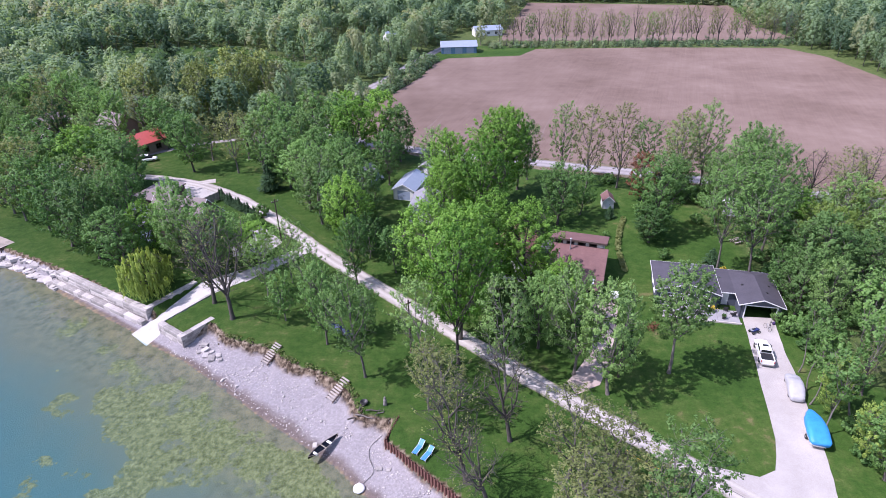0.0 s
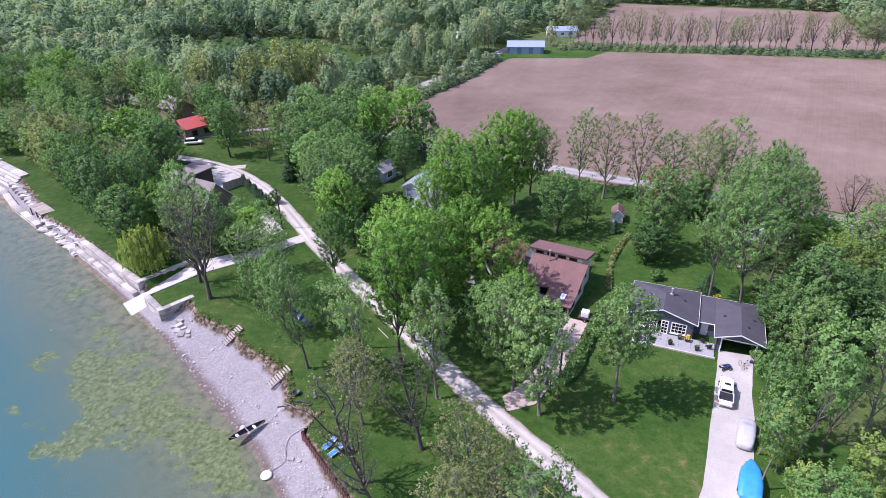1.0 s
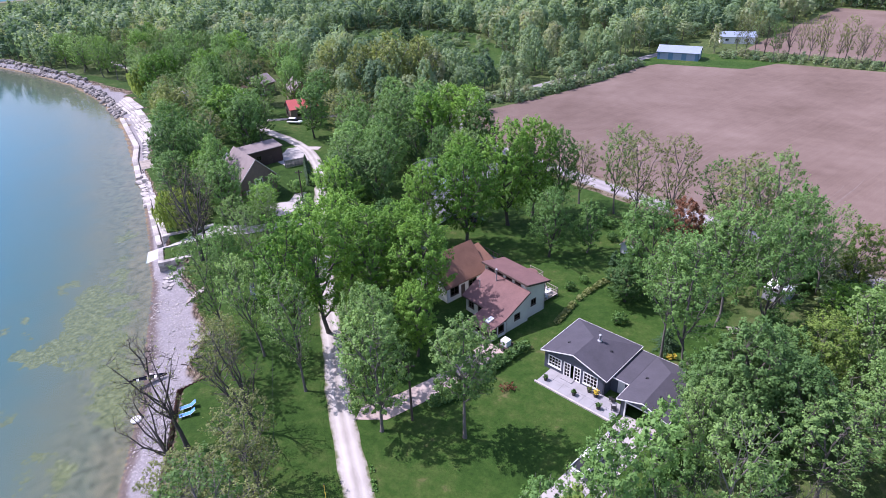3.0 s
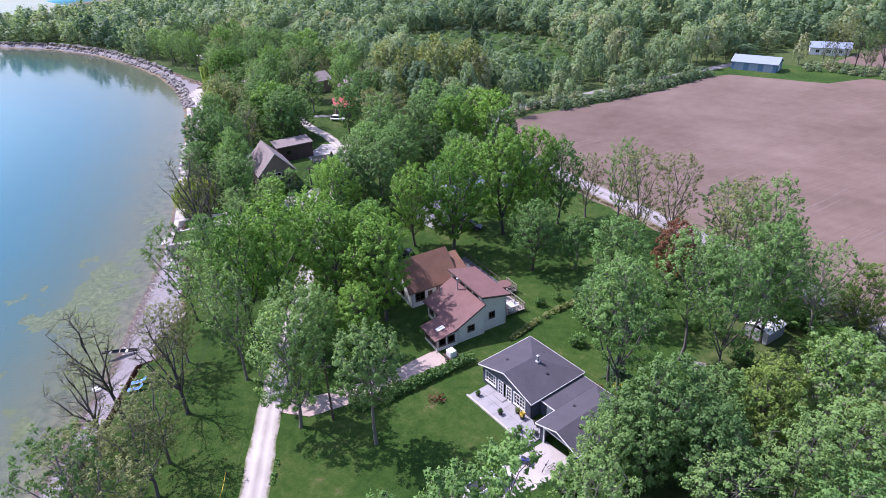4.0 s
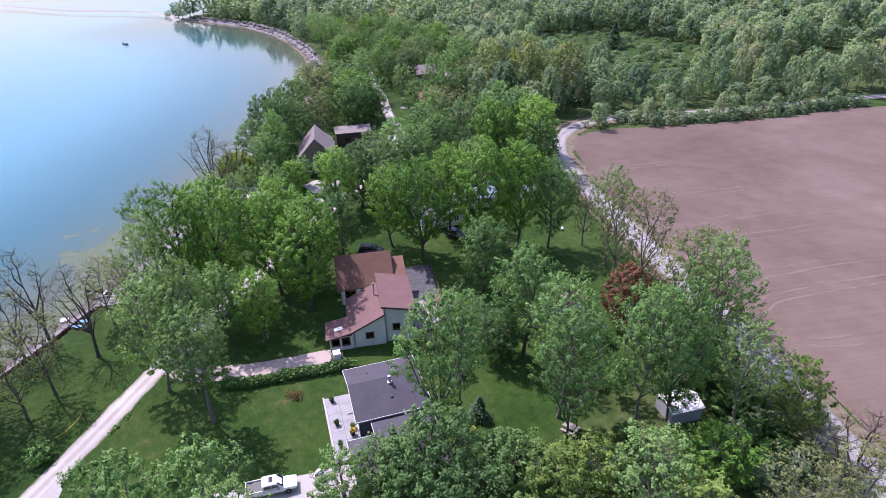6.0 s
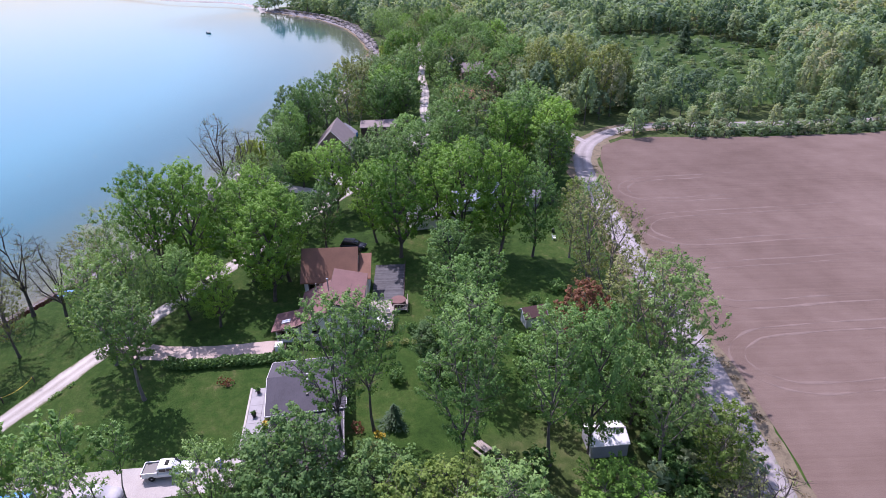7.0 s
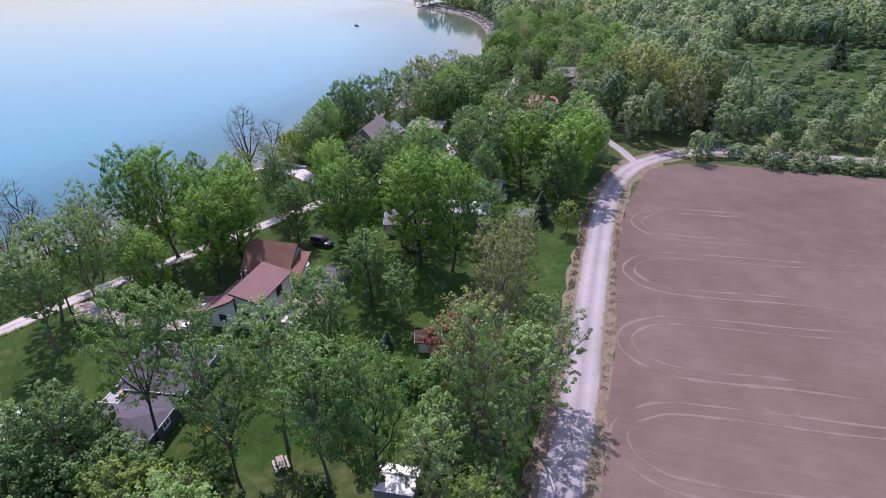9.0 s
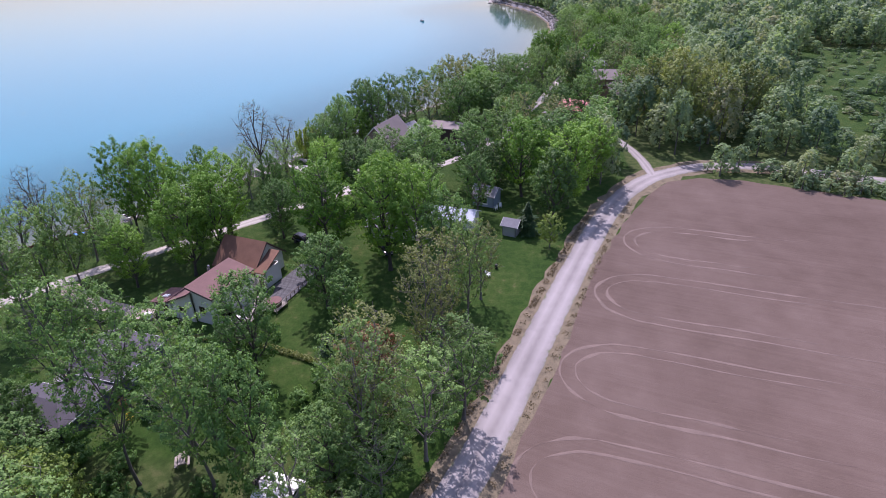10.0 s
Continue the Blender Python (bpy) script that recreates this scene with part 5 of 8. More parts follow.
SPECIES = {
    # kind: (wood settings, leaf material, bark)
    "maple": (dict(h=18, r=5.0, clear_h=3.6, tips=230, limbs=11, leaves=13500, size=0.26, tuft=0.72, base_r=0.30, steep=1.3, spike=0.35), "leaf_maple", "bark"),
    "green": (dict(h=16, r=4.6, clear_h=2.8, tips=190, limbs=10, leaves=9800, size=0.25, tuft=0.7, spike=0.15), "leaf_green", "bark"),
    "dark": (dict(h=14, r=4.4, clear_h=1.6, tips=190, limbs=10, leaves=9800, size=0.26, tuft=0.74, ragged=0.2, spike=0.1), "leaf_dark", "bark"),
    "pale": (dict(h=15, r=4.4, clear_h=3.2, tips=170, limbs=9, leaves=7600, size=0.235, tuft=0.62, base_r=0.22, steep=1.3, spike=0.1), "leaf_pale", "bark_grey"),
    "round": (dict(h=16, r=4.0, clear_h=6.0, tips=190, limbs=9, leaves=9000, size=0.235, tuft=0.56, base_r=0.22, steep=1.3, ragged=0.14, low=0.46, hollow=0.3), "leaf_pale", "bark_grey"),
    "sparse": (dict(h=17, r=4.2, clear_h=4.8, tips=140, limbs=9, twigs=1, leaves=4800, size=0.225, tuft=0.58, base_r=0.22, steep=1.5, ragged=0.32, spike=0.1), "leaf_pale", "bark_grey"),
    "budding": (dict(h=17, r=4.0, clear_h=4.0, tips=150, limbs=9, twigs=1, leaves=3300, size=0.22, tuft=0.58, base_r=0.22, steep=1.6, ragged=0.3, spike=0.1), "leaf_bud", "bark_grey"),
    "bare": (dict(h=15, r=3.9, clear_h=4.2, tips=110, limbs=9, twigs=4, leaves=420, size=0.2, tuft=0.6, base_r=0.31, steep=1.5, ragged=0.3), "leaf_bud", "bark"),
    "tall": (dict(h=21, r=4.6, clear_h=7.5, tips=180, limbs=8, twigs=1, leaves=7600, size=0.235, tuft=0.66, base_r=0.24, steep=1.7, ragged=0.32, lead=0.6, spike=0.15), "leaf_fresh", "bark_grey"),
    "slim": (dict(h=11, r=2.2, clear_h=5.6, tips=40, limbs=6, twigs=1, leaves=1700, size=0.24, tuft=0.52, base_r=0.10, steep=1.5), "leaf_fresh", "bark_grey"),
    "lime": (dict(h=12, r=3.6, clear_h=2.0, tips=130, limbs=9, leaves=6200, size=0.235, tuft=0.6, base_r=0.18, spike=0.1), "leaf_lime", "bark_grey"),
    "open_maple": (dict(h=19, r=4.8, clear_h=6.2, tips=160, limbs=9, twigs=1, leaves=7600, size=0.25, tuft=0.68, base_r=0.24, steep=1.5, ragged=0.32, spike=0.3), "leaf_maple", "bark"),
    "olive": (dict(h=18, r=6.0, clear_h=3.0, tips=220, limbs=12, leaves=6600, size=0.36, tuft=0.8, base_r=0.30, steep=1.4, spike=0.3), "leaf_olive", "bark_grey"),
    "willow": (dict(h=9.5, r=4.6, clear_h=2.6, tips=120, limbs=10, leaves=9000, size=0.46, tuft=0.7, droop=1.5, low=0.3), "leaf_willow", "bark"),
    "bronze": (dict(h=10, r=3.6, clear_h=1.2, tips=120, limbs=9, leaves=5600, size=0.27, tuft=0.58, base_r=0.2), "leaf_red", "bark"),
    "young": (dict(h=8, r=2.4, clear_h=1.2, tips=80, limbs=7, leaves=3000, size=0.22, tuft=0.46, base_r=0.10, spike=0.1), "leaf_green", "bark_grey"),
    "bush": (dict(h=3.0, r=1.9, clear_h=0.25, tips=36, limbs=7, leaves=1500, size=0.27, tuft=0.5, base_r=0.06, lead=0.5), "leaf_green", "bark"),
}
TREE_LABEL = {
    "maple": "tall maple in bright new leaf", "green": "broadleaf tree in fresh green leaf", "dark": "dense dark green broadleaf tree", "pale": "tree with pale young leaves",
    "sparse": "thin-leaved tree with grey limbs", "round": "round-headed tree with dense pale leaves", "budding": "grey tree just coming into leaf", "bare": "bare tree with dark branches", "tall": "tall open tree with several grey limbs", "slim": "slim young tree with a thin crown", "lime": "yellow-green tree in young leaf", "open_maple": "tall open-crowned maple in new leaf", "willow": "drooping yellow-green willow", "olive": "broad olive-green tree just in leaf",
    "bronze": "bronze-leaved ornamental tree", "young": "slim young tree in leaf", "bush": "rounded green bush", "spruce": "dark green spruce",
}
_grown = {}


def grown(kind, variant, far=False):
    if (kind, variant, far) not in _grown:
        opts, leaf, bark = SPECIES[kind]
        opts = dict(opts)
        if far:
            opts.update(leaves=int(opts["leaves"] * 0.5), size=opts["size"] * 1.36, twigs=2 if opts["leaves"] < 1500 else 0, tips=int(opts["tips"] * 0.62), tuft=opts["tuft"] * 1.18, sides=5)
        w = Wood(hash_name(kind) + variant * 17, **opts)
        tm = mesh_np("trunk", np.array([list(v) for v in w.bv]), np.array(w.bf), bark)
        tm.shade_smooth()
        cm = mesh_np("crown", w.lv, w.lf, leaf)
        soften(cm, w.ln)
        _grown[kind, variant, far] = (tm, cm, opts["h"], opts["r"])
    return _grown[kind, variant, far]


def hash_name(s):
    return sum((i + 3) * ord(c) for i, c in enumerate(s)) % 9973


def plant(kind, x, y, h, r=None, turn=None, where="on the lawn", tilt=(0, 0), sink=0.05, far=False):
    """One tree: an empty at its foot with a trunk and a crown."""
    k = int(abs(x * 7.3 + y * 3.1))
    tm, cm, h0, r0 = grown(kind, k % (2 if kind in ("willow", "bronze") else 3), far or x < -68 or y > 128)
    r = r or r0 * h / h0
    z = height(x, y) - sink
    turn = (x * 53 + y * 31) % 360 if turn is None else turn
    m = pose(x, y, z, tilt[0], tilt[1], 0) @ pose(0, 0, 0, 0, 0, turn) @ Matrix.Diagonal((r / r0, r / r0, h / h0, 1))
    t = thing("bush" if kind == "bush" else "tree", m, f"{TREE_LABEL[kind]} {where}", "bush" if kind == "bush" else "tree")
    for nm, me in (("trunk", tm), ("crown", cm)):
        o = new(nm, me)
        o.parent = t
    return t


def spruce(x, y, h, r):
    t = thing("tree", pose(x, y, 0, 0, 0, x * 40), f"{TREE_LABEL['spruce']} on the lawn", "tree")
    bm = bmesh.new()
    tube(bm, [(0, 0, -0.05), (0, 0, h * 0.5), (0, 0, h * 0.97)], [0.05 + 0.012 * h, 0.01 * h, 0.015], 6)
    part("trunk", bm, "bark", t)
    rnd = np.random.RandomState(int(x * 10) % 1000)
    n = int(420 * h)
    s = rnd.rand(n) ** 0.7
    z = h * (0.06 + 0.94 * (1 - s))
    a = rnd.rand(n) * math.tau
    bough = np.array([noise.noise((math.cos(q) * 1.6 + x, math.sin(q) * 1.6, w * 0.7)) for q, w in zip(a, z)])
    lay = (1 + 0.3 * np.sin(z * 26.0 / h + 2.5 * np.sin(a))) * (1 + 0.85 * bough)
    rr = r * s ** 0.8 * lay * (0.3 + 0.7 * rnd.rand(n) ** 0.6)
    c = np.stack([rr * np.cos(a), rr * np.sin(a), z - 0.15 * rr], 1)
    d = np.stack([np.cos(a), np.sin(a), np.full(n, -0.25)], 1)
    b = np.stack([-np.sin(a), np.cos(a), rnd.normal(0, 0.3, n)], 1)
    q = (0.12 + 0.1 * rnd.rand(n))[:, None] * (0.5 + 0.1 * h)
    v = np.stack([c - d * q, c + b * q * 0.5, c + d * q * 1.2, c - b * q * 0.5], 1).reshape(-1, 3)
    o = new("crown", mesh_np("crown", v, np.arange(4 * n).reshape(-1, 4), "needle"))
    o.parent = t
    return t


LAWN, LANE_SIDE, EDGE, THICKET = "on the lawn", "beside the gravel lane", "at the edge of the field", "in the thicket"
for row in (
    # between the lane and the lake
    ("bare", 2.9, 43.7, 16.0, 3.4, LAWN, (4, -8)), ("bare", 7.8, 49.3, 14.5, 3.2, LAWN, (4, -8)), ("bare", 5.1, 40.8, 11.5, 3.0, LAWN, (4, -14)),
    ("bare", -32.2, 72.6, 19.0, 4.4, LAWN, (0, 0)), ("green", -16.6, 66.6, 13.5, 2.8, LAWN, (0, 0)), ("sparse", -10.2, 59.8, 16.5, 3.4, LAWN, (3, -5)),
    ("sparse", -2.0, 59.6, 16.0, 3.2, LAWN, (3, -6)), ("sparse", 7.8, 57.4, 17.3, 3.5, LAWN, (0, -4)), ("budding", 0.2, 51.6, 11.5, 3.2, LAWN, (0, 0)), ("budding", 14.8, 36.4, 12.0, 3.6, LAWN, (0, 0)), ("sparse", 21.3, 34.6, 17.6, 3.8, LAWN, (0, 0)),
    ("budding", 13.4, 37.6, 10.5, 3.4, LAWN, (0, 0)), ("bush", 25.4, 43.2, 2.4, 1.6, LAWN, (0, 0)), ("budding", 20.0, 37.8, 10.0, 3.4, LAWN, (0, 0)), ("budding", 16.2, 126.6, 13.5, 3.4, EDGE, (0, 0)), ("dark", 56.4, 84.4, 11.0, 3.8, THICKET, (0, 0)), ("young", -24.0, 72.2, 9.0, 2.4, LAWN, (0, 0)), ("young", -11.6, 69.6, 8.0, 2.2, LAWN, (0, 0)),
    ("willow", -48.2, 79.8, 8.2, 4.3, LAWN, (0, 0)), ("green", -39.5, 85.5, 13.5, 4.0, LAWN, (0, 0)), ("pale", -44.0, 86.5, 13.0, 3.8, LAWN, (0, 0)), ("sparse", -28.5, 78.5, 11.0, 2.8, LAWN, (0, 0)), ("green", -55.0, 85.5, 12.5, 4.6, LAWN, (0, 0)),
    ("dark", -62.5, 90.5, 16.5, 5.0, LAWN, (0, 0)), ("green", -70.5, 95.5, 16.5, 4.8, LAWN, (0, 0)), ("green", -78.5, 101.5, 16.0, 4.4, LAWN, (0, 0)), ("green", -46.1, 88.7, 16.5, 3.6, LAWN, (0, 0)), ("pale", -86.8, 106.6, 14.8, 4.2, LAWN, (0, 0)),
    ("maple", -53.0, 90.5, 11.5, 3.6, LAWN, (0, 0)), ("pale", -66.0, 99.5, 13.0, 4.6, LAWN, (0, 0)), ("maple", -33.0, 88.5, 8.5, 3.2, LAWN, (0, 0)), ("young", -37.5, 91.5, 8.0, 2.8, LAWN, (0, 0)),
    # maples round the cream house and along the lane
    ("open_maple", 1.8, 62.6, 21.0, 4.6, LANE_SIDE, (0, 0)), ("maple", 2.0, 68.0, 21.0, 5.2, LANE_SIDE, (0, 0)), ("maple", 4.4, 75.6, 17.5, 4.8, LAWN, (0, 0)), ("maple", 6.8, 81.0, 17.0, 4.4, LAWN, (0, 0)), ("maple", 11.8, 78.2, 17.2, 4.6, LAWN, (0, 0)),
    ("maple", -2.6, 78.2, 17.5, 4.9, LANE_SIDE, (0, 0)), ("green", -15.0, 82.4, 12.6, 2.7, LANE_SIDE, (0, 0)), ("young", -9.0, 86.0, 9.5, 3.0, LANE_SIDE, (0, 0)), ("green", -2.5, 88.5, 12.0, 3.4, LAWN, (0, 0)),
    ("round", 28.8, 61.1, 16.6, 4.0, LAWN, (0, 0)), ("pale", 20.2, 57.0, 16.8, 4.2, LANE_SIDE, (0, -3)), ("pale", 16.6, 60.6, 16.6, 3.8, LANE_SIDE, (0, -4)), ("green", 12.6, 66.0, 12.5, 3.2, LAWN, (0, 0)), ("maple", 16.0, 70.2, 12.0, 3.2, LAWN, (0, 0)),
    # behind the houses up to the farm lane
    ("dark", -17.4, 103.4, 14.8, 4.6, LAWN, (0, 0)), ("dark", -20.5, 99.0, 14.0, 4.6, LAWN, (0, 0)), ("pale", -25.5, 104.5, 15.0, 4.8, LAWN, (0, 0)), ("green", -22.0, 112.0, 15.5, 5.0, LAWN, (0, 0)), ("green", -29.5, 111.5, 15.0, 4.8, LAWN, (0, 0)),
    ("maple", 8.2, 111.0, 21.0, 5.6, LAWN, (0, 0)), ("maple", 5.6, 100.0, 19.0, 5.4, LAWN, (0, 0)), ("green", 13.6, 121.0, 17.5, 4.0, LAWN, (0, 0)), ("green", 20.0, 103.6, 13.0, 4.0, LAWN, (0, 0)), ("maple", -1.4, 97.4, 16.0, 3.8, LAWN, (0, 0)),
    ("maple", 10.7, 116.2, 20.4, 4.6, LAWN, (0, 0)), ("sparse", 23.8, 125.3, 18.4, 3.4, EDGE, (0, 0)), ("budding", 28.6, 122.0, 18.8, 4.2, EDGE, (0, 0)), ("budding", 46.3, 117.5, 19.0, 4.7, EDGE, (0, 0)),
    ("green", 54.8, 107.0, 19.2, 3.9, EDGE, (0, 0)), ("green", 37.0, 99.4, 16.6, 4.5, LAWN, (0, 0)), ("young", 44.3, 114.0, 8.5, 2.8, EDGE, (0, 0)), ("bronze", 38.6, 115.2, 10.5, 3.6, EDGE, (0, 0)),
    ("dark", 35.4, 96.6, 7.6, 3.5, LAWN, (0, 0)),
    ("sparse", 50.8, 117.2, 20.2, 3.8, EDGE, (0, 0)), ("budding", 35.0, 121.6, 19.4, 3.8, EDGE, (0, 0)),
    ("maple", -18.0, 141.6, 17.5, 5.4, EDGE, (0, 0)), ("dark", -13.6, 138.6, 14.5, 4.2, EDGE, (0, 0)), ("maple", -23.5, 132.6, 17.5, 5.2, LAWN, (0, 0)), ("green", -28.6, 139.0, 17.0, 5.2, LAWN, (0, 0)), ("lime", -1.2, 137.6, 7.0, 2.3, EDGE, (0, 0)),
    ("pale", -43.6, 128.4, 16.6, 5.2, LANE_SIDE, (0, 0)), ("green", -36.5, 122.5, 15.5, 4.8, LANE_SIDE, (0, 0)), ("pale", -33.0, 130.0, 16.0, 4.8, LAWN, (0, 0)), ("green", -40.0, 141.5, 14.5, 5.0, LAWN, (0, 0)), ("green", -62.8, 133.0, 15.0, 4.4, LANE_SIDE, (0, 0)),
    ("budding", -52.0, 141.0, 13.0, 5.0, LAWN, (0, 0)), ("green", -68.7, 115.5, 16.0, 5.2, LAWN, (0, 0)), ("green", -76.0, 122.0, 15.0, 5.0, LAWN, (0, 0)), ("olive", -91.6, 110.0, 16.5, 4.8, LAWN, (0, 0)), ("olive", -98.6, 115.4, 16.0, 5.0, LAWN, (0, 0)),
    ("maple", -18.0, 93.5, 15.0, 4.2, LAWN, (0, 0)), ("maple", -0.6, 109.0, 17.5, 4.6, LAWN, (0, 0)), ("green", -14.6, 124.0, 13.0, 3.6, LAWN, (0, 0)), ("sparse", -3.4, 114.4, 16.5, 4.0, LAWN, (0, 0)),
    ("green", -28.6, 121.0, 14.5, 4.6, LAWN, (0, 0)), ("dark", -24.5, 127.0, 12.0, 3.6, LAWN, (0, 0)), ("green", -36.4, 148.6, 16.0, 5.0, LAWN, (0, 0)), ("maple", -27.6, 146.6, 16.0, 4.8, LAWN, (0, 0)),
    ("green", -48.5, 150.5, 15.0, 4.8, LAWN, (0, 0)), ("green", -76.5, 149.5, 14.0, 4.4, LAWN, (0, 0)), ("green", -82.0, 126.4, 13.5, 5.2, LANE_SIDE, (0, 0)), ("pale", -73.5, 124.0, 12.5, 4.4, LANE_SIDE, (0, 0)), ("pale", -92.0, 142.0, 13.0, 4.6, LAWN, (0, 0)), ("green", -69.5, 142.5, 13.0, 4.4, LAWN, (0, 0)), ("bare", -36.5, 76.8, 14.5, 4.0, LAWN, (0, 0)), ("green", -57.0, 93.5, 17.6, 4.2, LAWN, (0, 0)), ("sparse", -25.6, 82.6, 12.0, 2.8, LAWN, (0, 0)), ("sparse", -20.6, 74.6, 12.5, 2.8, LAWN, (0, 0)),
    # tall open trees behind the slate house
    ("tall", 46.8, 82.4, 21.0, 4.3, LAWN, (0, -3)), ("tall", 43.6, 86.2, 19.0, 3.8, LAWN, (0, 0)), ("tall", 53.8, 93.2, 20.0, 3.8, LAWN, (0, 0)), ("tall", 48.1, 96.6, 19.6, 4.4, LAWN, (0, 0)), ("tall", 54.8, 102.2, 20.0, 4.2, LAWN, (0, 0)), ("young", 49.4, 105.0, 6.5, 2.0, LAWN, (0, 0)), ("young", 58.6, 97.0, 4.6, 2.0, THICKET, (0, 0)),
    # slim trees along the driveway
    ("slim", 42.8, 50.4, 12.6, 2.4, "beside the driveway", (0, 0)), ("slim", 43.8, 55.6, 10.4, 2.2, "beside the driveway", (0, 4)), ("lime", 45.0, 53.4, 9.6, 2.0, "beside the driveway", (0, -5)), ("slim", 44.4, 57.8, 11.4, 2.1, "beside the driveway", (0, 4)), ("slim", 45.2, 61.4, 11.0, 2.1, "beside the driveway", (0, 0)), ("dark", 50.6, 74.2, 10.6, 3.2, THICKET, (0, 0)),
    # leaning dead trunks
    ("bare", 50.6, 57.2, 10.0, 2.0, THICKET, (-24, 14)), ("bare", 56.0, 58.8, 12.5, 2.2, THICKET, (-26, 30)),
    # thicket beside the white driveway
    ("pale", 51.6, 69.6, 12.2, 3.0, THICKET, (0, 0)), ("dark", 53.8, 77.6, 15.2, 4.6, THICKET, (0, 0)), ("dark", 58.2, 79.6, 11.0, 3.8, THICKET, (0, 0)),
    ("pale", 68.2, 85.4, 12.5, 4.4, THICKET, (0, 0)), ("pale", 65.3, 92.4, 15.0, 4.4, THICKET, (0, 0)), ("lime", 60.2, 90.0, 11.0, 3.4, THICKET, (0, 0)), ("maple", 63.6, 104.2, 7.6, 3.8, THICKET, (0, 0)), 
    ("sparse", 62.4, 72.0, 12.5, 4.0, THICKET, (0, 0)), ("sparse", 55.5, 60.0, 18.2, 3.4, THICKET, (0, 0)),
    ("green", 70.6, 76.4, 12.5, 4.2, THICKET, (0, 0)), ("lime", 70.0, 93.6, 13.0, 4.2, THICKET, (0, 0)), ("sparse", 74.0, 86.0, 12.0, 4.0, THICKET, (0, 0)), ("budding", 72.0, 103.0, 13.0, 3.4, THICKET, (0, 0)), ("budding", 74.5, 108.0, 14.0, 3.8, EDGE, (0, 0)),
    ("bare", 80.5, 111.0, 13.0, 3.4, EDGE, (0, 0)), ("bare", 71.0, 113.0, 12.0, 3.2, EDGE, (0, 0)), ("lime", 63.6, 115.6, 12.0, 3.0, EDGE, (0, 0)), ("green", 46.0, 44.6, 10.0, 3.4, THICKET, (0, 0)),
    ("lime", 52.0, 48.6, 11.0, 3.8, THICKET, (0, 0)), ("pale", 50.0, 40.4, 10.0, 3.6, THICKET, (0, 0)),
    ("budding", 13.6, 44.3, 12.5, 3.4, LAWN, (0, 0)), ("budding", 17.0, 41.4, 12.5, 3.4, LAWN, (0, 0)), ("budding", -1.6, 54.1, 10.5, 2.6, LAWN, (0, 0)), ("bush", -39.2, 103.0, 3.2, 1.9, LAWN, (0, 0)), ("young", -41.4, 98.4, 6.0, 2.0, LAWN, (0, 0)), ("green", 50.2, 78.0, 9.8, 2.8, THICKET, (0, 0)), ("lime", 45.6, 47.4, 7.6, 2.4, THICKET, (0, 0)),
    ("sparse", 41.6, 126.2, 14.5, 4.2, EDGE, (0, 0)), ("sparse", 48.0, 122.8, 15.0, 4.4, EDGE, (0, 0)), ("sparse", 59.0, 117.8, 7.5, 2.8, EDGE, (0, 0)), ("budding", 62.6, 117.4, 6.4, 3.0, EDGE, (0, 0)), ("budding", 66.4, 115.6, 6.0, 3.0, EDGE, (0, 0)), ("dark", 52.6, 113.6, 11.0, 3.6, EDGE, (0, 0)), ("dark", 45.0, 114.6, 10.0, 3.4, LAWN, (0, 0)),
    # more by the driveway, the field and the far gardens
    ("young", 25.0, 108.2, 10.2, 2.8, LAWN, (0, 0)), ("sparse", 59.2, 112.6, 15.0, 3.4, EDGE, (0, 0)), ("sparse", 53.6, 119.0, 11.0, 3.4, EDGE, (0, 0)),
    ("slim", 49.4, 58.6, 17.2, 2.8, THICKET, (0, 0)), ("slim", 47.4, 53.8, 16.4, 2.6, "beside the driveway", (0, 0)), ("dark", 53.6, 74.6, 11.6, 3.2, THICKET, (0, 0)), ("pale", 66.0, 78.5, 14.4, 3.8, THICKET, (0, 0)), ("dark", 59.6, 75.8, 13.0, 3.8, THICKET, (0, 0)), ("lime", 60.6, 86.2, 12.0, 3.4, THICKET, (0, 0)),
    ("young", -14.2, 91.0, 9.2, 2.6, LANE_SIDE, (0, 0)), ("budding", -51.6, 132.0, 15.6, 4.0, LAWN, (0, 0)), ("willow", -150.5, 141.0, 12.0, 6.0, LAWN, (0, 0)), ("willow", -160.0, 147.0, 12.5, 6.0, LAWN, (0, 0)), ("dark", -125.0, 127.6, 10.0, 4.4, LAWN, (0, 0)), ("dark", -106.0, 150.5, 15.5, 4.6, LAWN, (0, 0)), ("green", -122.0, 149.8, 12.6, 4.2, LAWN, (0, 0)),
    ("olive", -64.6, 171.6, 22.4, 6.4, "in the woods", (0, 0)), ("olive", -66.4, 188.4, 18.4, 6.2, "in the woods", (0, 0)), ("olive", -95.6, 178.0, 17.4, 6.2, "in the woods", (0, 0)), ("olive", -58.0, 178.6, 20.4, 6.0, "in the woods", (0, 0)), ("olive", -73.0, 166.6, 19.4, 5.6, "in the woods", (0, 0)), ("olive", -78.0, 181.0, 18.0, 6.0, "in the woods", (0, 0)),
):
    kind, x, y, h, r, where, tilt = row
    plant(kind, x, y, h, r, where=where, tilt=tilt)
spruce(43.6, 88.6, 3.2, 1.5)
spruce(30.4, 106.6, 2.6, 0.9)
spruce(-6.2, 133.8, 6.4, 1.9)
spruce(-40.4, 121.0, 8.0, 2.2)
spruce(-127.2, 264.2, 11.5, 4.2)
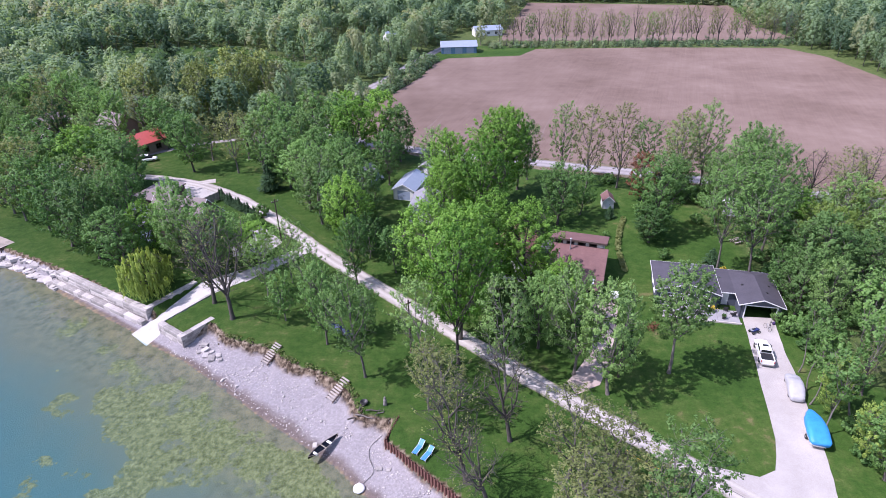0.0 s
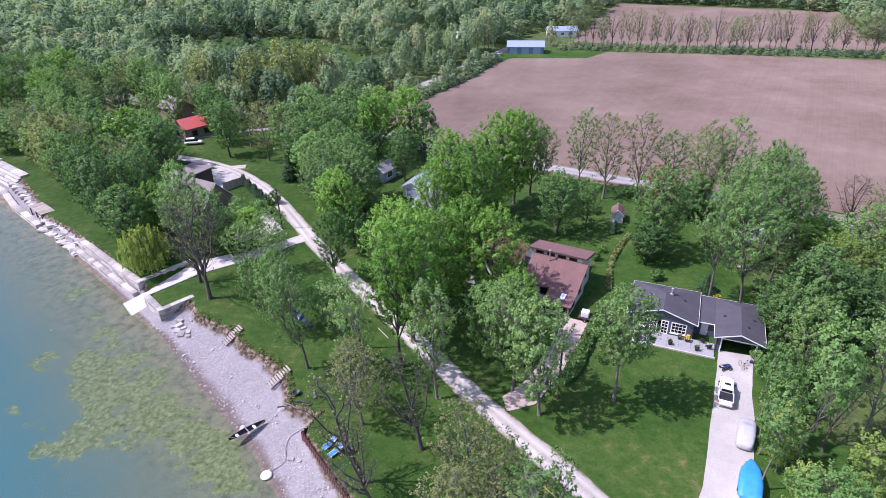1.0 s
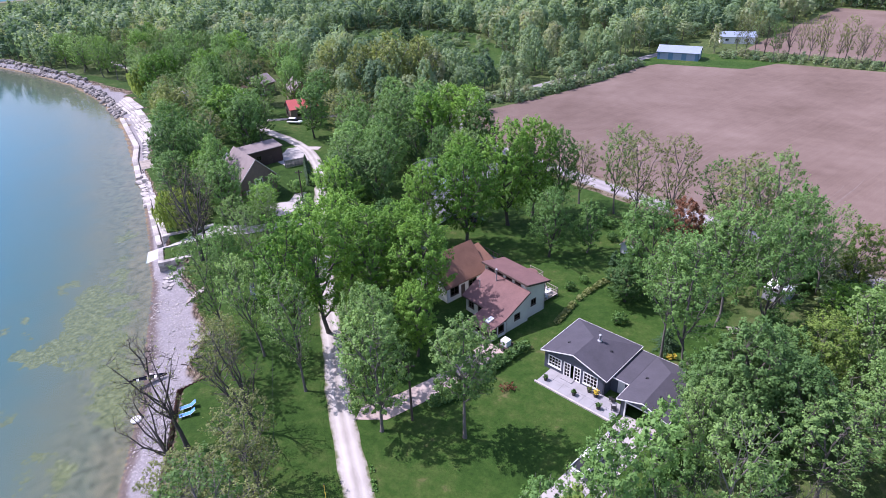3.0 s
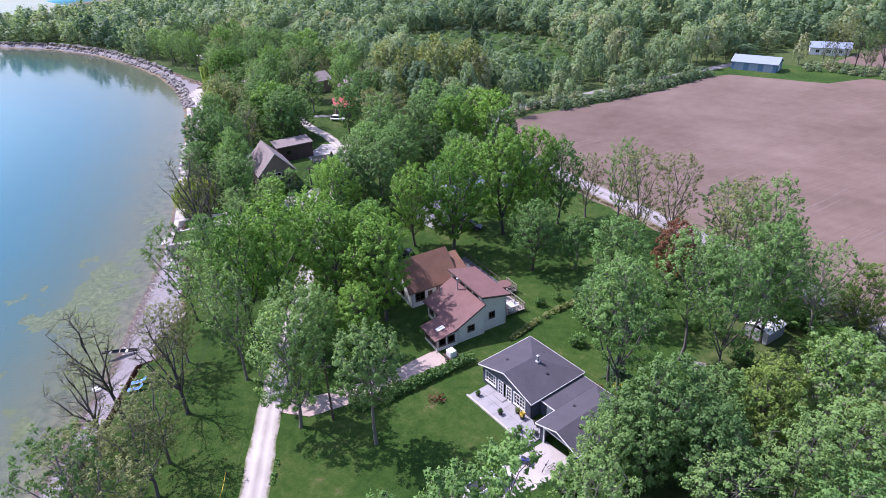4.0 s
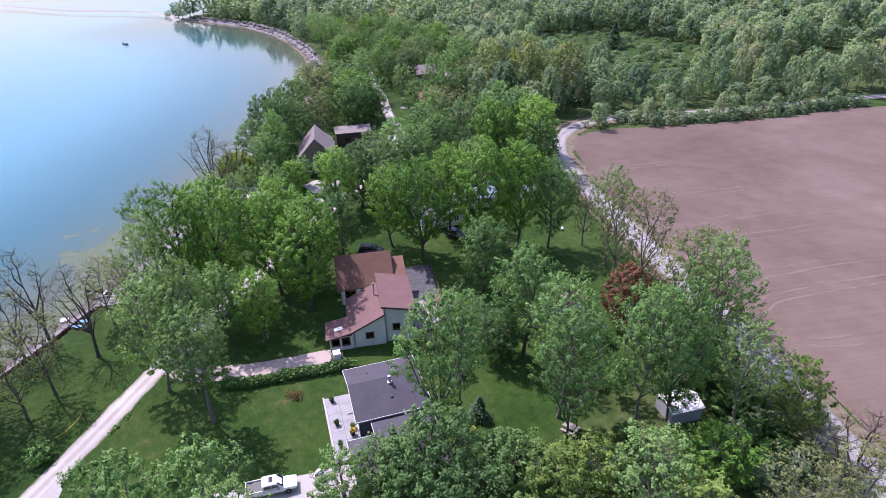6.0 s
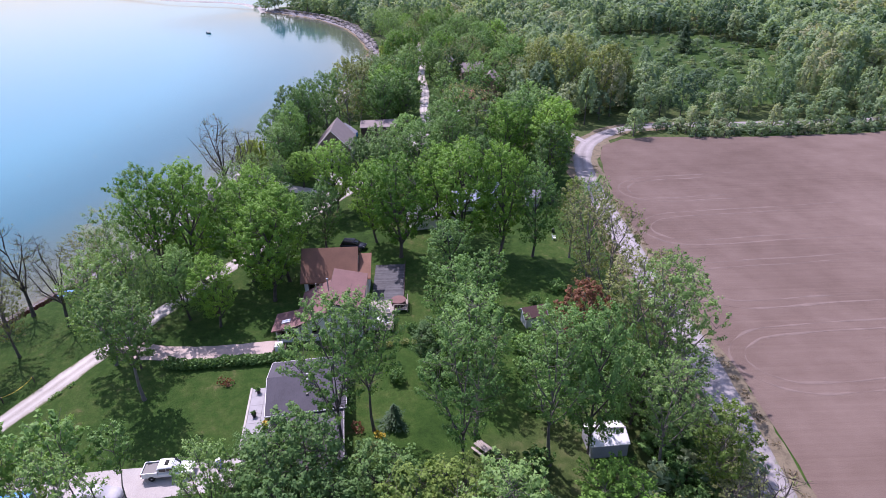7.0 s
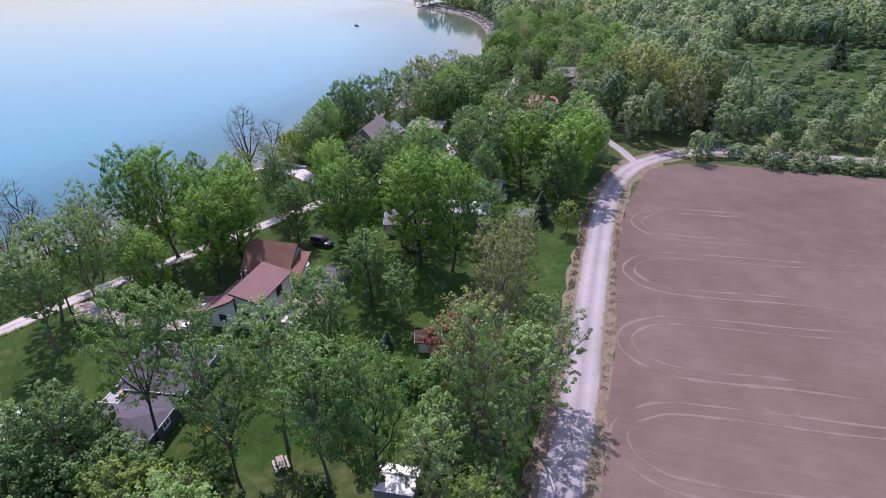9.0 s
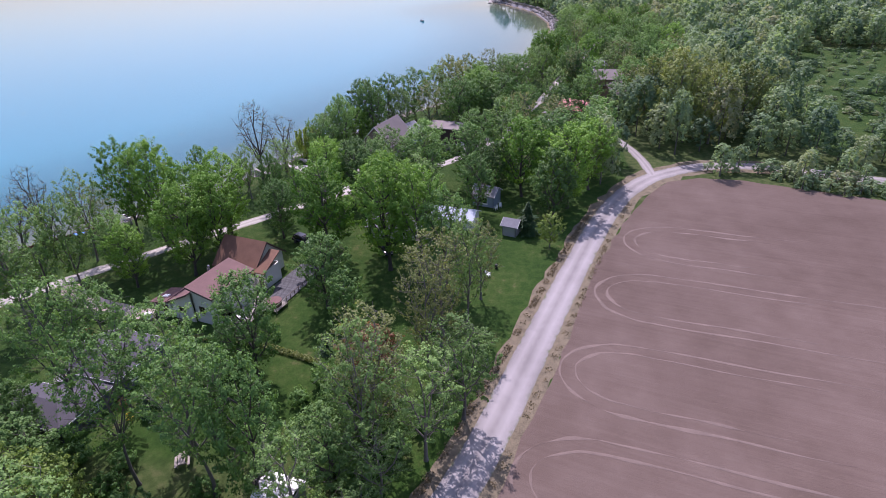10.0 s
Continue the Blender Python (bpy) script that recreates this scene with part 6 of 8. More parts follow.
for x, y, h, r in ((52.0, 116.4, 3.0, 2.2), (55.6, 116.8, 2.6, 2.0), (47.4, 119.4, 2.8, 2.0), (43.2, 120.8, 2.6, 1.9), (49.6, 112.8, 3.0, 2.0), (57.4, 113.6, 3.2, 2.2), (61.4, 113.6, 2.6, 2.2), (64.8, 112.6, 3.0, 2.4), (36.4, 90.8, 2.0, 1.2), (27.0, 95.6, 1.6, 0.9), (28.2, 98.6, 1.5, 0.8), (40.4, 106.2, 2.2, 1.4), (46.4, 104.6, 2.0, 1.5), (50.4, 111.6, 2.4, 1.6), (24.6, 119.8, 2.0, 1.5), (40.0, 110.2, 2.6, 1.6), (-38.5, 108.0, 3.0, 1.6), (27.2, 114.6, 1.8, 1.2), (36.8, 108.2, 3.0, 1.8), (55.0, 90.5, 2.6, 1.8), (57.6, 93.4, 3.2, 2.0), (51.6, 90.2, 2.2, 1.6), (61.0, 97.6, 3.0, 2.2), (62.6, 104.6, 2.8, 2.0), (50.2, 115.4, 3.0, 2.2), (45.6, 118.6, 2.4, 1.8), (57.8, 115.2, 3.2, 2.2), (33.8, 124.6, 2.4, 1.8), (54.6, 101.2, 2.6, 1.7), (47.6, 72.8, 2.4, 1.3), (47.9, 69.6, 3.2, 1.7), (48.2, 66.2, 1.5, 1.3), (48.0, 62.8, 1.6, 1.4), (47.6, 59.2, 1.4, 1.3), (47.0, 55.6, 1.5, 1.4), (46.2, 51.6, 1.5, 1.3), (45.4, 47.6, 1.8, 1.5), (50.6, 68.2, 3.4, 2.0), (50.2, 63.8, 2.8, 1.8), (49.6, 81.4, 3.0, 1.8), (51.6, 84.6, 2.8, 1.8), (62.2, 81.0, 3.4, 2.4), (58.0, 71.6, 3.2, 2.4)):
    plant("bush", x, y, h, r)

# gardens round the far houses
SHORE_LANE = [(-44, 115), (-58.5, 125.2), (-68, 128.6), (-80, 131.4), (-91, 134.8), (-104, 139.2), (-119, 143.2), (-134, 147.0), (-151, 153.0), (-198, 165.4), (-228, 172)]
GARDENS = [(-64, 100), (-112, 114), (-165, 140), (-250, 156), (-250, 186), (-150, 196), (-100, 172), (-62, 150), (-54, 128)]
_taken = []


def free_garden(x, y):
    ok = inside(x, y, GARDENS) & (away(x, y, BANKTOP) > 6.0)
    for ln in (SHORE_LANE, [(-36, 161.5), (-47, 160.5), (-58, 158), (-72, 152), (-88, 139)]):
        ok &= away(x, y, ln) > np.where(x < -96, 3.2, 5.6)
    for cx, cy, rr in ((-61, 116, 8.5), (-83, 150, 8), (-96, 158, 7.5), (-116, 161, 8), (-127, 174, 8), (-143, 157, 7), (-200, 200, 8), (-57, 100, 8), (-75, 136, 11), (-78, 143, 8), (-73, 128, 6), (-108, 158, 8)):
        ok &= np.hypot(x - cx, y - cy) > rr
    return ok


_rg = np.random.RandomState(31)
_gx, _gy = _rg.uniform(-250, -54, 1500), _rg.uniform(98, 198, 1500)
for x, y in zip(_gx[free_garden(_gx, _gy)], _gy[free_garden(_gx, _gy)]):
    if len(_taken) < 84 and all(math.hypot(x - a, y - b) > 6.6 for a, b in _taken):
        _taken.append((x, y))
        plant(("green", "pale", "green", "pale", "maple", "budding", "pale")[_rg.randint(7)], float(x), float(y), _rg.uniform(11, 16.5), _rg.uniform(3.6, 5.4), where="in a lakeside garden")

# ---- far woods ----
def low_tree(seed, tips, leaves, size, h, base, dome):
    """Leaves of one woodland crown, 4 m in radius: rounded tufts over a dome with gaps between them."""
    rnd = np.random.RandomState(seed)
    k = np.arange(tips) + 0.5
    cz = 1 - k / tips * 1.45
    turn = k * 2.39996 + rnd.normal(0, 0.3, tips)
    rad = np.sqrt(np.maximum(0.05, 1 - np.clip(cz, -0.3, 1) ** 2))
    u = np.stack([rad * np.cos(turn), rad * np.sin(turn), cz], 1)
    lump = np.array([0.80 + 0.42 * noise.noise((v[0] * 1.4 + seed, v[1] * 1.4, v[2] * 1.4)) for v in u]) + rnd.normal(0, 0.05, tips)
    mid = base + (h - base) * (1 - dome)
    up = (h - mid) * 0.92
    tuft_c = np.stack([u[:, 0] * 3.3 * lump, u[:, 1] * 3.3 * lump, mid + np.where(u[:, 2] > 0, u[:, 2] * up * (0.72 + 0.3 * lump), u[:, 2] * (mid - base) * 1.6)], 1)
    own = (0.75 + 0.55 * rnd.rand(tips)) * 4.0 / math.sqrt(tips) * 1.45
    pick = rnd.randint(0, tips, leaves)
    w = rnd.normal(size=(leaves, 3))
    w /= np.linalg.norm(w, axis=1)[:, None]
    c = tuft_c[pick] + w * own[pick][:, None] * (0.25 + 0.75 * rnd.rand(leaves, 1)) * np.array([0.9, 0.9, 1.25])
    nrm = w * 0.5 + u[pick] * 0.7 + rnd.normal(size=(leaves, 3)) * 0.5 + np.array([0, 0, 0.25])
    nrm /= np.linalg.norm(nrm, axis=1)[:, None]
    a = np.cross(nrm, rnd.normal(size=(leaves, 3)))
    a /= np.linalg.norm(a, axis=1)[:, None]
    b = np.cross(nrm, a)
    s = (size * (0.5 + 1.0 * rnd.rand(leaves)))[:, None]
    v = np.stack([c - a * s * 0.5 - b * s * 0.36, c + b * s * 0.6, c + a * s * 0.5 - b * s * 0.2], 1)
    full = w * 0.5 + u[pick] * 0.6 + np.array([0, 0, 0.25])
    flat = np.cross(v[:, 1] - v[:, 0], v[:, 2] - v[:, 0])
    flat /= np.linalg.norm(flat, axis=1)[:, None] + 1e-9
    turned = (flat * full).sum(1) < 0
    v[turned] = v[turned][:, ::-1]
    flat[turned] *= -1
    full = full * 0.65 + flat * 0.35
    full /= np.linalg.norm(full, axis=1)[:, None]
    return np.concatenate([v.reshape(-1, 3), np.repeat(full, 3, 0)], 1)


NEAR_FORMS = [low_tree(100 + i, 60, 1300, 0.48, 13.0, 1.5, (0.45, 0.6, 0.7)[i % 3]) for i in range(9)]
MID_FORMS = [low_tree(150 + i, 36, 500, 0.76, 13.0, 1.5, (0.45, 0.6, 0.7)[i % 3]) for i in range(9)]
FAR_FORMS = [low_tree(200 + i, 18, 180, 1.2, 13.0, 0.5, (0.45, 0.55, 0.65)[i % 3]) for i in range(9)]
BRUSH_FORMS = [low_tree(260 + i, 12, 220, 1.2, 13.0, 0.2, 0.85) for i in range(4)]


def woods(name, spots, forms, label):
    """Many trees as one sheet of leaves; spots: (x, y, height, radius, tint)."""
    rnd = np.random.RandomState(len(spots))
    vs, ns, ts, tv, tf = [], [], [], [], []
    for i, (x, y, h, r, tint) in enumerate(spots):
        f = forms[i % len(forms)]
        a = rnd.rand() * math.tau
        ca, sa = math.cos(a), math.sin(a)
        k, kz = r / 4.0, h / 13.0
        vs.append(np.stack([(f[:, 0] * ca - f[:, 1] * sa) * k + x, (f[:, 0] * sa + f[:, 1] * ca) * k + y, f[:, 2] * kz], 1))
        ns.append(np.stack([f[:, 3] * ca - f[:, 4] * sa, f[:, 3] * sa + f[:, 4] * ca, f[:, 5]], 1))
        ts.append(np.full(len(f), tint))
        o = 6 * i
        w = 0.16
        tv += [(x - w, y - w, -0.1), (x + w, y - w, -0.1), (x, y + w, -0.1), (x - 0.04, y - 0.04, h * 0.7), (x + 0.04, y - 0.04, h * 0.7), (x, y + 0.04, h * 0.7)]
        tf += [(o, o + 1, o + 4, o + 3), (o + 1, o + 2, o + 5, o + 4), (o + 2, o, o + 3, o + 5)]
    v = np.concatenate(vs)
    me = mesh_np(name, v, np.arange(len(v)).reshape(-1, 3), "leaf_wood_hazed")
    put_attr(me, "tint", np.concatenate(ts))
    soften(me, np.concatenate(ns))
    ob = tagged(new(name, me), label, "woods", kind="stuff")
    st = new("stems", mesh_np("stems", np.array(tv), np.array(tf), "bark_grey"))
    st.parent = ob
    return ob


def scatter(seed, count, x0, x1, y0, y1, keep, gap):
    """Spots with a least distance between them, where keep(x, y) is true."""
    rnd = np.random.RandomState(seed)
    cell, out = {}, []
    xs, ys = x0 + rnd.rand(count) * (x1 - x0), y0 + rnd.rand(count) * (y1 - y0)
    ok = keep(xs, ys)
    for x, y in zip(xs[ok], ys[ok]):
        cx, cy = int(x // gap), int(y // gap)
        if any((x - a) ** 2 + (y - b) ** 2 < gap * gap for i in (-1, 0, 1) for j in (-1, 0, 1) for a, b in cell.get((cx + i, cy + j), ())):
            continue
        cell.setdefault((cx, cy), []).append((x, y))
        out.append((x, y))
    return out


LANES = [SHORE_LANE, FARM + [ (-34, 207), (-26, 232), (-19, 258), (-8, 290)],
         [(-36, 161.5), (-47, 160.5), (-58, 158), (-72, 152), (-88, 139)]]
CLEAR = [[(-36, 190), (-16, 262), (-10, 292), (48, 290), (40, 278), (25, 266), (-10, 254)], [(-62, 262), (-66, 335), (-26, 330), (-30, 300), (-20, 290), (-36, 262)], [(-12, 290), (-6, 335), (24, 335), (16, 296)],
         [(-100, 140), (-70, 134), (-66, 152), (-96, 166)], [(-140, 146), (-108, 150), (-106, 184), (-140, 184)], [(-300, 200), (-274, 200), (-270, 224), (-296, 224)], [(-206, 188), (-186, 188), (-186, 208), (-206, 208)]]
MEADOW = [(-50, 204), (-90, 206), (-130, 222), (-185, 250), (-165, 300), (-110, 300), (-70, 262), (-44, 240)]


meadow = sheet("meadow", MEADOW, "ground", "rough green meadow in the woods", "grass", z=0.02, jag=2.5, step_m=4)
put_attr(meadow.data, "beach", np.ones(len(meadow.data.vertices)))


def wooded(x, y):
    ok = inside(x, y, LAND_POLY) & (away(x, y, BANKTOP) > 4)
    ok &= ~inside(x, y, [(p[0], p[1]) for p in FIELD]) & ~inside(x, y, FIELD_FAR) & (away(x, y, FIELD + FIELD[:1]) > 6.5) & (away(x, y, FIELD_FAR + FIELD_FAR[:1]) > 4)
    for ln in LANES:
        ok &= away(x, y, ln) > np.where(x < -96, 3.2, 5.4)
    for c in CLEAR:
        ok &= ~inside(x, y, c)
    ok &= ~inside(x, y, GARDENS)
    ok &= ~((x > -105) & (y < 149 + np.maximum(0, -x - 50) * 0.02) & (x < 160))
    ok &= ~((x > 10) & (y < 290))
    ok &= ~inside(x, y, [(14, 276), (14, 306), (156, 300), (152, 270)])
    return ok | ((x > 148) & (y > 222) & ~inside(x, y, FIELD) & (away(x, y, FIELD + FIELD[:1]) > 4) & ~inside(x, y, FIELD_FAR))


def tint_at(x, y):
    return min(1, max(0, 0.42 + 0.6 * noise.noise((x * 0.012, y * 0.012, 4)) + random.gauss(0, 0.28)))


spots = scatter(5, 42000, -500, 330, 108, 540, wooded, 4.7)
near, mid_w, far = [], [], []
for x, y in spots:
    d = math.hypot(x - 60, y - 60)
    if d > 500:
        continue
    open_ground = bool(inside(np.array([x]), np.array([y]), MEADOW)[0])
    if open_ground and random.random() < 0.86:
        continue
    h = random.uniform(2.5, 6.5) if open_ground else random.choice((random.uniform(11.5, 18.5), random.uniform(11.5, 18.5), random.uniform(6, 11))) * (0.92 + 0.3 * noise.noise((x * 0.03, y * 0.03, 8)))
    r = random.uniform(3.0, 5.6) * (0.65 if open_ground else 1.0) * (1.0 if d < 240 else 1.12)
    (near if d < 230 else mid_w if d < 330 else far).append((x, y, h, r, tint_at(x, y)))
# all three belts share the leaf colour that has haze mixed in
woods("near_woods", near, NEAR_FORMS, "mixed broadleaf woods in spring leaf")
woods("middle_woods", mid_w, MID_FORMS, "broadleaf woods in spring leaf, paled by haze in their colour")
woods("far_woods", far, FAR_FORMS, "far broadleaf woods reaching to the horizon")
# undergrowth along the field and the lanes
brush = scatter(9, 5000, -60, 12, 150, 300, lambda x, y: (away(x, y, [(-33, 190), (-23.5, 204), (-17, 230), (-13, 254)]) < 4.5) & ~inside(x, y, FIELD), 1.7)
brush += scatter(10, 9000, 12, 160, 274, 306, lambda x, y: (np.abs(y - (289 - (x - 14) * 0.04)) < 5.5), 3.0)
brush += scatter(11, 2500, 60, 110, 96, 122, lambda x, y: (away(x, y, [(57, 126), (80, 117.3), (120, 102)]) > 3.2) & (y < 119 - (x - 80) * 0.4), 2.4)
shrubs = scatter(12, 9000, -190, -40, 200, 305, lambda x, y: inside(x, y, MEADOW), 5.4)
woods("meadow_shrubs", [(x, y, random.uniform(0.7, 2.6), random.uniform(0.9, 2.2), tint_at(x, y)) for x, y in shrubs], BRUSH_FORMS, "scattered low shrubs on a rough meadow")
edge = scatter(13, 6000, -48, -8, 172, 300, lambda x, y: (away(x, y, [(-38.0, 176), (-36.5, 188), (-28.0, 206), (-20.5, 231), (-15, 256)]) < 2.6) & ~inside(x, y, FIELD), 2.9)
woods("edge_bushes", [(x, y, random.choice((random.uniform(1.4, 3.0), random.uniform(3.0, 8.5))), random.uniform(1.4, 3.0), tint_at(x, y)) for x, y in edge], MID_FORMS, "leafy bushes between the farm lane and the field")
woods("brush", [(x, y, random.uniform(1.6, 3.4), random.uniform(1.2, 2.0), tint_at(x, y)) for x, y in brush], BRUSH_FORMS, "low brush along the field margins")

rowr = random.Random(8)
for i in range(44):
    x = 18 + i * 3.0 + rowr.uniform(-1.4, 1.4)
    plant(rowr.choice(("bare", "budding", "bare", "budding", "budding", "sparse")), x, 291 - (x - 14) * 0.03 + rowr.uniform(-2, 2), rowr.uniform(13, 19), rowr.uniform(2.0, 3.4), where="in a field hedgerow", far=True)

# ---- shore works ----
rs = random.Random(4)
_stone_meshes = []
for k in range(6):
    bm = bmesh.new()
    box(bm, -0.5, 0.5, -0.5, 0.5, -0.5, 0.5)
    for v in bm.verts:
        v.co += Vector((rs.uniform(-0.05, 0.05), rs.uniform(-0.07, 0.07), rs.uniform(-0.07, 0.07)))
    bmesh.ops.bevel(bm, geom=bm.edges[:], offset=0.05, segments=1, affect="EDGES")
    me = bpy.data.meshes.new("stone")
    bm.to_mesh(me)
    bm.free()
    me.materials.append(M["limestone"])
    _stone_meshes.append(me)
# squared blocks with tight joints
_block_meshes = []
for k in range(6):
    bm = bmesh.new()
    box(bm, -0.5, 0.5, -0.5, 0.5, -0.5, 0.5)
    for v in bm.verts:
        v.co += Vector((rs.uniform(-0.012, 0.004), rs.uniform(-0.02, 0.02), rs.uniform(-0.03, 0.01)))
    bmesh.ops.bevel(bm, geom=bm.edges[:], offset=0.014, segments=1, affect="EDGES")
    me = bpy.data.meshes.new("block")
    bm.to_mesh(me)
    bm.free()
    me.materials.append(M["limestone"])
    _block_meshes.append(me)


def stone(m, parent=None, name="stone"):
    o = new(name, rs.choice(_block_meshes if name == "block" else _stone_meshes))
    o.matrix_basis = m
    if parent:
        o.parent = parent
    return o


def block_wall(name, line, z0, z1, label, course=0.62, long=1.5, deep=0.9, slope=0.0):
    """A dry wall of squared limestone blocks in staggered courses; line: (x, y, top), the land to its left or right by deep's sign."""
    w = thing(name, Matrix(), label, "wall", kind="structure")
    for (xa, ya, ta), (xb, yb, tb) in zip(line, line[1:]):
        d = Vector((xb - xa, yb - ya, 0))
        ln = d.length
        ang = math.degrees(math.atan2(d.y, d.x))
        n = int(math.ceil((z1 - z0) / course))
        for c in range(n):
            z = z0 + c * course
            x = -rs.uniform(0, long) if c % 2 else -rs.uniform(0, 0.4)
            while x < ln - 0.15:
                L = long * rs.uniform(0.75, 1.3)
                a, b = max(0, x), min(ln, x + L)
                x += L
                if b - a < 0.3:
                    continue
                s = (a + b) / 2 / ln
                top = ta + (tb - ta) * s
                if z + course * 0.6 > top:
                    continue
                px, py = xa + d.x * s, ya + d.y * s
                back = slope * (z - z0) + rs.uniform(-0.04, 0.04)
                m = pose(px, py, 0, 0, 0, ang) @ pose(0, deep / 2 + math.copysign(back, deep), z + course / 2, rs.uniform(-1, 1), rs.uniform(-1, 1), rs.uniform(-1.2, 1.2)) @ Matrix.Diagonal((b - a - 0.008, abs(deep), course - 0.006, 1))
                stone(m, w, "block")
    return w


block_wall("wall_seawall", [(-46.4, 74.3, 0.15), (-53.8, 78.2, 0.15), (-68.1, 86.1, 0.15)], -2.35, 0.12, "pale limestone block seawall along the lake", deep=-1.1, slope=0.05, long=2.0)
block_wall("wall_ledge", [(-46.9, 73.2, -1.3), (-54.2, 77.2, -1.3), (-68.5, 85.0, -1.3)], -2.6, -1.2, "low limestone ledge at the foot of the seawall", deep=-0.9, course=0.7)
block_wall("wall_ramp_side", [(-41.6, 82.6, 0.3), (-46.3, 74.6, 0.25)], -2.3, 0.3, "limestone block wall beside the boat ramp", deep=-0.9, course=0.64)
block_wall("wall_front", [(-38.0, 67.8, 0.1), (-43.1, 71.2, 0.1)], -2.6, 0.1, "limestone block wall facing the lake", deep=-0.9, course=0.67)
block_wall("wall_return", [(-34.9, 72.6, 0.1), (-37.9, 67.9, 0.1)], -2.6, 0.1, "limestone block wall at the beach end", deep=-0.9, course=0.67)
block_wall("wall_kerb", [(-42.7, 71.9, 0.12), (-38.2, 79.4, 0.2)], -0.45, 0.2, "low limestone kerb beside the boat ramp", deep=-0.4, course=0.3, long=1.2)
# stepped limestone terraces further along the shore
block_wall("wall_terrace_1", [(-106.8, 108.6, 0.4), (-121.4, 115.4, 0.4)], -2.6, 0.35, "stepped limestone terrace above the lake", deep=-1.9, course=0.5, long=3.6, slope=1.35)
block_wall("wall_terrace_2", [(-122.2, 116.2, 0.55), (-137.6, 122.8, 0.55)], -2.6, 0.5, "stepped limestone terrace above the lake", deep=-2.0, course=0.5, long=3.2, slope=1.4)
block_wall("wall_terrace_3", [(-138.8, 123.6, 0.3), (-148, 126.8, 0.3), (-157.5, 130.2, 0.3)], -2.6, 0.3, "broad stepped limestone revetment above the lake", deep=-2.2, course=0.48, long=4.2, slope=1.8)
block_wall("wall_ledge_far", [(-84, 92.6, -1.45), (-97, 99.8, -1.45), (-106.8, 106.6, -1.45), (-121.4, 113.6, -1.45), (-138, 121.4, -1.45)], -2.7, -1.4, "low limestone ledge along the water", deep=-1.3, course=0.66, long=3.2)
walkway = thing("wall_walkway", Matrix(), "line of flat pale slabs forming a walk above the water", "paving", kind="structure")
for q in catmull([(-80.6, 93.4, 0), (-88, 98.6, 0), (-99.8, 106.2, 0), (-108.6, 112.2, 0)], 2.3):
    stone(pose(q.x, q.y, -1.3 + rs.uniform(-0.12, 0.12), rs.uniform(-4, 4), rs.uniform(-4, 4), 33 + rs.uniform(-6, 6)) @ Matrix.Diagonal((rs.uniform(1.9, 2.3), rs.uniform(1.5, 2.2), 0.6, 1)), walkway, "slab")
bm = bmesh.new()
prism(bm, [(-47.9, 71.7), (-44.3, 68.9), (-42.3, 72.4), (-38.2, 79.4), (-41.0, 82.4), (-45.5, 74.8)], lambda x, y: -2.75 + 2.6 * min(1, max(0, ((x + 46.1) * 5.9 + (y - 70.3) * 10.9) / 153)),
      lambda x, y: -2.36 + 2.42 * min(1, max(0, ((x + 46.1) * 5.9 + (y - 70.3) * 10.9) / 153)))
tagged(part("boat_ramp", bm, "concrete"), "pale concrete boat ramp running into the lake", "boat ramp", kind="structure")
bm = bmesh.new()
prism(bm, [(-41.2, 82.6), (-38.0, 79.2), (-34.0, 83.2), (-36.2, 86.4)], -0.3, 0.055)
tagged(part("apron", bm, "concrete"), "concrete apron above the boat ramp", "paving", kind="structure")
# tumbled slabs along the shore
slabs = thing("revetment", Matrix(), "tumbled flat limestone slabs along the shore", "stones", kind="structure")
shore = catmull([(-67.5, 84.6, 0), (-75, 89.2, 0), (-84, 93.4, 0)], 0.62)
for q in shore:
    for k in range(2):
        x, y = q.x + rs.uniform(-0.6, 0.6) + k * 0.9, q.y + rs.uniform(-0.4, 0.4) + k * 1.7
        s = (rs.uniform(0.9, 2.4), rs.uniform(0.8, 1.6), rs.uniform(0.25, 0.5))
        z = -2.25 + 0.9 * k + rs.uniform(0, 0.35)
        stone(pose(x, y, z, rs.uniform(-14, 10), rs.uniform(-10, 10), rs.uniform(0, 180)) @ Matrix.Diagonal((*s, 1)), slabs, "slab")


def rubble(name, spots, label, material="limestone"):
    """Many small stones as one piece."""
    verts, faces = [], []
    base = [(-1, -1, -1), (1, -1, -1), (1, 1, -1), (-1, 1, -1), (-0.8, -0.8, 1), (0.8, -0.8, 1), (0.8, 0.8, 1), (-0.8, 0.8, 1)]
    for x, y, z, s in spots:
        a = rs.uniform(0, math.tau)
        sx, sy, sz = s * rs.uniform(0.6, 1.3), s * rs.uniform(0.6, 1.2), s * rs.uniform(0.3, 0.7)
        o = len(verts)
        for b in base:
            u, v, w = b[0] * sx * rs.uniform(0.7, 1.1), b[1] * sy * rs.uniform(0.7, 1.1), b[2] * sz
            verts.append((x + u * math.cos(a) - v * math.sin(a), y + u * math.sin(a) + v * math.cos(a), z + w))
        faces += [(o, o + 3, o + 2, o + 1), (o + 4, o + 5, o + 6, o + 7), (o, o + 1, o + 5, o + 4), (o + 1, o + 2, o + 6, o + 5), (o + 2, o + 3, o + 7, o + 6), (o + 3, o, o + 4, o + 7)]
    return tagged(new(name, mesh_np(name, np.array(verts), np.array(faces), material)), label, "stones", kind="stuff")


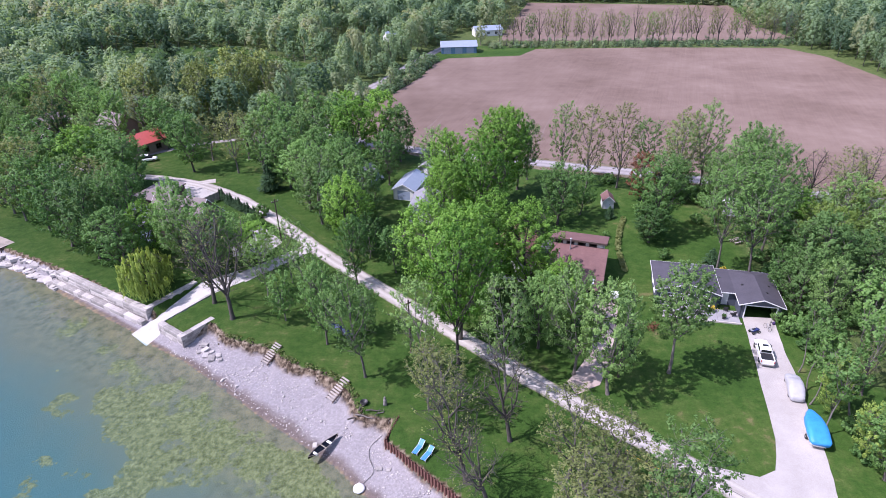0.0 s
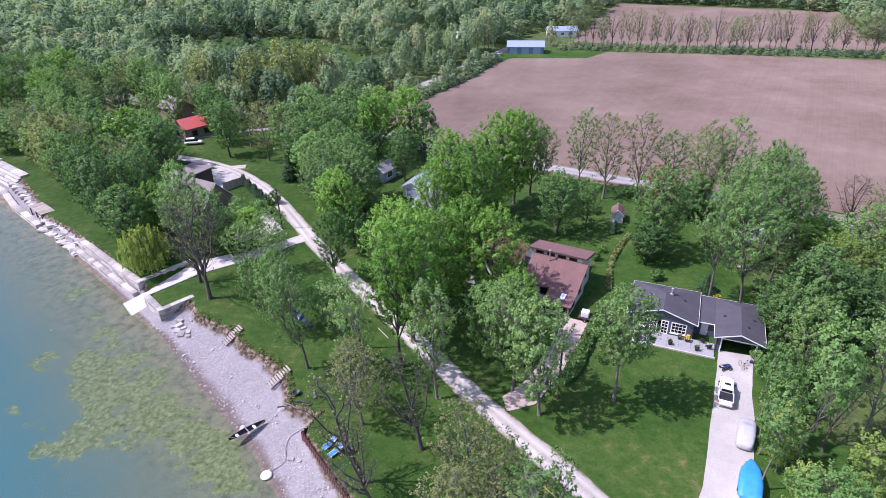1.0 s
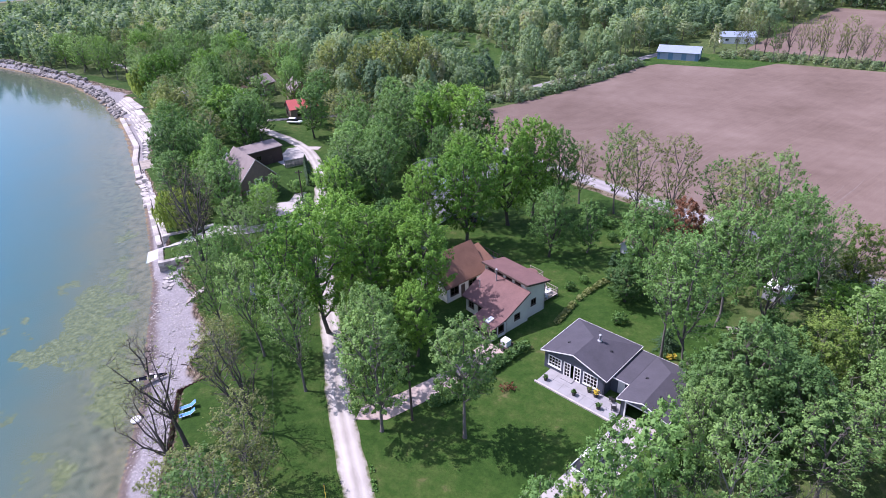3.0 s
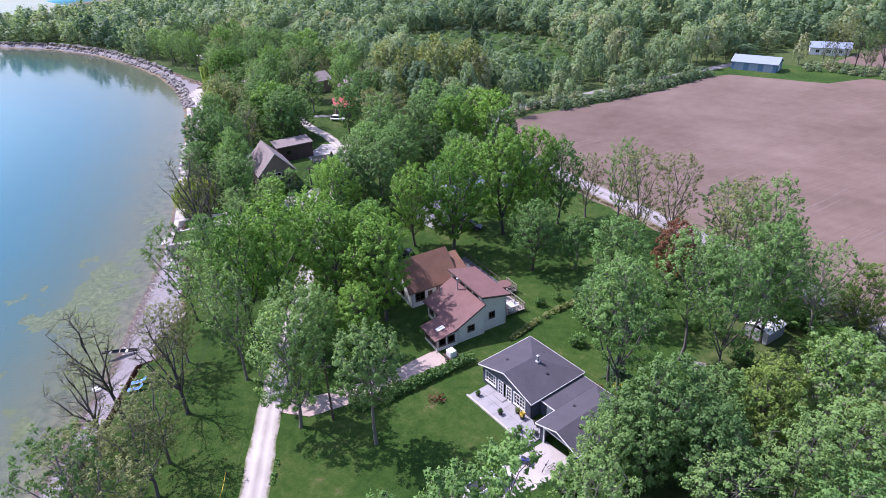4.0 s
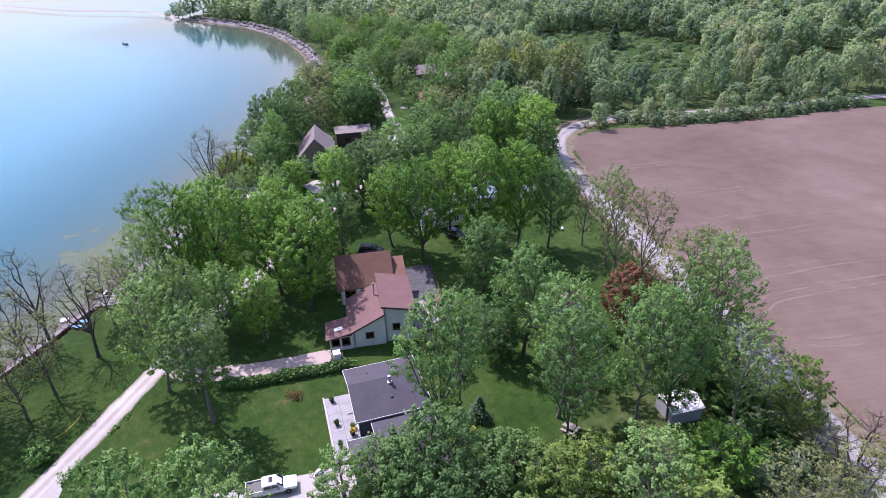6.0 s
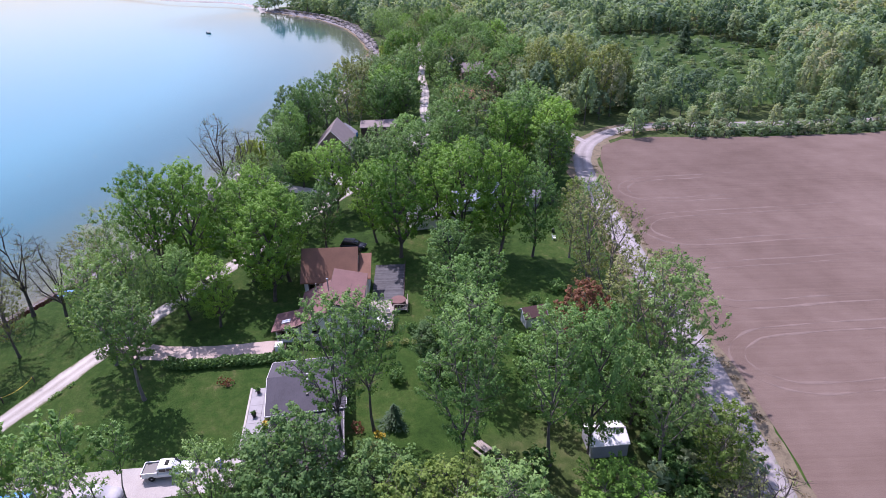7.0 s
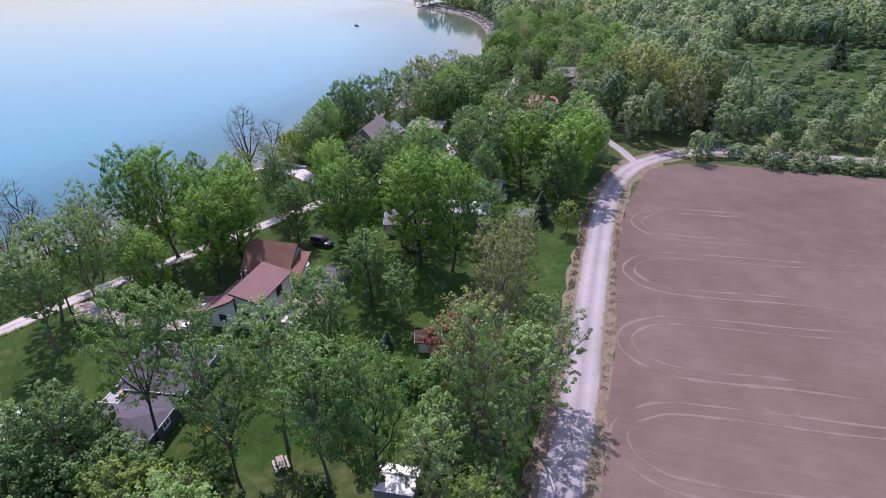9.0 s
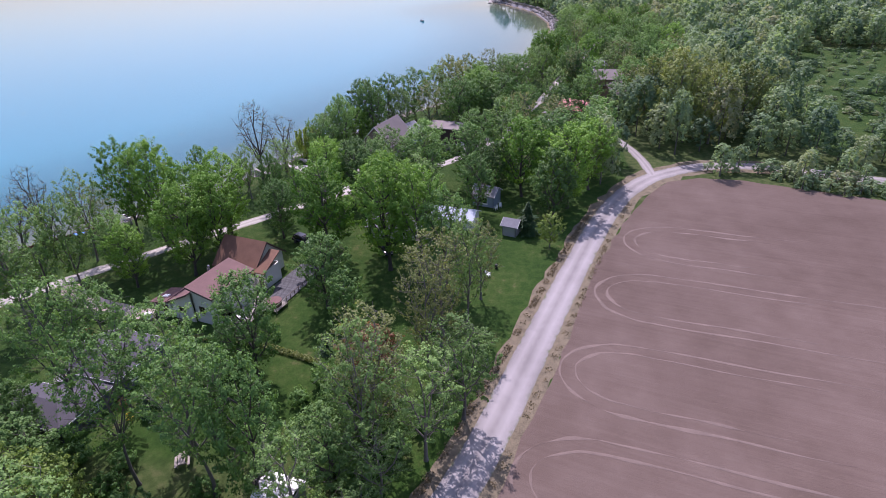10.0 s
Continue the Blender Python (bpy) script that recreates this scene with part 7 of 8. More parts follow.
rnd = np.random.RandomState(12)
bx, by = rnd.uniform(-42, 8, 9000), rnd.uniform(36, 72, 9000)
bz, bf, bd = lie(bx, by)
ok = (bf > 0.02) & (bf < 0.82)
rubble("shingle", [(x, y, z, rnd.choice([0.05, 0.07, 0.09, 0.14], p=[0.4, 0.35, 0.2, 0.05])) for x, y, z in list(zip(bx[ok], by[ok], bz[ok]))[:1500]], "loose pale stones strewn over the beach")
fx, fy = [], []
for q in catmull([(-141, 123.0, 0), (-164, 132.5, 0), (-207, 144, 0), (-247, 148, 0), (-288, 149, 0), (-338, 141, 0), (-384, 121.5, 0), (-404, 109, 0)], 0.8):
    for k in range(3):
        fx.append(q.x + rs.uniform(-1.2, 1.2))
        fy.append(q.y + rs.uniform(-1.2, 2.6))
fz = lie(np.array(fx), np.array(fy))[0]
rubble("rock_armour", [(x, y, z + 0.2, rs.choice([0.3, 0.4, 0.6, 0.9])) for x, y, z in zip(fx, fy, fz)], "rock armour along the far shore", "stone_dark")
for i, (x, y, s) in enumerate(((-35.2, 68.4, 0.75), (-34.6, 67.3, 0.9), (-34.2, 66.2, 0.8), (-33.1, 65.5, 0.9), (-32.2, 66.0, 0.7), (-35.5, 67.0, 0.6), (-31.7, 65.2, 0.65), (-33.5, 66.8, 0.55), (-14.9, 50.2, 0.55), (-6.8, 46.6, 0.5), (-5.7, 46.4, 0.45), (-30.1, 61.4, 0.4), (-27.7, 60.2, 0.4), (-26.4, 62.9, 0.35))):
    m = pose(x, y, height(x, y) + s * 0.12, rs.uniform(-12, 12), rs.uniform(-12, 12), rs.uniform(0, 180)) @ Matrix.Diagonal((s * 1.2, s * 0.9, s * 0.5, 1))
    tagged(stone(m, None, "rock"), "pale broken limestone block on the beach", "rock", "rocks on the beach")

clods = []
for q in catmull([(x, y, 0) for x, y in BANKTOP[4:12]], 0.25):
    thick = noise.noise((q.x * 0.35, q.y * 0.35, 2.0))
    for k in range(3 if thick > 0.05 else 1):
        x, y = q.x + rs.uniform(-0.9, 0.3), q.y + rs.uniform(-1.1, 0.2)
        clods.append((x, y, height(x, y) - 0.02, rs.choice([0.04, 0.07, 0.1, 0.16])))
rubble("bank_clods", clods, "dark clods of fallen turf along the bank", "turf")
# rusty sheet piling
piling = thing("sheet_piling", Matrix(), "rust-red steel sheet piling holding the lawn", "wall", kind="structure")
bm = bmesh.new()
zig = [(0, 0), (0.10, 0.0), (0.17, 0.16), (0.33, 0.16), (0.40, 0.0), (0.50, 0.0)]
prof = [(x, y - 0.02) for x, y in zig] + [(x, y + 0.02) for x, y in zig[::-1]]
prism(bm, prof, 0, 1)
pile_me = bpy.data.meshes.new("pile")
bmesh.ops.recalc_face_normals(bm, faces=bm.faces)
bm.to_mesh(pile_me)
bm.free()
pile_me.materials.append(M["rust"])
for (xa, ya), (xb, yb) in (((-5.2, 52.9), (-6.4, 49.0)), ((-6.4, 49.0), (2.2, 41.3)), ((2.2, 41.3), (26, 18))):
    d = Vector((xb - xa, yb - ya))
    ang = math.degrees(math.atan2(d.y, d.x))
    for i in range(int(d.length / 0.5)):
        o = new("pile", pile_me)
        o.matrix_basis = pose(xa + d.x * i * 0.5 / d.length, ya + d.y * i * 0.5 / d.length, -2.3, 0, 0, ang) @ Matrix.Diagonal((1, 1, 2.45 + rs.uniform(-0.03, 0.03), 1))
        o.parent = piling


def stairs(x0, y0, z0, x1, y1, z1, wide, label):
    s = thing("stairs", Matrix(), label, "stairs")
    a, b = Vector((x0, y0, z0)), Vector((x1, y1, z1))
    d = b - a
    side = Vector((-d.y, d.x, 0)).normalized() * wide / 2
    for k in (-1, 1):
        bm = bmesh.new()
        tube(bm, [a + side * k, b + side * k], 0.09, 4)
        part("stringer", bm, "old_wood", s)
    ang = math.degrees(math.atan2(d.y, d.x))
    for i in range(9):
        p = a + d * ((i + 0.5) / 9)
        part("tread", boxed(-0.12, 0.12, -wide / 2, wide / 2, 0.10, 0.16, m=pose(p.x, p.y, p.z, 0, 0, ang)), "deck", s)
    return s


stairs(-25.0, 63.9, -1.3, -23.3, 66.2, 0.3, 1.3, "weathered timber stairs down the bank to the beach")
stairs(-14.5, 56.8, -1.3, -12.5, 59.1, 0.3, 1.3, "weathered timber stairs lying on the eroded bank")


def canoe():
    c = thing("canoe", pose(-13.6, 49.3, -1.62, 0, 4, 56), "dark canoe with pale seats pulled up on the beach", "canoe")
    n, sides = 15, 9
    rows = []
    bm = bmesh.new()
    for i in range(n):
        u = i / (n - 1) * 2 - 1
        w = 0.46 * (1 - abs(u) ** 2.4) + 0.015
        sheer = 0.36 + 0.2 * abs(u) ** 3
        keel = 0.03 + 0.12 * abs(u) ** 6
        rows.append([bm.verts.new((u * 2.35, math.cos(math.pi * k / (sides - 1)) * w, keel + (sheer - keel) * abs(math.cos(math.pi * k / (sides - 1))) ** 1.8)) for k in range(sides)])
    for a, b in zip(rows, rows[1:]):
        for k in range(sides - 1):
            bm.faces.new((a[k], a[k + 1], b[k + 1], b[k]))
    bmesh.ops.solidify(bm, geom=bm.faces[:], thickness=0.02)
    part("hull", bm, "car_dark", c, "dark hull", smooth=True)
    for k in (1, -1):
        bm = bmesh.new()
        tube(bm, [((i / 14 * 2 - 1) * 2.35, k * (0.46 * (1 - abs(i / 14 * 2 - 1) ** 2.4) + 0.02), 0.37 + 0.2 * abs(i / 14 * 2 - 1) ** 3) for i in range(15)], 0.025, 5)
        part("gunwale", bm, "wood", c)
    for x in (-1.3, 0.9):
        part("seat", boxed(x - 0.16, x + 0.16, -0.36, 0.36, 0.24, 0.27), "white", c, "pale seat")
    part("yoke", boxed(-0.08, 0.02, -0.45, 0.45, 0.33, 0.36), "wood", c)
    return c


canoe()
bm = bmesh.new()
lathe(bm, [(0.1, 0.0), (0.55, 0.05), (0.66, 0.2), (0.6, 0.34), (0.3, 0.42), (0.1, 0.44)], 18)
buoy = part("buoy", bm, "white", None, "", True)
buoy.matrix_basis = pose(-8.7, 44.2, -2.3)
tagged(buoy, "round white mooring float at the water's edge", "float")
bm = bmesh.new()
hose_line = catmull([(-8.4, 44.8, 0), (-7.4, 46.3, 0), (-8.1, 48.0, 0), (-8.2, 49.6, 0), (-6.9, 51.4, 0), (-6.2, 52.4, 0)], 0.4)
tube(bm, [(q.x, q.y, height(q.x, q.y) + 0.08) for q in hose_line], 0.035, 5)
tagged(part("hose", bm, "hose"), "grey hose running over the beach to a float", "hose")
# driftwood and roots on the bank
for i, (x, y, a, ln) in enumerate(((-10.4, 53.4, 20, 2.2), (-9.2, 53.0, -10, 2.6), (-8.2, 53.6, 5, 2.0), (-7.4, 53.2, 35, 1.4), (-9.8, 54.2, 70, 1.2))):
    z = height(x, y)
    bm = bmesh.new()
    m = pose(x, y, z + 0.12, 0, 8, a)
    tube(bm, [m @ Vector(p) for p in ((-ln / 2, 0, 0), (-ln * 0.2, 0.1, 0.05), (ln * 0.2, -0.06, 0.1), (ln / 2, 0.12, 0.05))], [0.10, 0.09, 0.06, 0.02], 6)
    for k in range(3):
        tube(bm, [m @ Vector((ln * (k - 1) * 0.25, 0, 0.05)), m @ Vector((ln * (k - 1) * 0.25 + 0.3, 0.35 * (-1) ** k, 0.3))], [0.04, 0.01], 4)
    tagged(part("driftwood", bm, "bark_grey" if i % 2 else "bark"), "broken driftwood branch on the eroded bank", "driftwood", "driftwood on the bank")
bm = bmesh.new()
lathe(bm, [(0.15, 0.0), (0.42, 0.12), (0.5, 0.38), (0.46, 0.4), (0.38, 0.2), (0.05, 0.12)], 14)
ob = part("fire_bowl", bm, "black", None, "", True)
ob.matrix_basis = pose(-9.6, 54.9, height(-9.6, 54.9))
tagged(ob, "black fire bowl at the top of the bank", "fire bowl")
bm = bmesh.new()
lathe(bm, [(0.28, 0), (0.26, 0.25), (0.2, 0.5), (0.22, 0.75), (0.16, 0.9), (0.1, 0.95), (0.15, 1.08), (0.12, 1.22), (0.03, 1.28)], 12)
ob = part("garden_statue", bm, "stone_dark", None, "", True)
ob.matrix_basis = pose(-7.0, 54.8, -0.02)
tagged(ob, "weathered grey garden statue on the grass", "statue")


# ---- garden furniture ----
def lounger(x, y, turn):
    t = thing("sun_lounger", pose(x, y, 0, 0, 0, turn), "bright blue sun lounger on the lawn", "sun lounger", "sun loungers on the lawn")
    for k in (-0.3, 0.3):
        bm = bmesh.new()
        tube(bm, [(-0.95, k, 0.3), (0.35, k, 0.32), (0.95, k, 0.72)], 0.03, 5)
        part("rail", bm, "white", t)
        for u in (-0.8, 0.3):
            bm = bmesh.new()
            tube(bm, [(u, k, 0), (u + 0.05, k, 0.31)], 0.03, 5)
            part("leg", bm, "white", t)
    part("seat", boxed(-0.95, 0.35, -0.28, 0.28, 0.315, 0.345), "blue", t)
    part("backrest", boxed(0, 0.72, -0.28, 0.28, 0, 0.03, m=pose(0.35, 0, 0.335, 0, -33, 0)), "blue", t)
    return t


lounger(-2.4, 47.8, 62)
lounger(-1.35, 46.9, 58)


def chair(x, y, turn, mat, label, group=""):
    t = thing("garden_chair", pose(x, y, height(x, y), 0, 0, turn), label, "chair", group)
    part("seat", boxed(-0.28, 0.28, -0.28, 0.28, 0.38, 0.43, bevel=0.015), mat, t)
    part("backrest", boxed(-0.28, 0.28, -0.02, 0.03, 0, 0.6, m=pose(0, 0.27, 0.42, -14, 0, 0)), mat, t)
    for k in (-0.26, 0.26):
        for j in (-0.25, 0.25):
            part("leg", boxed(k - 0.025, k + 0.025, j - 0.025, j + 0.025, 0, 0.385), mat, t)
        part("armrest", boxed(k - 0.04, k + 0.04, -0.3, 0.25, 0.60, 0.635), mat, t)
    return t


for i in range(6):
    chair(-16.8 + i * 0.62, 70.4 - i * 0.42, 30 + i * 7, ("navy", "navy", "lilac", "navy", "lilac", "navy")[i], "blue garden chair in a row under a tree", "chairs under the tree")
chair(-16.6, 127.5, 40, "white", "white garden chair on the lawn", "white garden chairs")
chair(-18.8, 126.4, -20, "white", "white garden chair on the lawn", "white garden chairs")
chair(9.4, 127.4, 150, "white", "white garden chair on the lawn beside the farm lane", "white garden chairs")
chair(-17.6, 128.4, 100, "white", "white garden chair on the lawn", "white garden chairs")


def bench(x, y, turn):
    t = thing("picnic_table", pose(x, y, 0, 0, 0, turn), "weathered timber picnic table on the grass", "picnic table")
    for i in range(5):
        part("board", boxed(-0.9, 0.9, -0.37 + i * 0.15, -0.24 + i * 0.15, 0.72, 0.76), "wood", t)
    for s in (-0.68, 0.68):
        part("seat", boxed(-0.9, 0.9, s - 0.13, s + 0.13, 0.42, 0.46), "wood", t)
    for x0 in (-0.6, 0.6):
        part("trestle", boxed(x0 - 0.04, x0 + 0.04, -0.75, 0.75, 0.34, 0.42), "wood", t)
        for s in (-1, 1):
            bm = bmesh.new()
            tube(bm, [(x0, s * 0.6, 0), (x0, s * 0.25, 0.72)], 0.05, 4)
            part("leg", bm, "wood", t)
    return t


bench(50.6, 96.4, 25)


# ---- vehicles ----
def loft(bm, sections, cap=True):
    rows = [[bm.verts.new(p) for p in s] for s in sections]
    k = len(rows[0])
    for a, b in zip(rows, rows[1:]):
        for i in range(k):
            bm.faces.new((a[i], a[(i + 1) % k], b[(i + 1) % k], b[i]))
    if cap:
        bm.faces.new(rows[0][::-1])
        bm.faces.new(rows[-1])
    return bm


def hull(bm, table, sides=16, power=3.0):
    """A body lofted along x: rows of (x, half width, bottom, top), each a rounded box."""
    secs = []
    for x, w, z0, z1 in table:
        ring = []
        for k in range(sides):
            a = math.tau * (k + 0.5) / sides
            c, s = math.cos(a), math.sin(a)
            ring.append((x, math.copysign(abs(c) ** (2 / power), c) * w, (z0 + z1) / 2 + math.copysign(abs(s) ** (2 / power), s) * (z1 - z0) / 2))
        secs.append(ring)
    return loft(bm, secs)


def wheel(parent, x, y, r=0.38, w=0.24):
    bm = bmesh.new()
    prof = [(r * 0.62, -w / 2), (r * 0.95, -w / 2), (r, -w * 0.35), (r, w * 0.35), (r * 0.95, w / 2), (r * 0.62, w / 2)]
    lathe(bm, prof, 18)
    bmesh.ops.rotate(bm, verts=bm.verts, matrix=Matrix.Rotation(radians(90), 3, "X"))
    bmesh.ops.translate(bm, verts=bm.verts, vec=(x, y, r))
    wh = part("wheel", bm, "tyre", parent)
    bm = bmesh.new()
    lathe(bm, [(r * 0.6, -w * 0.4), (r * 0.62, w * 0.42), (r * 0.3, w * 0.5), (0.03, w * 0.52)], 12)
    bmesh.ops.rotate(bm, verts=bm.verts, matrix=Matrix.Rotation(radians(90 if y < 0 else -90), 3, "X"))
    bmesh.ops.translate(bm, verts=bm.verts, vec=(x, y, r))
    part("rim", bm, "chrome", wh)
    return wh


def pickup():
    t = thing("pickup_truck", pose(42.1, 64.7, 0.05, 0, 0, 77) @ Matrix.Diagonal((0.89, 0.88, 0.9, 1)), "white pickup truck with an open black-lined bed", "pickup truck")
    bm = bmesh.new()
    hull(bm, [(-2.85, 0.90, 0.55, 0.80), (-2.80, 0.94, 0.45, 1.02), (-1.0, 0.97, 0.42, 1.04), (0.9, 0.97, 0.42, 1.06), (1.6, 0.95, 0.42, 1.04), (2.6, 0.90, 0.45, 0.96), (2.85, 0.80, 0.52, 0.82)], 20, 5)
    part("body", bm, "car_white", t, smooth=False)
    for y0, y1 in ((-0.97, -0.86), (0.86, 0.97)):
        part("bed_side", boxed(-2.8, -0.95, y0, y1, 0.95, 1.28, bevel=0.03), "car_white", t)
    part("tailgate", boxed(-2.86, -2.76, -0.9, 0.9, 0.7, 1.27, bevel=0.03), "car_white", t)
    part("bed_liner", boxed(-2.76, -0.98, -0.86, 0.86, 1.04, 1.12), "black", t, "black bed liner")
    bm = bmesh.new()
    hull(bm, [(-0.98, 0.86, 1.0, 1.70), (-0.8, 0.84, 1.0, 1.80), (0.35, 0.80, 1.0, 1.82), (0.7, 0.80, 1.0, 1.74), (1.35, 0.86, 1.0, 1.12)], 20, 5)
    cab = part("cab", bm, "car_white", t)
    bm = bmesh.new()
    loft(bm, [[(0.66, -0.70, 1.70), (0.66, 0.70, 1.70), (0.70, 0.70, 1.73), (0.70, -0.70, 1.73)], [(1.28, -0.78, 1.10), (1.28, 0.78, 1.10), (1.33, 0.78, 1.14), (1.33, -0.78, 1.14)]])
    part("windscreen", bm, "car_glass", cab)
    part("rear_window", boxed(-1.03, -0.96, -0.66, 0.66, 1.3, 1.66), "car_glass", cab)
    for s in (-1, 1):
        part("side_window", boxed(-0.75, 0.0, s * 0.845 - 0.02, s * 0.845 + 0.02, 1.25, 1.66), "car_glass", cab)
        part("side_window", boxed(0.08, 0.75, s * 0.84 - 0.02, s * 0.84 + 0.02, 1.25, 1.64), "car_glass", cab)
        part("mirror", boxed(0.75, 0.9, s * 1.05 - 0.1, s * 1.05 + 0.1, 1.15, 1.35, bevel=0.03), "black", t)
        part("headlight", boxed(2.72, 2.86, s * 0.68 - 0.14, s * 0.68 + 0.14, 0.7, 0.86, bevel=0.02), "chrome", t)
        part("tail_light", boxed(-2.9, -2.82, s * 0.88 - 0.06, s * 0.88 + 0.06, 0.8, 1.15), "roof_red", t, "red tail light")
        for x in (-1.75, 1.8):
            wheel(t, x, s * 0.86)
    part("rear_bumper", boxed(-3.0, -2.84, -0.9, 0.9, 0.45, 0.6, bevel=0.03), "chrome", t)
    part("sunroof", boxed(-0.2, 0.25, -0.4, 0.4, 1.815, 1.84), "car_glass", cab)
    return t


def suv(x, y, turn, paint, label):
    t = thing("car", pose(x, y, 0.02, 0, 0, turn), label, "car")
    bm = bmesh.new()
    hull(bm, [(-2.25, 0.78, 0.45, 0.8), (-2.15, 0.88, 0.35, 1.0), (-0.6, 0.92, 0.32, 1.02), (1.0, 0.92, 0.32, 1.0), (1.9, 0.86, 0.36, 0.88), (2.25, 0.74, 0.45, 0.72)], 20, 4.5)
    part("body", bm, paint, t, smooth=True)
    bm = bmesh.new()
    hull(bm, [(-2.05, 0.76, 0.9, 1.25), (-1.75, 0.76, 0.9, 1.62), (-0.2, 0.74, 0.9, 1.68), (0.5, 0.74, 0.9, 1.56), (1.2, 0.80, 0.9, 1.0)], 20, 4.5)
    cab = part("cabin", bm, "car_glass", t, "dark glazed cabin", smooth=True)
    part("roof_panel", boxed(-1.7, 0.3, -0.62, 0.62, 1.63, 1.70, bevel=0.03), paint, cab)
    for s in (-1, 1):
        for xx in (-1.35, 1.4):
            wheel(t, xx, s * 0.82, 0.34, 0.22)
        part("headlight", boxed(2.08, 2.22, s * 0.6 - 0.14, s * 0.6 + 0.14, 0.62, 0.75, bevel=0.02), "chrome", t)
        part("tail_light", boxed(-2.24, -2.16, s * 0.7 - 0.1, s * 0.7 + 0.1, 0.75, 0.95), "roof_red", t)
    return t


pickup()
suv(-77.7, 140.4, 20, "car_white", "white car parked in front of the red-roofed house")
suv(2.0, 108.9, 25, "car_dark", "dark car parked on the grass beside the white cottage")
suv(-0.6, 93.0, 62, "car_dark", "dark blue SUV parked on the grass behind the house")


def covered_car():
    t = thing("covered_car", pose(43.0, 58.0, 0.03, 0, 0, 73), "car under a silver-white fitted cover on the driveway", "car")
    bm = bmesh.new()
    hull(bm, [(-2.4, 0.5, 0.2, 0.6), (-2.25, 0.8, 0.12, 0.9), (-1.6, 0.92, 0.08, 1.02), (-1.0, 0.93, 0.08, 1.34), (-0.2, 0.92, 0.08, 1.46), (0.5, 0.92, 0.08, 1.36), (1.2, 0.92, 0.08, 0.98), (1.9, 0.88, 0.1, 0.86), (2.3, 0.7, 0.14, 0.7), (2.45, 0.4, 0.2, 0.5)], 24, 3.2)
    bmesh.ops.subdivide_edges(bm, edges=bm.edges[:], cuts=1)
    for v in bm.verts:
        v.co += v.normal * 0.05 * noise.noise(v.co * 2.3) + Vector((0, 0, 0.03 * noise.noise(v.co * 5)))
    part("cover", bm, "tarp_grey", t, smooth=True)
    for x in (-1.4, 1.45):
        for s in (-1, 1):
            wheel(t, x, s * 0.74, 0.32, 0.2)
    return t


def covered_boat():
    t = thing("covered_boat", pose(41.8, 50.8, 0.04, 0, 0, 76), "boat on a trailer under a bright blue tarpaulin", "boat")
    bm = bmesh.new()
    hull(bm, [(-2.5, 0.85, 0.5, 1.15), (-2.3, 1.0, 0.45, 1.3), (-1.2, 1.08, 0.4, 1.55), (0.0, 1.05, 0.4, 1.65), (1.2, 0.85, 0.45, 1.5), (2.1, 0.5, 0.6, 1.3), (2.7, 0.12, 0.85, 1.1)], 20, 2.6)
    part("hull", bm, "white", t, smooth=True)
    bm = bmesh.new()
    hull(bm, [(-2.62, 0.9, 0.75, 1.22), (-2.3, 1.08, 0.7, 1.40), (-1.2, 1.16, 0.68, 1.66), (0.0, 1.13, 0.7, 1.78), (1.2, 0.93, 0.75, 1.60), (2.1, 0.58, 0.85, 1.40), (2.8, 0.16, 0.95, 1.18)], 24, 2.8)
    bmesh.ops.subdivide_edges(bm, edges=bm.edges[:], cuts=1)
    for v in bm.verts:
        v.co += v.normal * 0.07 * noise.noise(v.co * 2.1) + Vector((0, 0, 0.05 * noise.noise(v.co * 4.1)))
    part("tarpaulin", bm, "tarp_blue", t, "creased bright blue tarpaulin", smooth=True)
    for s in (-1, 1):
        wheel(t, -0.9, s * 0.95, 0.3, 0.18)
        bm = bmesh.new()
        tube(bm, [(-2.4, s * 0.6, 0.38), (1.6, s * 0.5, 0.38), (3.3, 0, 0.42)], 0.05, 5)
        part("trailer_rail", bm, "steel", t)
    return t


def trailer():
    t = thing("trailer", pose(25.4, 77.6, 0.02, 0, 0, -12), "small utility trailer loaded with a white cube", "trailer")
    part("deck", boxed(-1.0, 1.0, -0.75, 0.75, 0.42, 0.52, bevel=0.02), "old_wood", t)
    for s in (-1, 1):
        wheel(t, 0, s * 0.85, 0.28, 0.16)
        part("side_rail", boxed(-1.0, 1.0, s * 0.75 - 0.03, s * 0.75 + 0.03, 0.52, 0.8), "old_wood", t)
    bm = bmesh.new()
    tube(bm, [(1.0, 0.3, 0.45), (1.9, 0, 0.45), (1.0, -0.3, 0.45)], 0.04, 5)
    part("drawbar", bm, "black", t)
    return t


covered_car()
covered_boat()
trailer()
ob = part("water_tank", boxed(-0.55, 0.55, -0.5, 0.5, 0.0, 0.95, bevel=0.08), "white")
ob.matrix_basis = pose(25.3, 77.62, 0.54, 0, 0, -12)
tagged(ob, "white cube water tank on a trailer", "tank")


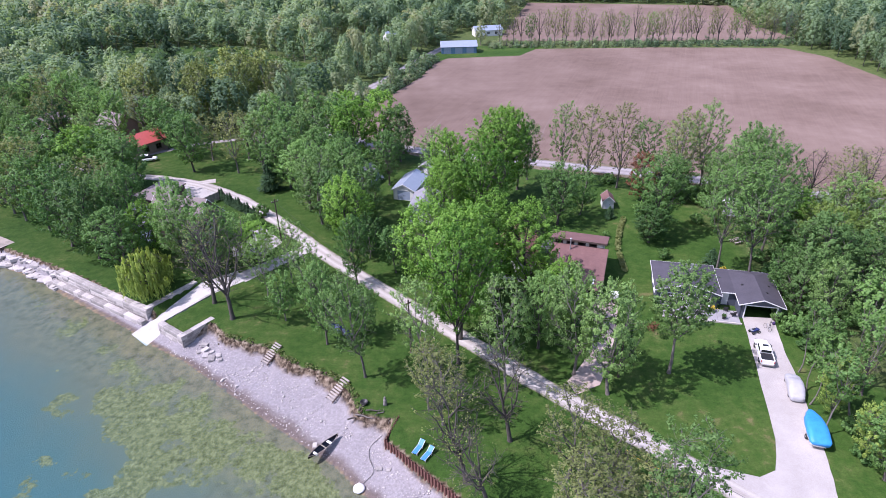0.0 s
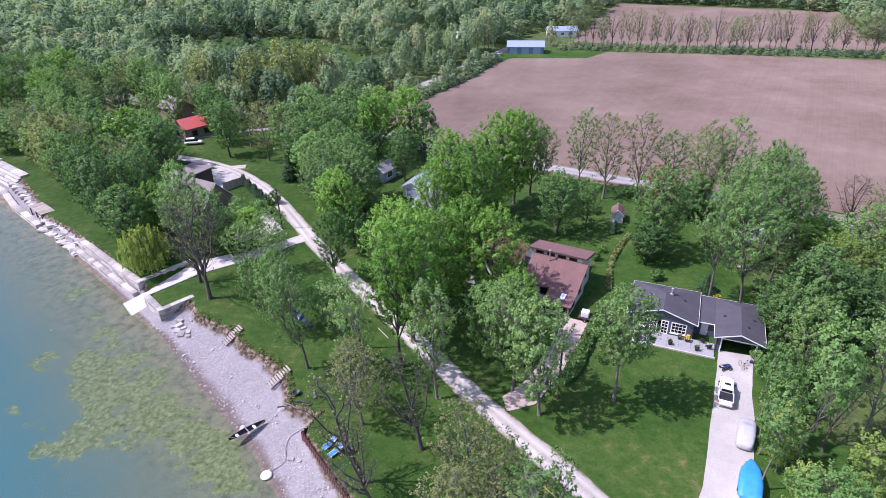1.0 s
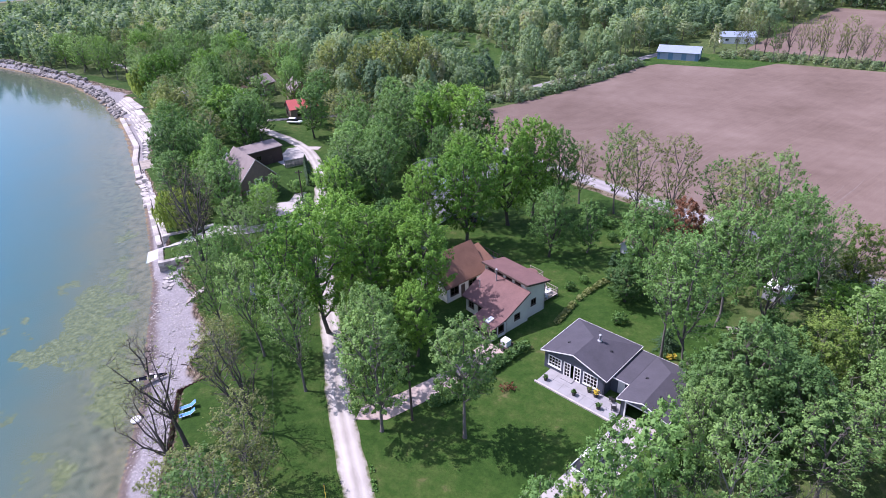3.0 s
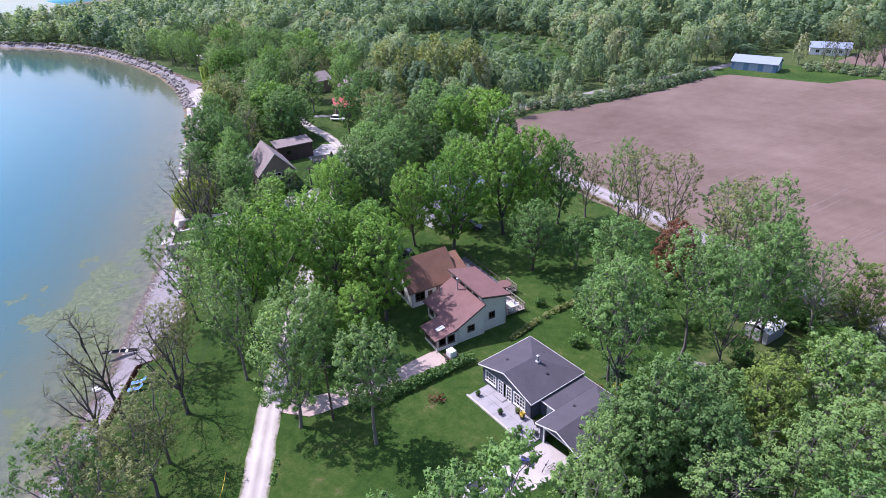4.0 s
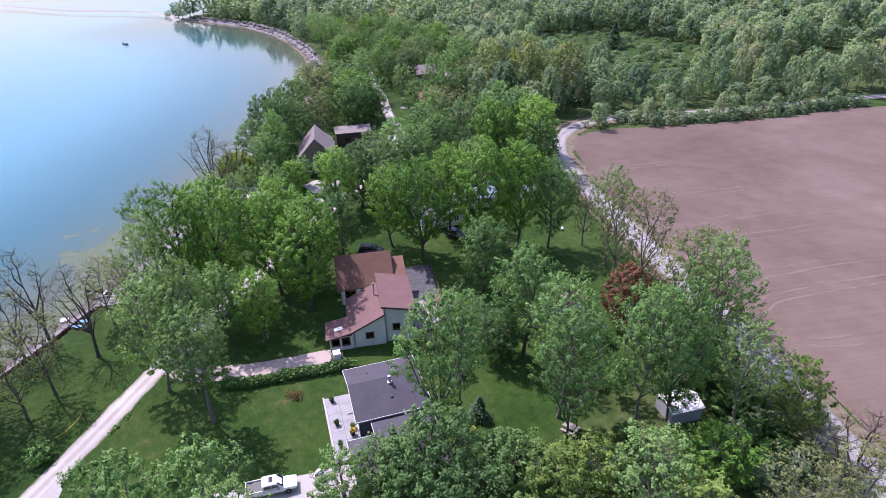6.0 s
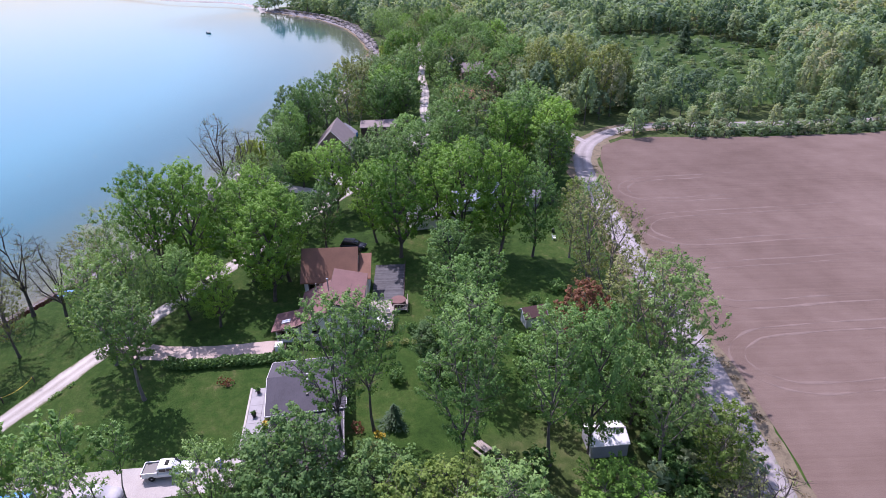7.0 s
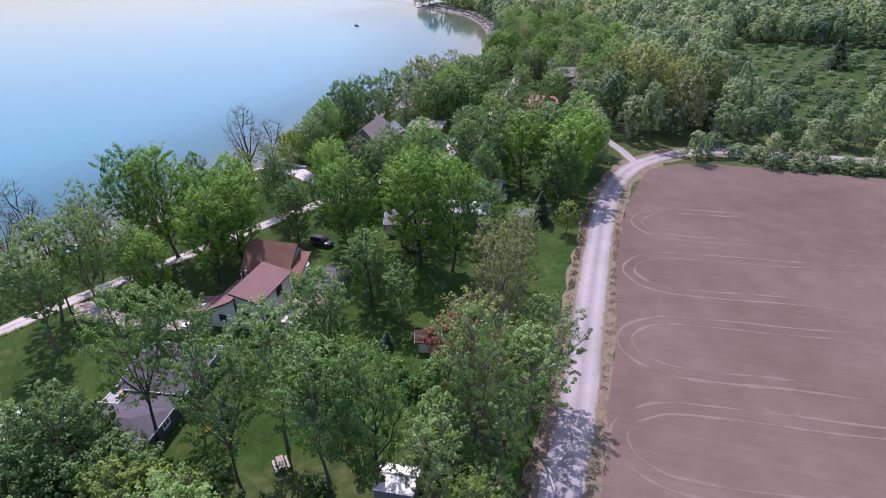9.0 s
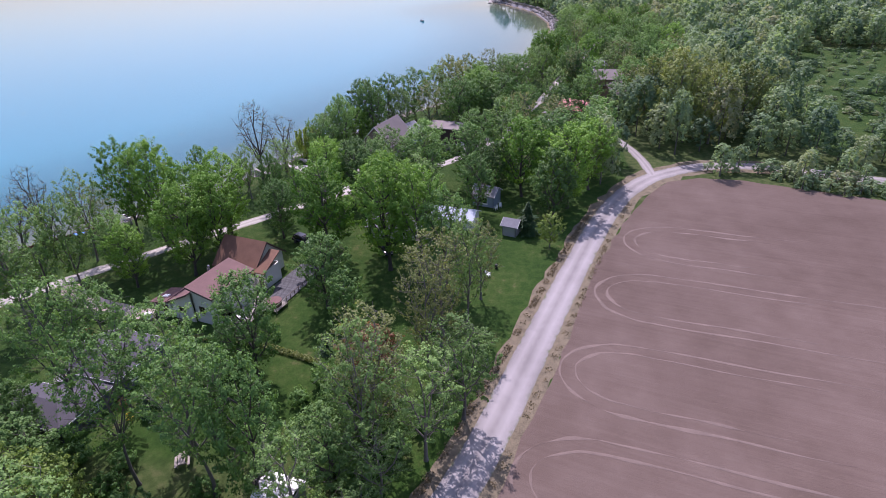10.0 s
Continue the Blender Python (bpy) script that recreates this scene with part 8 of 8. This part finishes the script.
def quad():
    t = thing("quad_bike", pose(43.0, 69.7, 0.05, 0, 0, 20) @ Matrix.Diagonal((0.75, 0.75, 0.75, 1)), "dark blue quad bike in front of the garage", "quad bike")
    bm = bmesh.new()
    hull(bm, [(-0.8, 0.35, 0.45, 0.75), (-0.3, 0.42, 0.4, 0.85), (0.2, 0.25, 0.4, 0.8), (0.6, 0.42, 0.45, 0.82), (0.9, 0.3, 0.5, 0.72)], 12, 3)
    part("body", bm, "navy", t, smooth=True)
    part("saddle", boxed(-0.55, 0.1, -0.16, 0.16, 0.8, 0.92, bevel=0.04), "black", t)
    bm = bmesh.new()
    tube(bm, [(0.3, -0.42, 1.02), (0.35, 0, 1.05), (0.3, 0.42, 1.02)], 0.025, 5)
    part("handlebar", bm, "black", t)
    for x in (-0.6, 0.65):
        for s in (-1, 1):
            wheel(t, x, s * 0.48, 0.27, 0.24)
    part("rack", boxed(-1.0, -0.6, -0.35, 0.35, 0.78, 0.82), "steel", t)
    return t


quad()


def bicycle(x, y, turn):
    t = thing("bicycle", pose(x, y, 0.05, 14, 0, turn), "small bicycle leaning on the driveway", "bicycle")
    for u in (-0.5, 0.5):
        bm = bmesh.new()
        tube(bm, [(u + 0.32 * math.cos(a * math.tau / 16), 0, 0.33 + 0.32 * math.sin(a * math.tau / 16)) for a in range(17)], 0.022, 5)
        part("wheel", bm, "tyre", t)
    bm = bmesh.new()
    for a, b in (((-0.5, 0, 0.33), (-0.1, 0, 0.33)), ((-0.1, 0, 0.33), (0.38, 0, 0.75)), ((-0.1, 0, 0.33), (-0.22, 0, 0.8)), ((-0.22, 0, 0.78), (0.36, 0, 0.78)), ((0.5, 0, 0.33), (0.36, 0, 0.9)), ((-0.5, 0, 0.33), (-0.22, 0, 0.75))):
        tube(bm, [a, b], 0.02, 5)
    part("frame", bm, "steel", t)
    part("saddle", boxed(-0.33, -0.1, -0.07, 0.07, 0.82, 0.88, bevel=0.02), "black", t)
    return t


bicycle(45.0, 70.4, 100)
bicycle(45.7, 71.2, 60)


# ---- patio of the slate house ----
hm = pose(30.9, 76.6, 0, 0, 0, -10.7)
pat = thing("patio", hm, "pale grey concrete patio slabs along the bungalow", "patio", kind="structure")
for i in range(7):
    for j in range(2):
        part("slab", boxed(1.3 + i * 1.5, 2.78 + i * 1.5, -2.7 + j * 1.55, -1.17 + j * 1.55, -0.1, 0.14, bevel=0.015), "patio", pat)
part("kerb", boxed(1.1, 11.9, -2.95, -2.72, -0.1, 0.2), "limestone", pat)


def pot(u, v, plant_mat, label, s=1.0):
    p = hm @ Vector((u, v, 0))
    t = thing("planter", pose(p.x, p.y, 0.14), label, "planter", "planters on the patio")
    bm = bmesh.new()
    lathe(bm, [(0.2 * s, 0), (0.27 * s, 0.4 * s), (0.3 * s, 0.42 * s), (0.3 * s, 0.48 * s), (0.24 * s, 0.48 * s), (0.22 * s, 0.4 * s)], 14)
    part("pot", bm, "black", t, smooth=True)
    r = np.random.RandomState(int(u * 10 + 3))
    n = 130
    c = r.normal(size=(n, 3)) * 0.13 * s + np.array([0, 0, 0.56 * s])
    a, b = r.normal(size=(n, 3)) * 0.07, r.normal(size=(n, 3)) * 0.05
    v4 = np.stack([c - a, c + b, c + a, c - b], 1).reshape(-1, 3)
    o = new("plant", mesh_np("plant", v4, np.arange(4 * n).reshape(-1, 4), plant_mat))
    o.parent = t


pot(2.1, -1.9, "leaf_dark", "black planter with dark foliage on the patio")
pot(6.2, -1.9, "leaf_dark", "black planter with dark foliage on the patio")
pot(9.6, -2.0, "leaf_dark", "black planter with dark foliage on the patio")
pot(8.3, -0.4, "yellow", "black planter with yellow flowers on the patio", 1.15)
pot(7.3, -0.2, "leaf_bud", "black planter with brownish foliage on the patio")
pp = hm @ Vector((10.2, 0.2, 0))
chair(pp.x, pp.y, 160, "black", "black garden chair in the patio corner")
pp = hm @ Vector((11.0, -0.9, 0))
chair(pp.x, pp.y, 200, "black", "black garden chair in the patio corner")
part("doorstep", boxed(3.3, 4.9, -0.45, 0.35, 0.1, 0.26, bevel=0.02), "patio", pat)


# ---- deck of the cream house ----
bmx = pose(16.4, 87.2, 0, 0, 0, -17.0)
dk = thing("deck", bmx, "pale timber deck with grey railings behind the cream house", "deck", kind="structure")
for i in range(27):
    part("board", boxed(0.1 + i * 0.28, 0.36 + i * 0.28, 4.7, 10.5 if i < 10 else 8.5, 0.42, 0.47), "deck", dk)
for x, y in ((0.2, 10.4), (2.8, 10.4), (2.8, 8.5), (5.2, 8.4), (7.5, 8.4), (7.5, 5.0)):
    part("post", boxed(x - 0.06, x + 0.06, y - 0.06, y + 0.06, 0, 1.45), "wood", dk)
for a, b, n in (((0.2, 10.45), (2.8, 10.45), 6), ((2.85, 10.4), (2.85, 8.5), 4), ((2.9, 8.45), (7.5, 8.45), 11), ((7.55, 5.0), (7.55, 8.45), 8)):
    for z in (0.75, 1.4):
        bm = bmesh.new()
        tube(bm, [(*a, z), (*b, z)], 0.045, 4)
        part("rail", bm, "wood", dk)
    for i in range(1, n):
        q = Vector(a).lerp(Vector(b), i / n)
        part("baluster", boxed(q.x - 0.02, q.x + 0.02, q.y - 0.02, q.y + 0.02, 0.47, 1.4), "wood", dk)
# terrace: boards coloured dark in place of the tree shade over them
lower = thing("lower_deck", bmx, "grey timber terrace beside the cream house, tree shade in its colour", "deck", kind="structure")
for i in range(38):
    part("board", boxed(-11.3 + i * 0.29, -11.04 + i * 0.29, 4.9, 9.8, 0.12, 0.17), "deck_shaded", lower)
for i in range(11):
    part("post", boxed(-11.2 + i * 1.08, -11.12 + i * 1.08, 9.8, 9.88, 0, 1.0), "old_wood", lower)
bm = bmesh.new()
tube(bm, [(-11.2, 9.84, 1.0), (-0.3, 9.84, 1.0)], 0.05, 4)
part("rail", bm, "old_wood", lower)
tub = thing("hot_tub", bmx @ pose(1.4, 9.1, 0.47), "round hot tub with a red-brown cover on the deck", "hot tub")
bm = bmesh.new()
lathe(bm, [(1.02, 0), (1.05, 0.1), (1.05, 0.78), (0.98, 0.8)], 28)
part("shell", bm, "old_wood", tub)
bm = bmesh.new()
lathe(bm, [(1.1, 0.78), (1.12, 0.82), (1.1, 0.9), (0.6, 0.95), (0.05, 0.96)], 28)
part("cover", bm, "roof_brown", tub, "red-brown padded cover")
for x, y, a in ((5.4, 6.2, 20), (6.6, 7.6, 110), (7.4, 6.0, 200), (3.6, 7.6, 260)):
    p = bmx @ Vector((x, y, 0))
    c = chair(p.x, p.y, a, "white", "white garden chair on the deck", "chairs on the deck")
    c.matrix_basis = Matrix.Translation((0, 0, 0.47 - c.matrix_basis.translation.z)) @ c.matrix_basis
tb = thing("garden_table", bmx @ pose(6.5, 6.6, 0.47), "white garden table on the deck", "table")
part("top", boxed(-0.7, 0.7, -0.45, 0.45, 0.70, 0.74, bevel=0.015), "white", tb)
for x in (-0.6, 0.6):
    for y in (-0.36, 0.36):
        part("leg", boxed(x - 0.03, x + 0.03, y - 0.03, y + 0.03, 0, 0.7), "white", tb)


# ---- white canopy in the thicket ----
def canopy():
    t = thing("shelter", pose(54.5, 109.0, 0, 0, 0, -14), "low white-roofed shelter with grey sides under the trees", "shelter")
    for x in (-1.55, 1.55):
        for y in (-1.9, 0, 1.9):
            bm = bmesh.new()
            tube(bm, [(x, y, 0), (x, y, 1.9)], 0.035, 6)
            part("pole", bm, "steel", t)
    for s in (-1, 1):
        slab([(s * 1.75, -2.1, 1.85), (s * 1.75, 2.1, 1.85), (0.05 * s, 2.1, 2.5), (0.05 * s, -2.1, 2.5)], 0.04, "tarp_white", t, "roof_panel")
        part("side_cloth", boxed(s * 1.6 - 0.02, s * 1.6 + 0.02, -1.95, 1.95, 0.05, 1.86), "tarp_grey", t)
        bm = bmesh.new()
        prism(bm, [(-1.58, s * 1.97 - 0.015), (1.58, s * 1.97 - 0.015), (1.58, s * 1.97 + 0.015), (-1.58, s * 1.97 + 0.015)], 0.05, lambda x, y: 2.42 - 0.36 * abs(x))
        part("end_cloth", bm, "tarp_grey", t)
    part("ridge_cover", boxed(-0.09, 0.09, -2.15, 2.15, 2.47, 2.54), "patio", t, "dark ridge strip")
    return t


canopy()


# ---- hedges, beds and rows ----
def leafy_run(name, line, wide, high, material, label, category, n_per_m=190, size=0.2, gappy=0.0):
    r = np.random.RandomState(len(label) + int(abs(line[0][0])))
    pts = catmull([(*p, 0) for p in line], 0.4)
    cs = []
    for q in pts:
        if gappy and noise.noise((q.x * 0.8, q.y * 0.8, 2)) < gappy - 0.4:
            continue
        k = int(n_per_m * 0.4)
        h = high * (0.85 + 0.3 * noise.noise((q.x * 0.7, q.y * 0.7, 0)))
        u = r.normal(size=(k, 3))
        u /= np.linalg.norm(u, axis=1)[:, None]
        cs.append(np.array([q.x, q.y, h * 0.5]) + u * np.array([wide / 2, wide / 2, h * 0.5]) * (0.75 + 0.3 * r.rand(k))[:, None])
    c = np.concatenate(cs)
    c[:, 2] = np.maximum(c[:, 2], 0.05)
    n = len(c)
    nr = r.normal(size=(n, 3)) + np.array([0, 0, 0.8])
    a = np.cross(nr, r.normal(size=(n, 3)))
    a /= np.linalg.norm(a, axis=1)[:, None]
    b = np.cross(nr, a)
    b /= np.linalg.norm(b, axis=1)[:, None]
    s = (size * (0.6 + 0.8 * r.rand(n)))[:, None]
    v = np.stack([c - a * s, c + b * s * 0.7, c + a * s, c - b * s * 0.7], 1).reshape(-1, 3)
    return tagged(new(name, mesh_np(name, v, np.arange(4 * n).reshape(-1, 4), material)), label, category, kind="stuff" if gappy else "")


leafy_run("hedge", [(22.9, 63.6), (24.2, 66.0), (25.6, 72.0), (27.4, 78.8)], 1.7, 1.4, "leaf_dark", "dense clipped green hedge between two gardens", "hedge")
leafy_run("flower_bed", [(28.9, 86.5), (29.4, 94), (31.2, 101), (33.0, 106)], 1.0, 0.8, "leaf_bud", "rough flower bed of brownish perennials", "flower bed", 90, 0.16, 0.25)
leafy_run("lane_weeds", [(22.5, 52.2), (26.0, 49.0), (30, 46.2)], 0.6, 0.35, "leaf_green", "line of low plants beside the lane", "plants", 40, 0.12, 0.55)
leafy_run("field_margin", [(70.0, 122.4), (57.4, 127.6), (29.4, 137.2), (7.9, 144.1), (-9.2, 149.8), (-20, 154.3)], 1.0, 0.16, "straw", "dry straw-coloured weeds between lane and field", "weeds", 45, 0.09, 0.5)
leafy_run("lane_margin", [(66.4, 117.4), (55.3, 121.6), (27.3, 131.3), (5.8, 138.2), (-14, 145.2)], 1.1, 0.28, "straw", "rough brown weeds along the farm lane", "weeds", 60, 0.11, 0.35)
leafy_run("bank_weeds", [(-31.3, 68.4), (-25.3, 66.5), (-20.4, 62.9), (-15.3, 60.7), (-11.8, 57.5), (-9.7, 53.6)], 0.9, 0.3, "leaf_bud", "dry weeds hanging over the eroded bank", "weeds", 40, 0.14, 0.3)
leafy_run("yellow_shrub", [(44.6, 86.4), (45.0, 86.8)], 0.8, 0.8, "yellow", "yellow-flowering shrub behind the garage", "shrub", 150, 0.12)
leafy_run("bronze_shrub", [(42.6, 84.4), (43.2, 84.6)], 1.2, 1.2, "leaf_red", "bronze-leaved shrub behind the bungalow", "shrub", 150, 0.13)
leafy_run("bronze_shrub", [(29.0, 70.2), (29.6, 71.0)], 1.4, 1.0, "leaf_red", "bronze-leaved shrub on the lawn", "shrub", 100, 0.13)
for i in range(13):
    u = i / 12
    spruce(-50.4 + 10.6 * u, 116.9 - 9.6 * u, 2.4 + 0.5 * math.sin(i * 2.1), 0.6)


def board_fence(xa, ya, xb, yb, high):
    """Close-boarded fence: three posts, two rails and upright boards."""
    d = Vector((xb - xa, yb - ya, 0))
    f = thing("fence", pose(xa, ya, 0, 0, 0, math.degrees(math.atan2(d.y, d.x))), "dark weathered close-boarded wooden fence", "fence")
    for k in range(3):
        x = d.length * k / 2
        part("post", boxed(x - 0.06, x + 0.06, 0.03, 0.15, -0.1, high + 0.08, bevel=0.01), "old_wood", f)
    for z in (0.4, high - 0.3):
        part("rail", boxed(0, d.length, 0.03, 0.08, z, z + 0.09), "old_wood", f)
    n = int(d.length / 0.16)
    for i in range(n):
        part("board", boxed(i * 0.16, i * 0.16 + 0.145, 0, 0.025, 0.05, high + 0.04 * math.sin(i * 1.7)), "wood", f)


board_fence(-52.6, 112.4, -50.3, 116.5, 1.9)


# ---- utility poles and wires ----
def utility_pole(x, y, h=8.5):
    t = thing("utility_pole", pose(x, y, 0, 0, 0, 40), "dark timber utility pole beside the lane", "utility pole", "utility poles")
    bm = bmesh.new()
    tube(bm, [(0, 0, -0.1), (0, 0, h)], [0.15, 0.1], 8)
    part("post", bm, "old_wood", t)
    part("crossarm", boxed(-0.7, 0.7, -0.06, 0.06, h - 0.6, h - 0.45), "old_wood", t)
    for k in (-0.6, 0.6):
        bm = bmesh.new()
        lathe(bm, [(0.04, h - 0.45), (0.06, h - 0.38), (0.03, h - 0.3)], 8, (k, 0))
        part("insulator", bm, "steel", t)
    return t


poles = [(-31.7, 97.4), (-4.7, 65.0), (22.2, 60.2), (10.0, 51.4)]
for x, y in poles[:3]:
    utility_pole(x, y)
for a, b in ((poles[0], poles[1]), (poles[1], (40, 24)), (poles[1], poles[2])):
    bm = bmesh.new()
    pts = []
    for i in range(17):
        u = i / 16
        pts.append((a[0] + (b[0] - a[0]) * u, a[1] + (b[1] - a[1]) * u, 8.1 - 4 * 0.7 * u * (1 - u)))
    tube(bm, pts, 0.014, 4)
    tagged(part("wire", bm, "black"), "thin sagging overhead wire between poles", "wire", "overhead wires")
for (xa, ya), (xb, yb) in (((20.2, 47.5), (23.3, 44.8)),):
    g2 = thing("lane_marker", Matrix(), "two dark posts with a pale rope beside the lane", "rope fence")
    for x, y in ((xa, ya), (xb, yb)):
        bm = bmesh.new()
        tube(bm, [(x, y, 0), (x, y, 0.9)], 0.07, 7)
        part("post", bm, "old_wood", g2)
    bm = bmesh.new()
    tube(bm, [(xa + (xb - xa) * i / 10, ya + (yb - ya) * i / 10, 0.85 - 1.6 * (i / 10) * (1 - i / 10)) for i in range(11)], 0.035, 5)
    part("rope", bm, "yellow", g2, "pale yellow rope")
bm = bmesh.new()
tube(bm, [(-3.7, 69.9, 0.06), (-1.6, 67.9, 0.06)], 0.07, 6)
tagged(part("fallen_pole", bm, "wood"), "pale pole lying on the lawn", "pole")

# ---- small things ----
for x, y, s, mat, label, cat in ((6.8, 128.6, 0.5, "black", "black covered barbecue on the lawn", "barbecue"), (46.5, 71.6, 0.32, "purple", "purple toy tractor outside the garage", "toy"),
                                 (47.2, 72.6, 0.6, "old_wood", "dark crate beside the garage door", "crate"), (-64.8, 107.0, 0.8, "tarp_blue", "blue barrel beside the dark shed", "barrel")):
    bm = bmesh.new()
    lathe(bm, [(s * 0.5, 0), (s * 0.62, s * 0.3), (s * 0.6, s * 1.1), (s * 0.4, s * 1.5), (s * 0.1, s * 1.6)], 12)
    o = part(cat.replace(" ", "_"), bm, mat, None, "", True)
    o.matrix_basis = pose(x, y, 0.03, 0, 0, 20)
    tagged(o, label, cat)
boat = thing("fishing_boat", pose(-308, 68.5, LAKE_Z - 0.1, 0, 0, 30), "small dark fishing boat far out on the lake", "boat")
bm = bmesh.new()
hull(bm, [(-2.2, 0.7, 0.0, 0.7), (0, 0.85, -0.05, 0.75), (1.6, 0.6, 0.05, 0.85), (2.6, 0.05, 0.5, 0.95)], 12, 3)
part("hull", bm, "car_dark", boat)
part("canopy", boxed(-0.8, 0.8, -0.6, 0.6, 1.5, 1.6), "wood", boat)
part("engine", boxed(-2.5, -2.15, -0.2, 0.2, 0.3, 1.1), "black", boat)
# timber landing by the seawall
landing = thing("landing", pose(-86.5, 97.5, -0.6, 0, 0, -28), "timber landing deck above the lake", "deck", kind="structure")
for i in range(14):
    part("board", boxed(-3.5 + i * 0.5, -3.04 + i * 0.5, -1.4, 1.4, 0.55, 0.62), "wood", landing)
for x in (-3.2, 0, 3.2):
    for y in (-1.2, 1.2):
        part("post", boxed(x - 0.1, x + 0.1, y - 0.1, y + 0.1, -1.8, 0.55), "old_wood", landing)
# sand spit past the point
bm = bmesh.new()
secs = []
for i, (x, y) in enumerate(((-398, 107), (-434, 108), (-470, 98), (-494, 84), (-515, 62), (-548, 32), (-640, -20))):
    w = 3.0 + 2.5 * math.sin(i * 1.3) ** 2
    secs.append([(x, y - w, LAKE_Z - 0.4), (x, y, LAKE_Z + 0.6), (x, y + w, LAKE_Z - 0.4)])
loft(bm, secs)
tagged(part("spit", bm, "limestone"), "low stony spit reaching out into the lake", "spit", kind="structure")
for x, y, h, r in ((-420, 110, 12, 5.5), (-398, 116, 14, 6), (-405, 112, 11, 5), (-440, 106, 6, 4)):
    plant("pale" if h < 12 else "green", x, y, h, r, where="on the stony point")
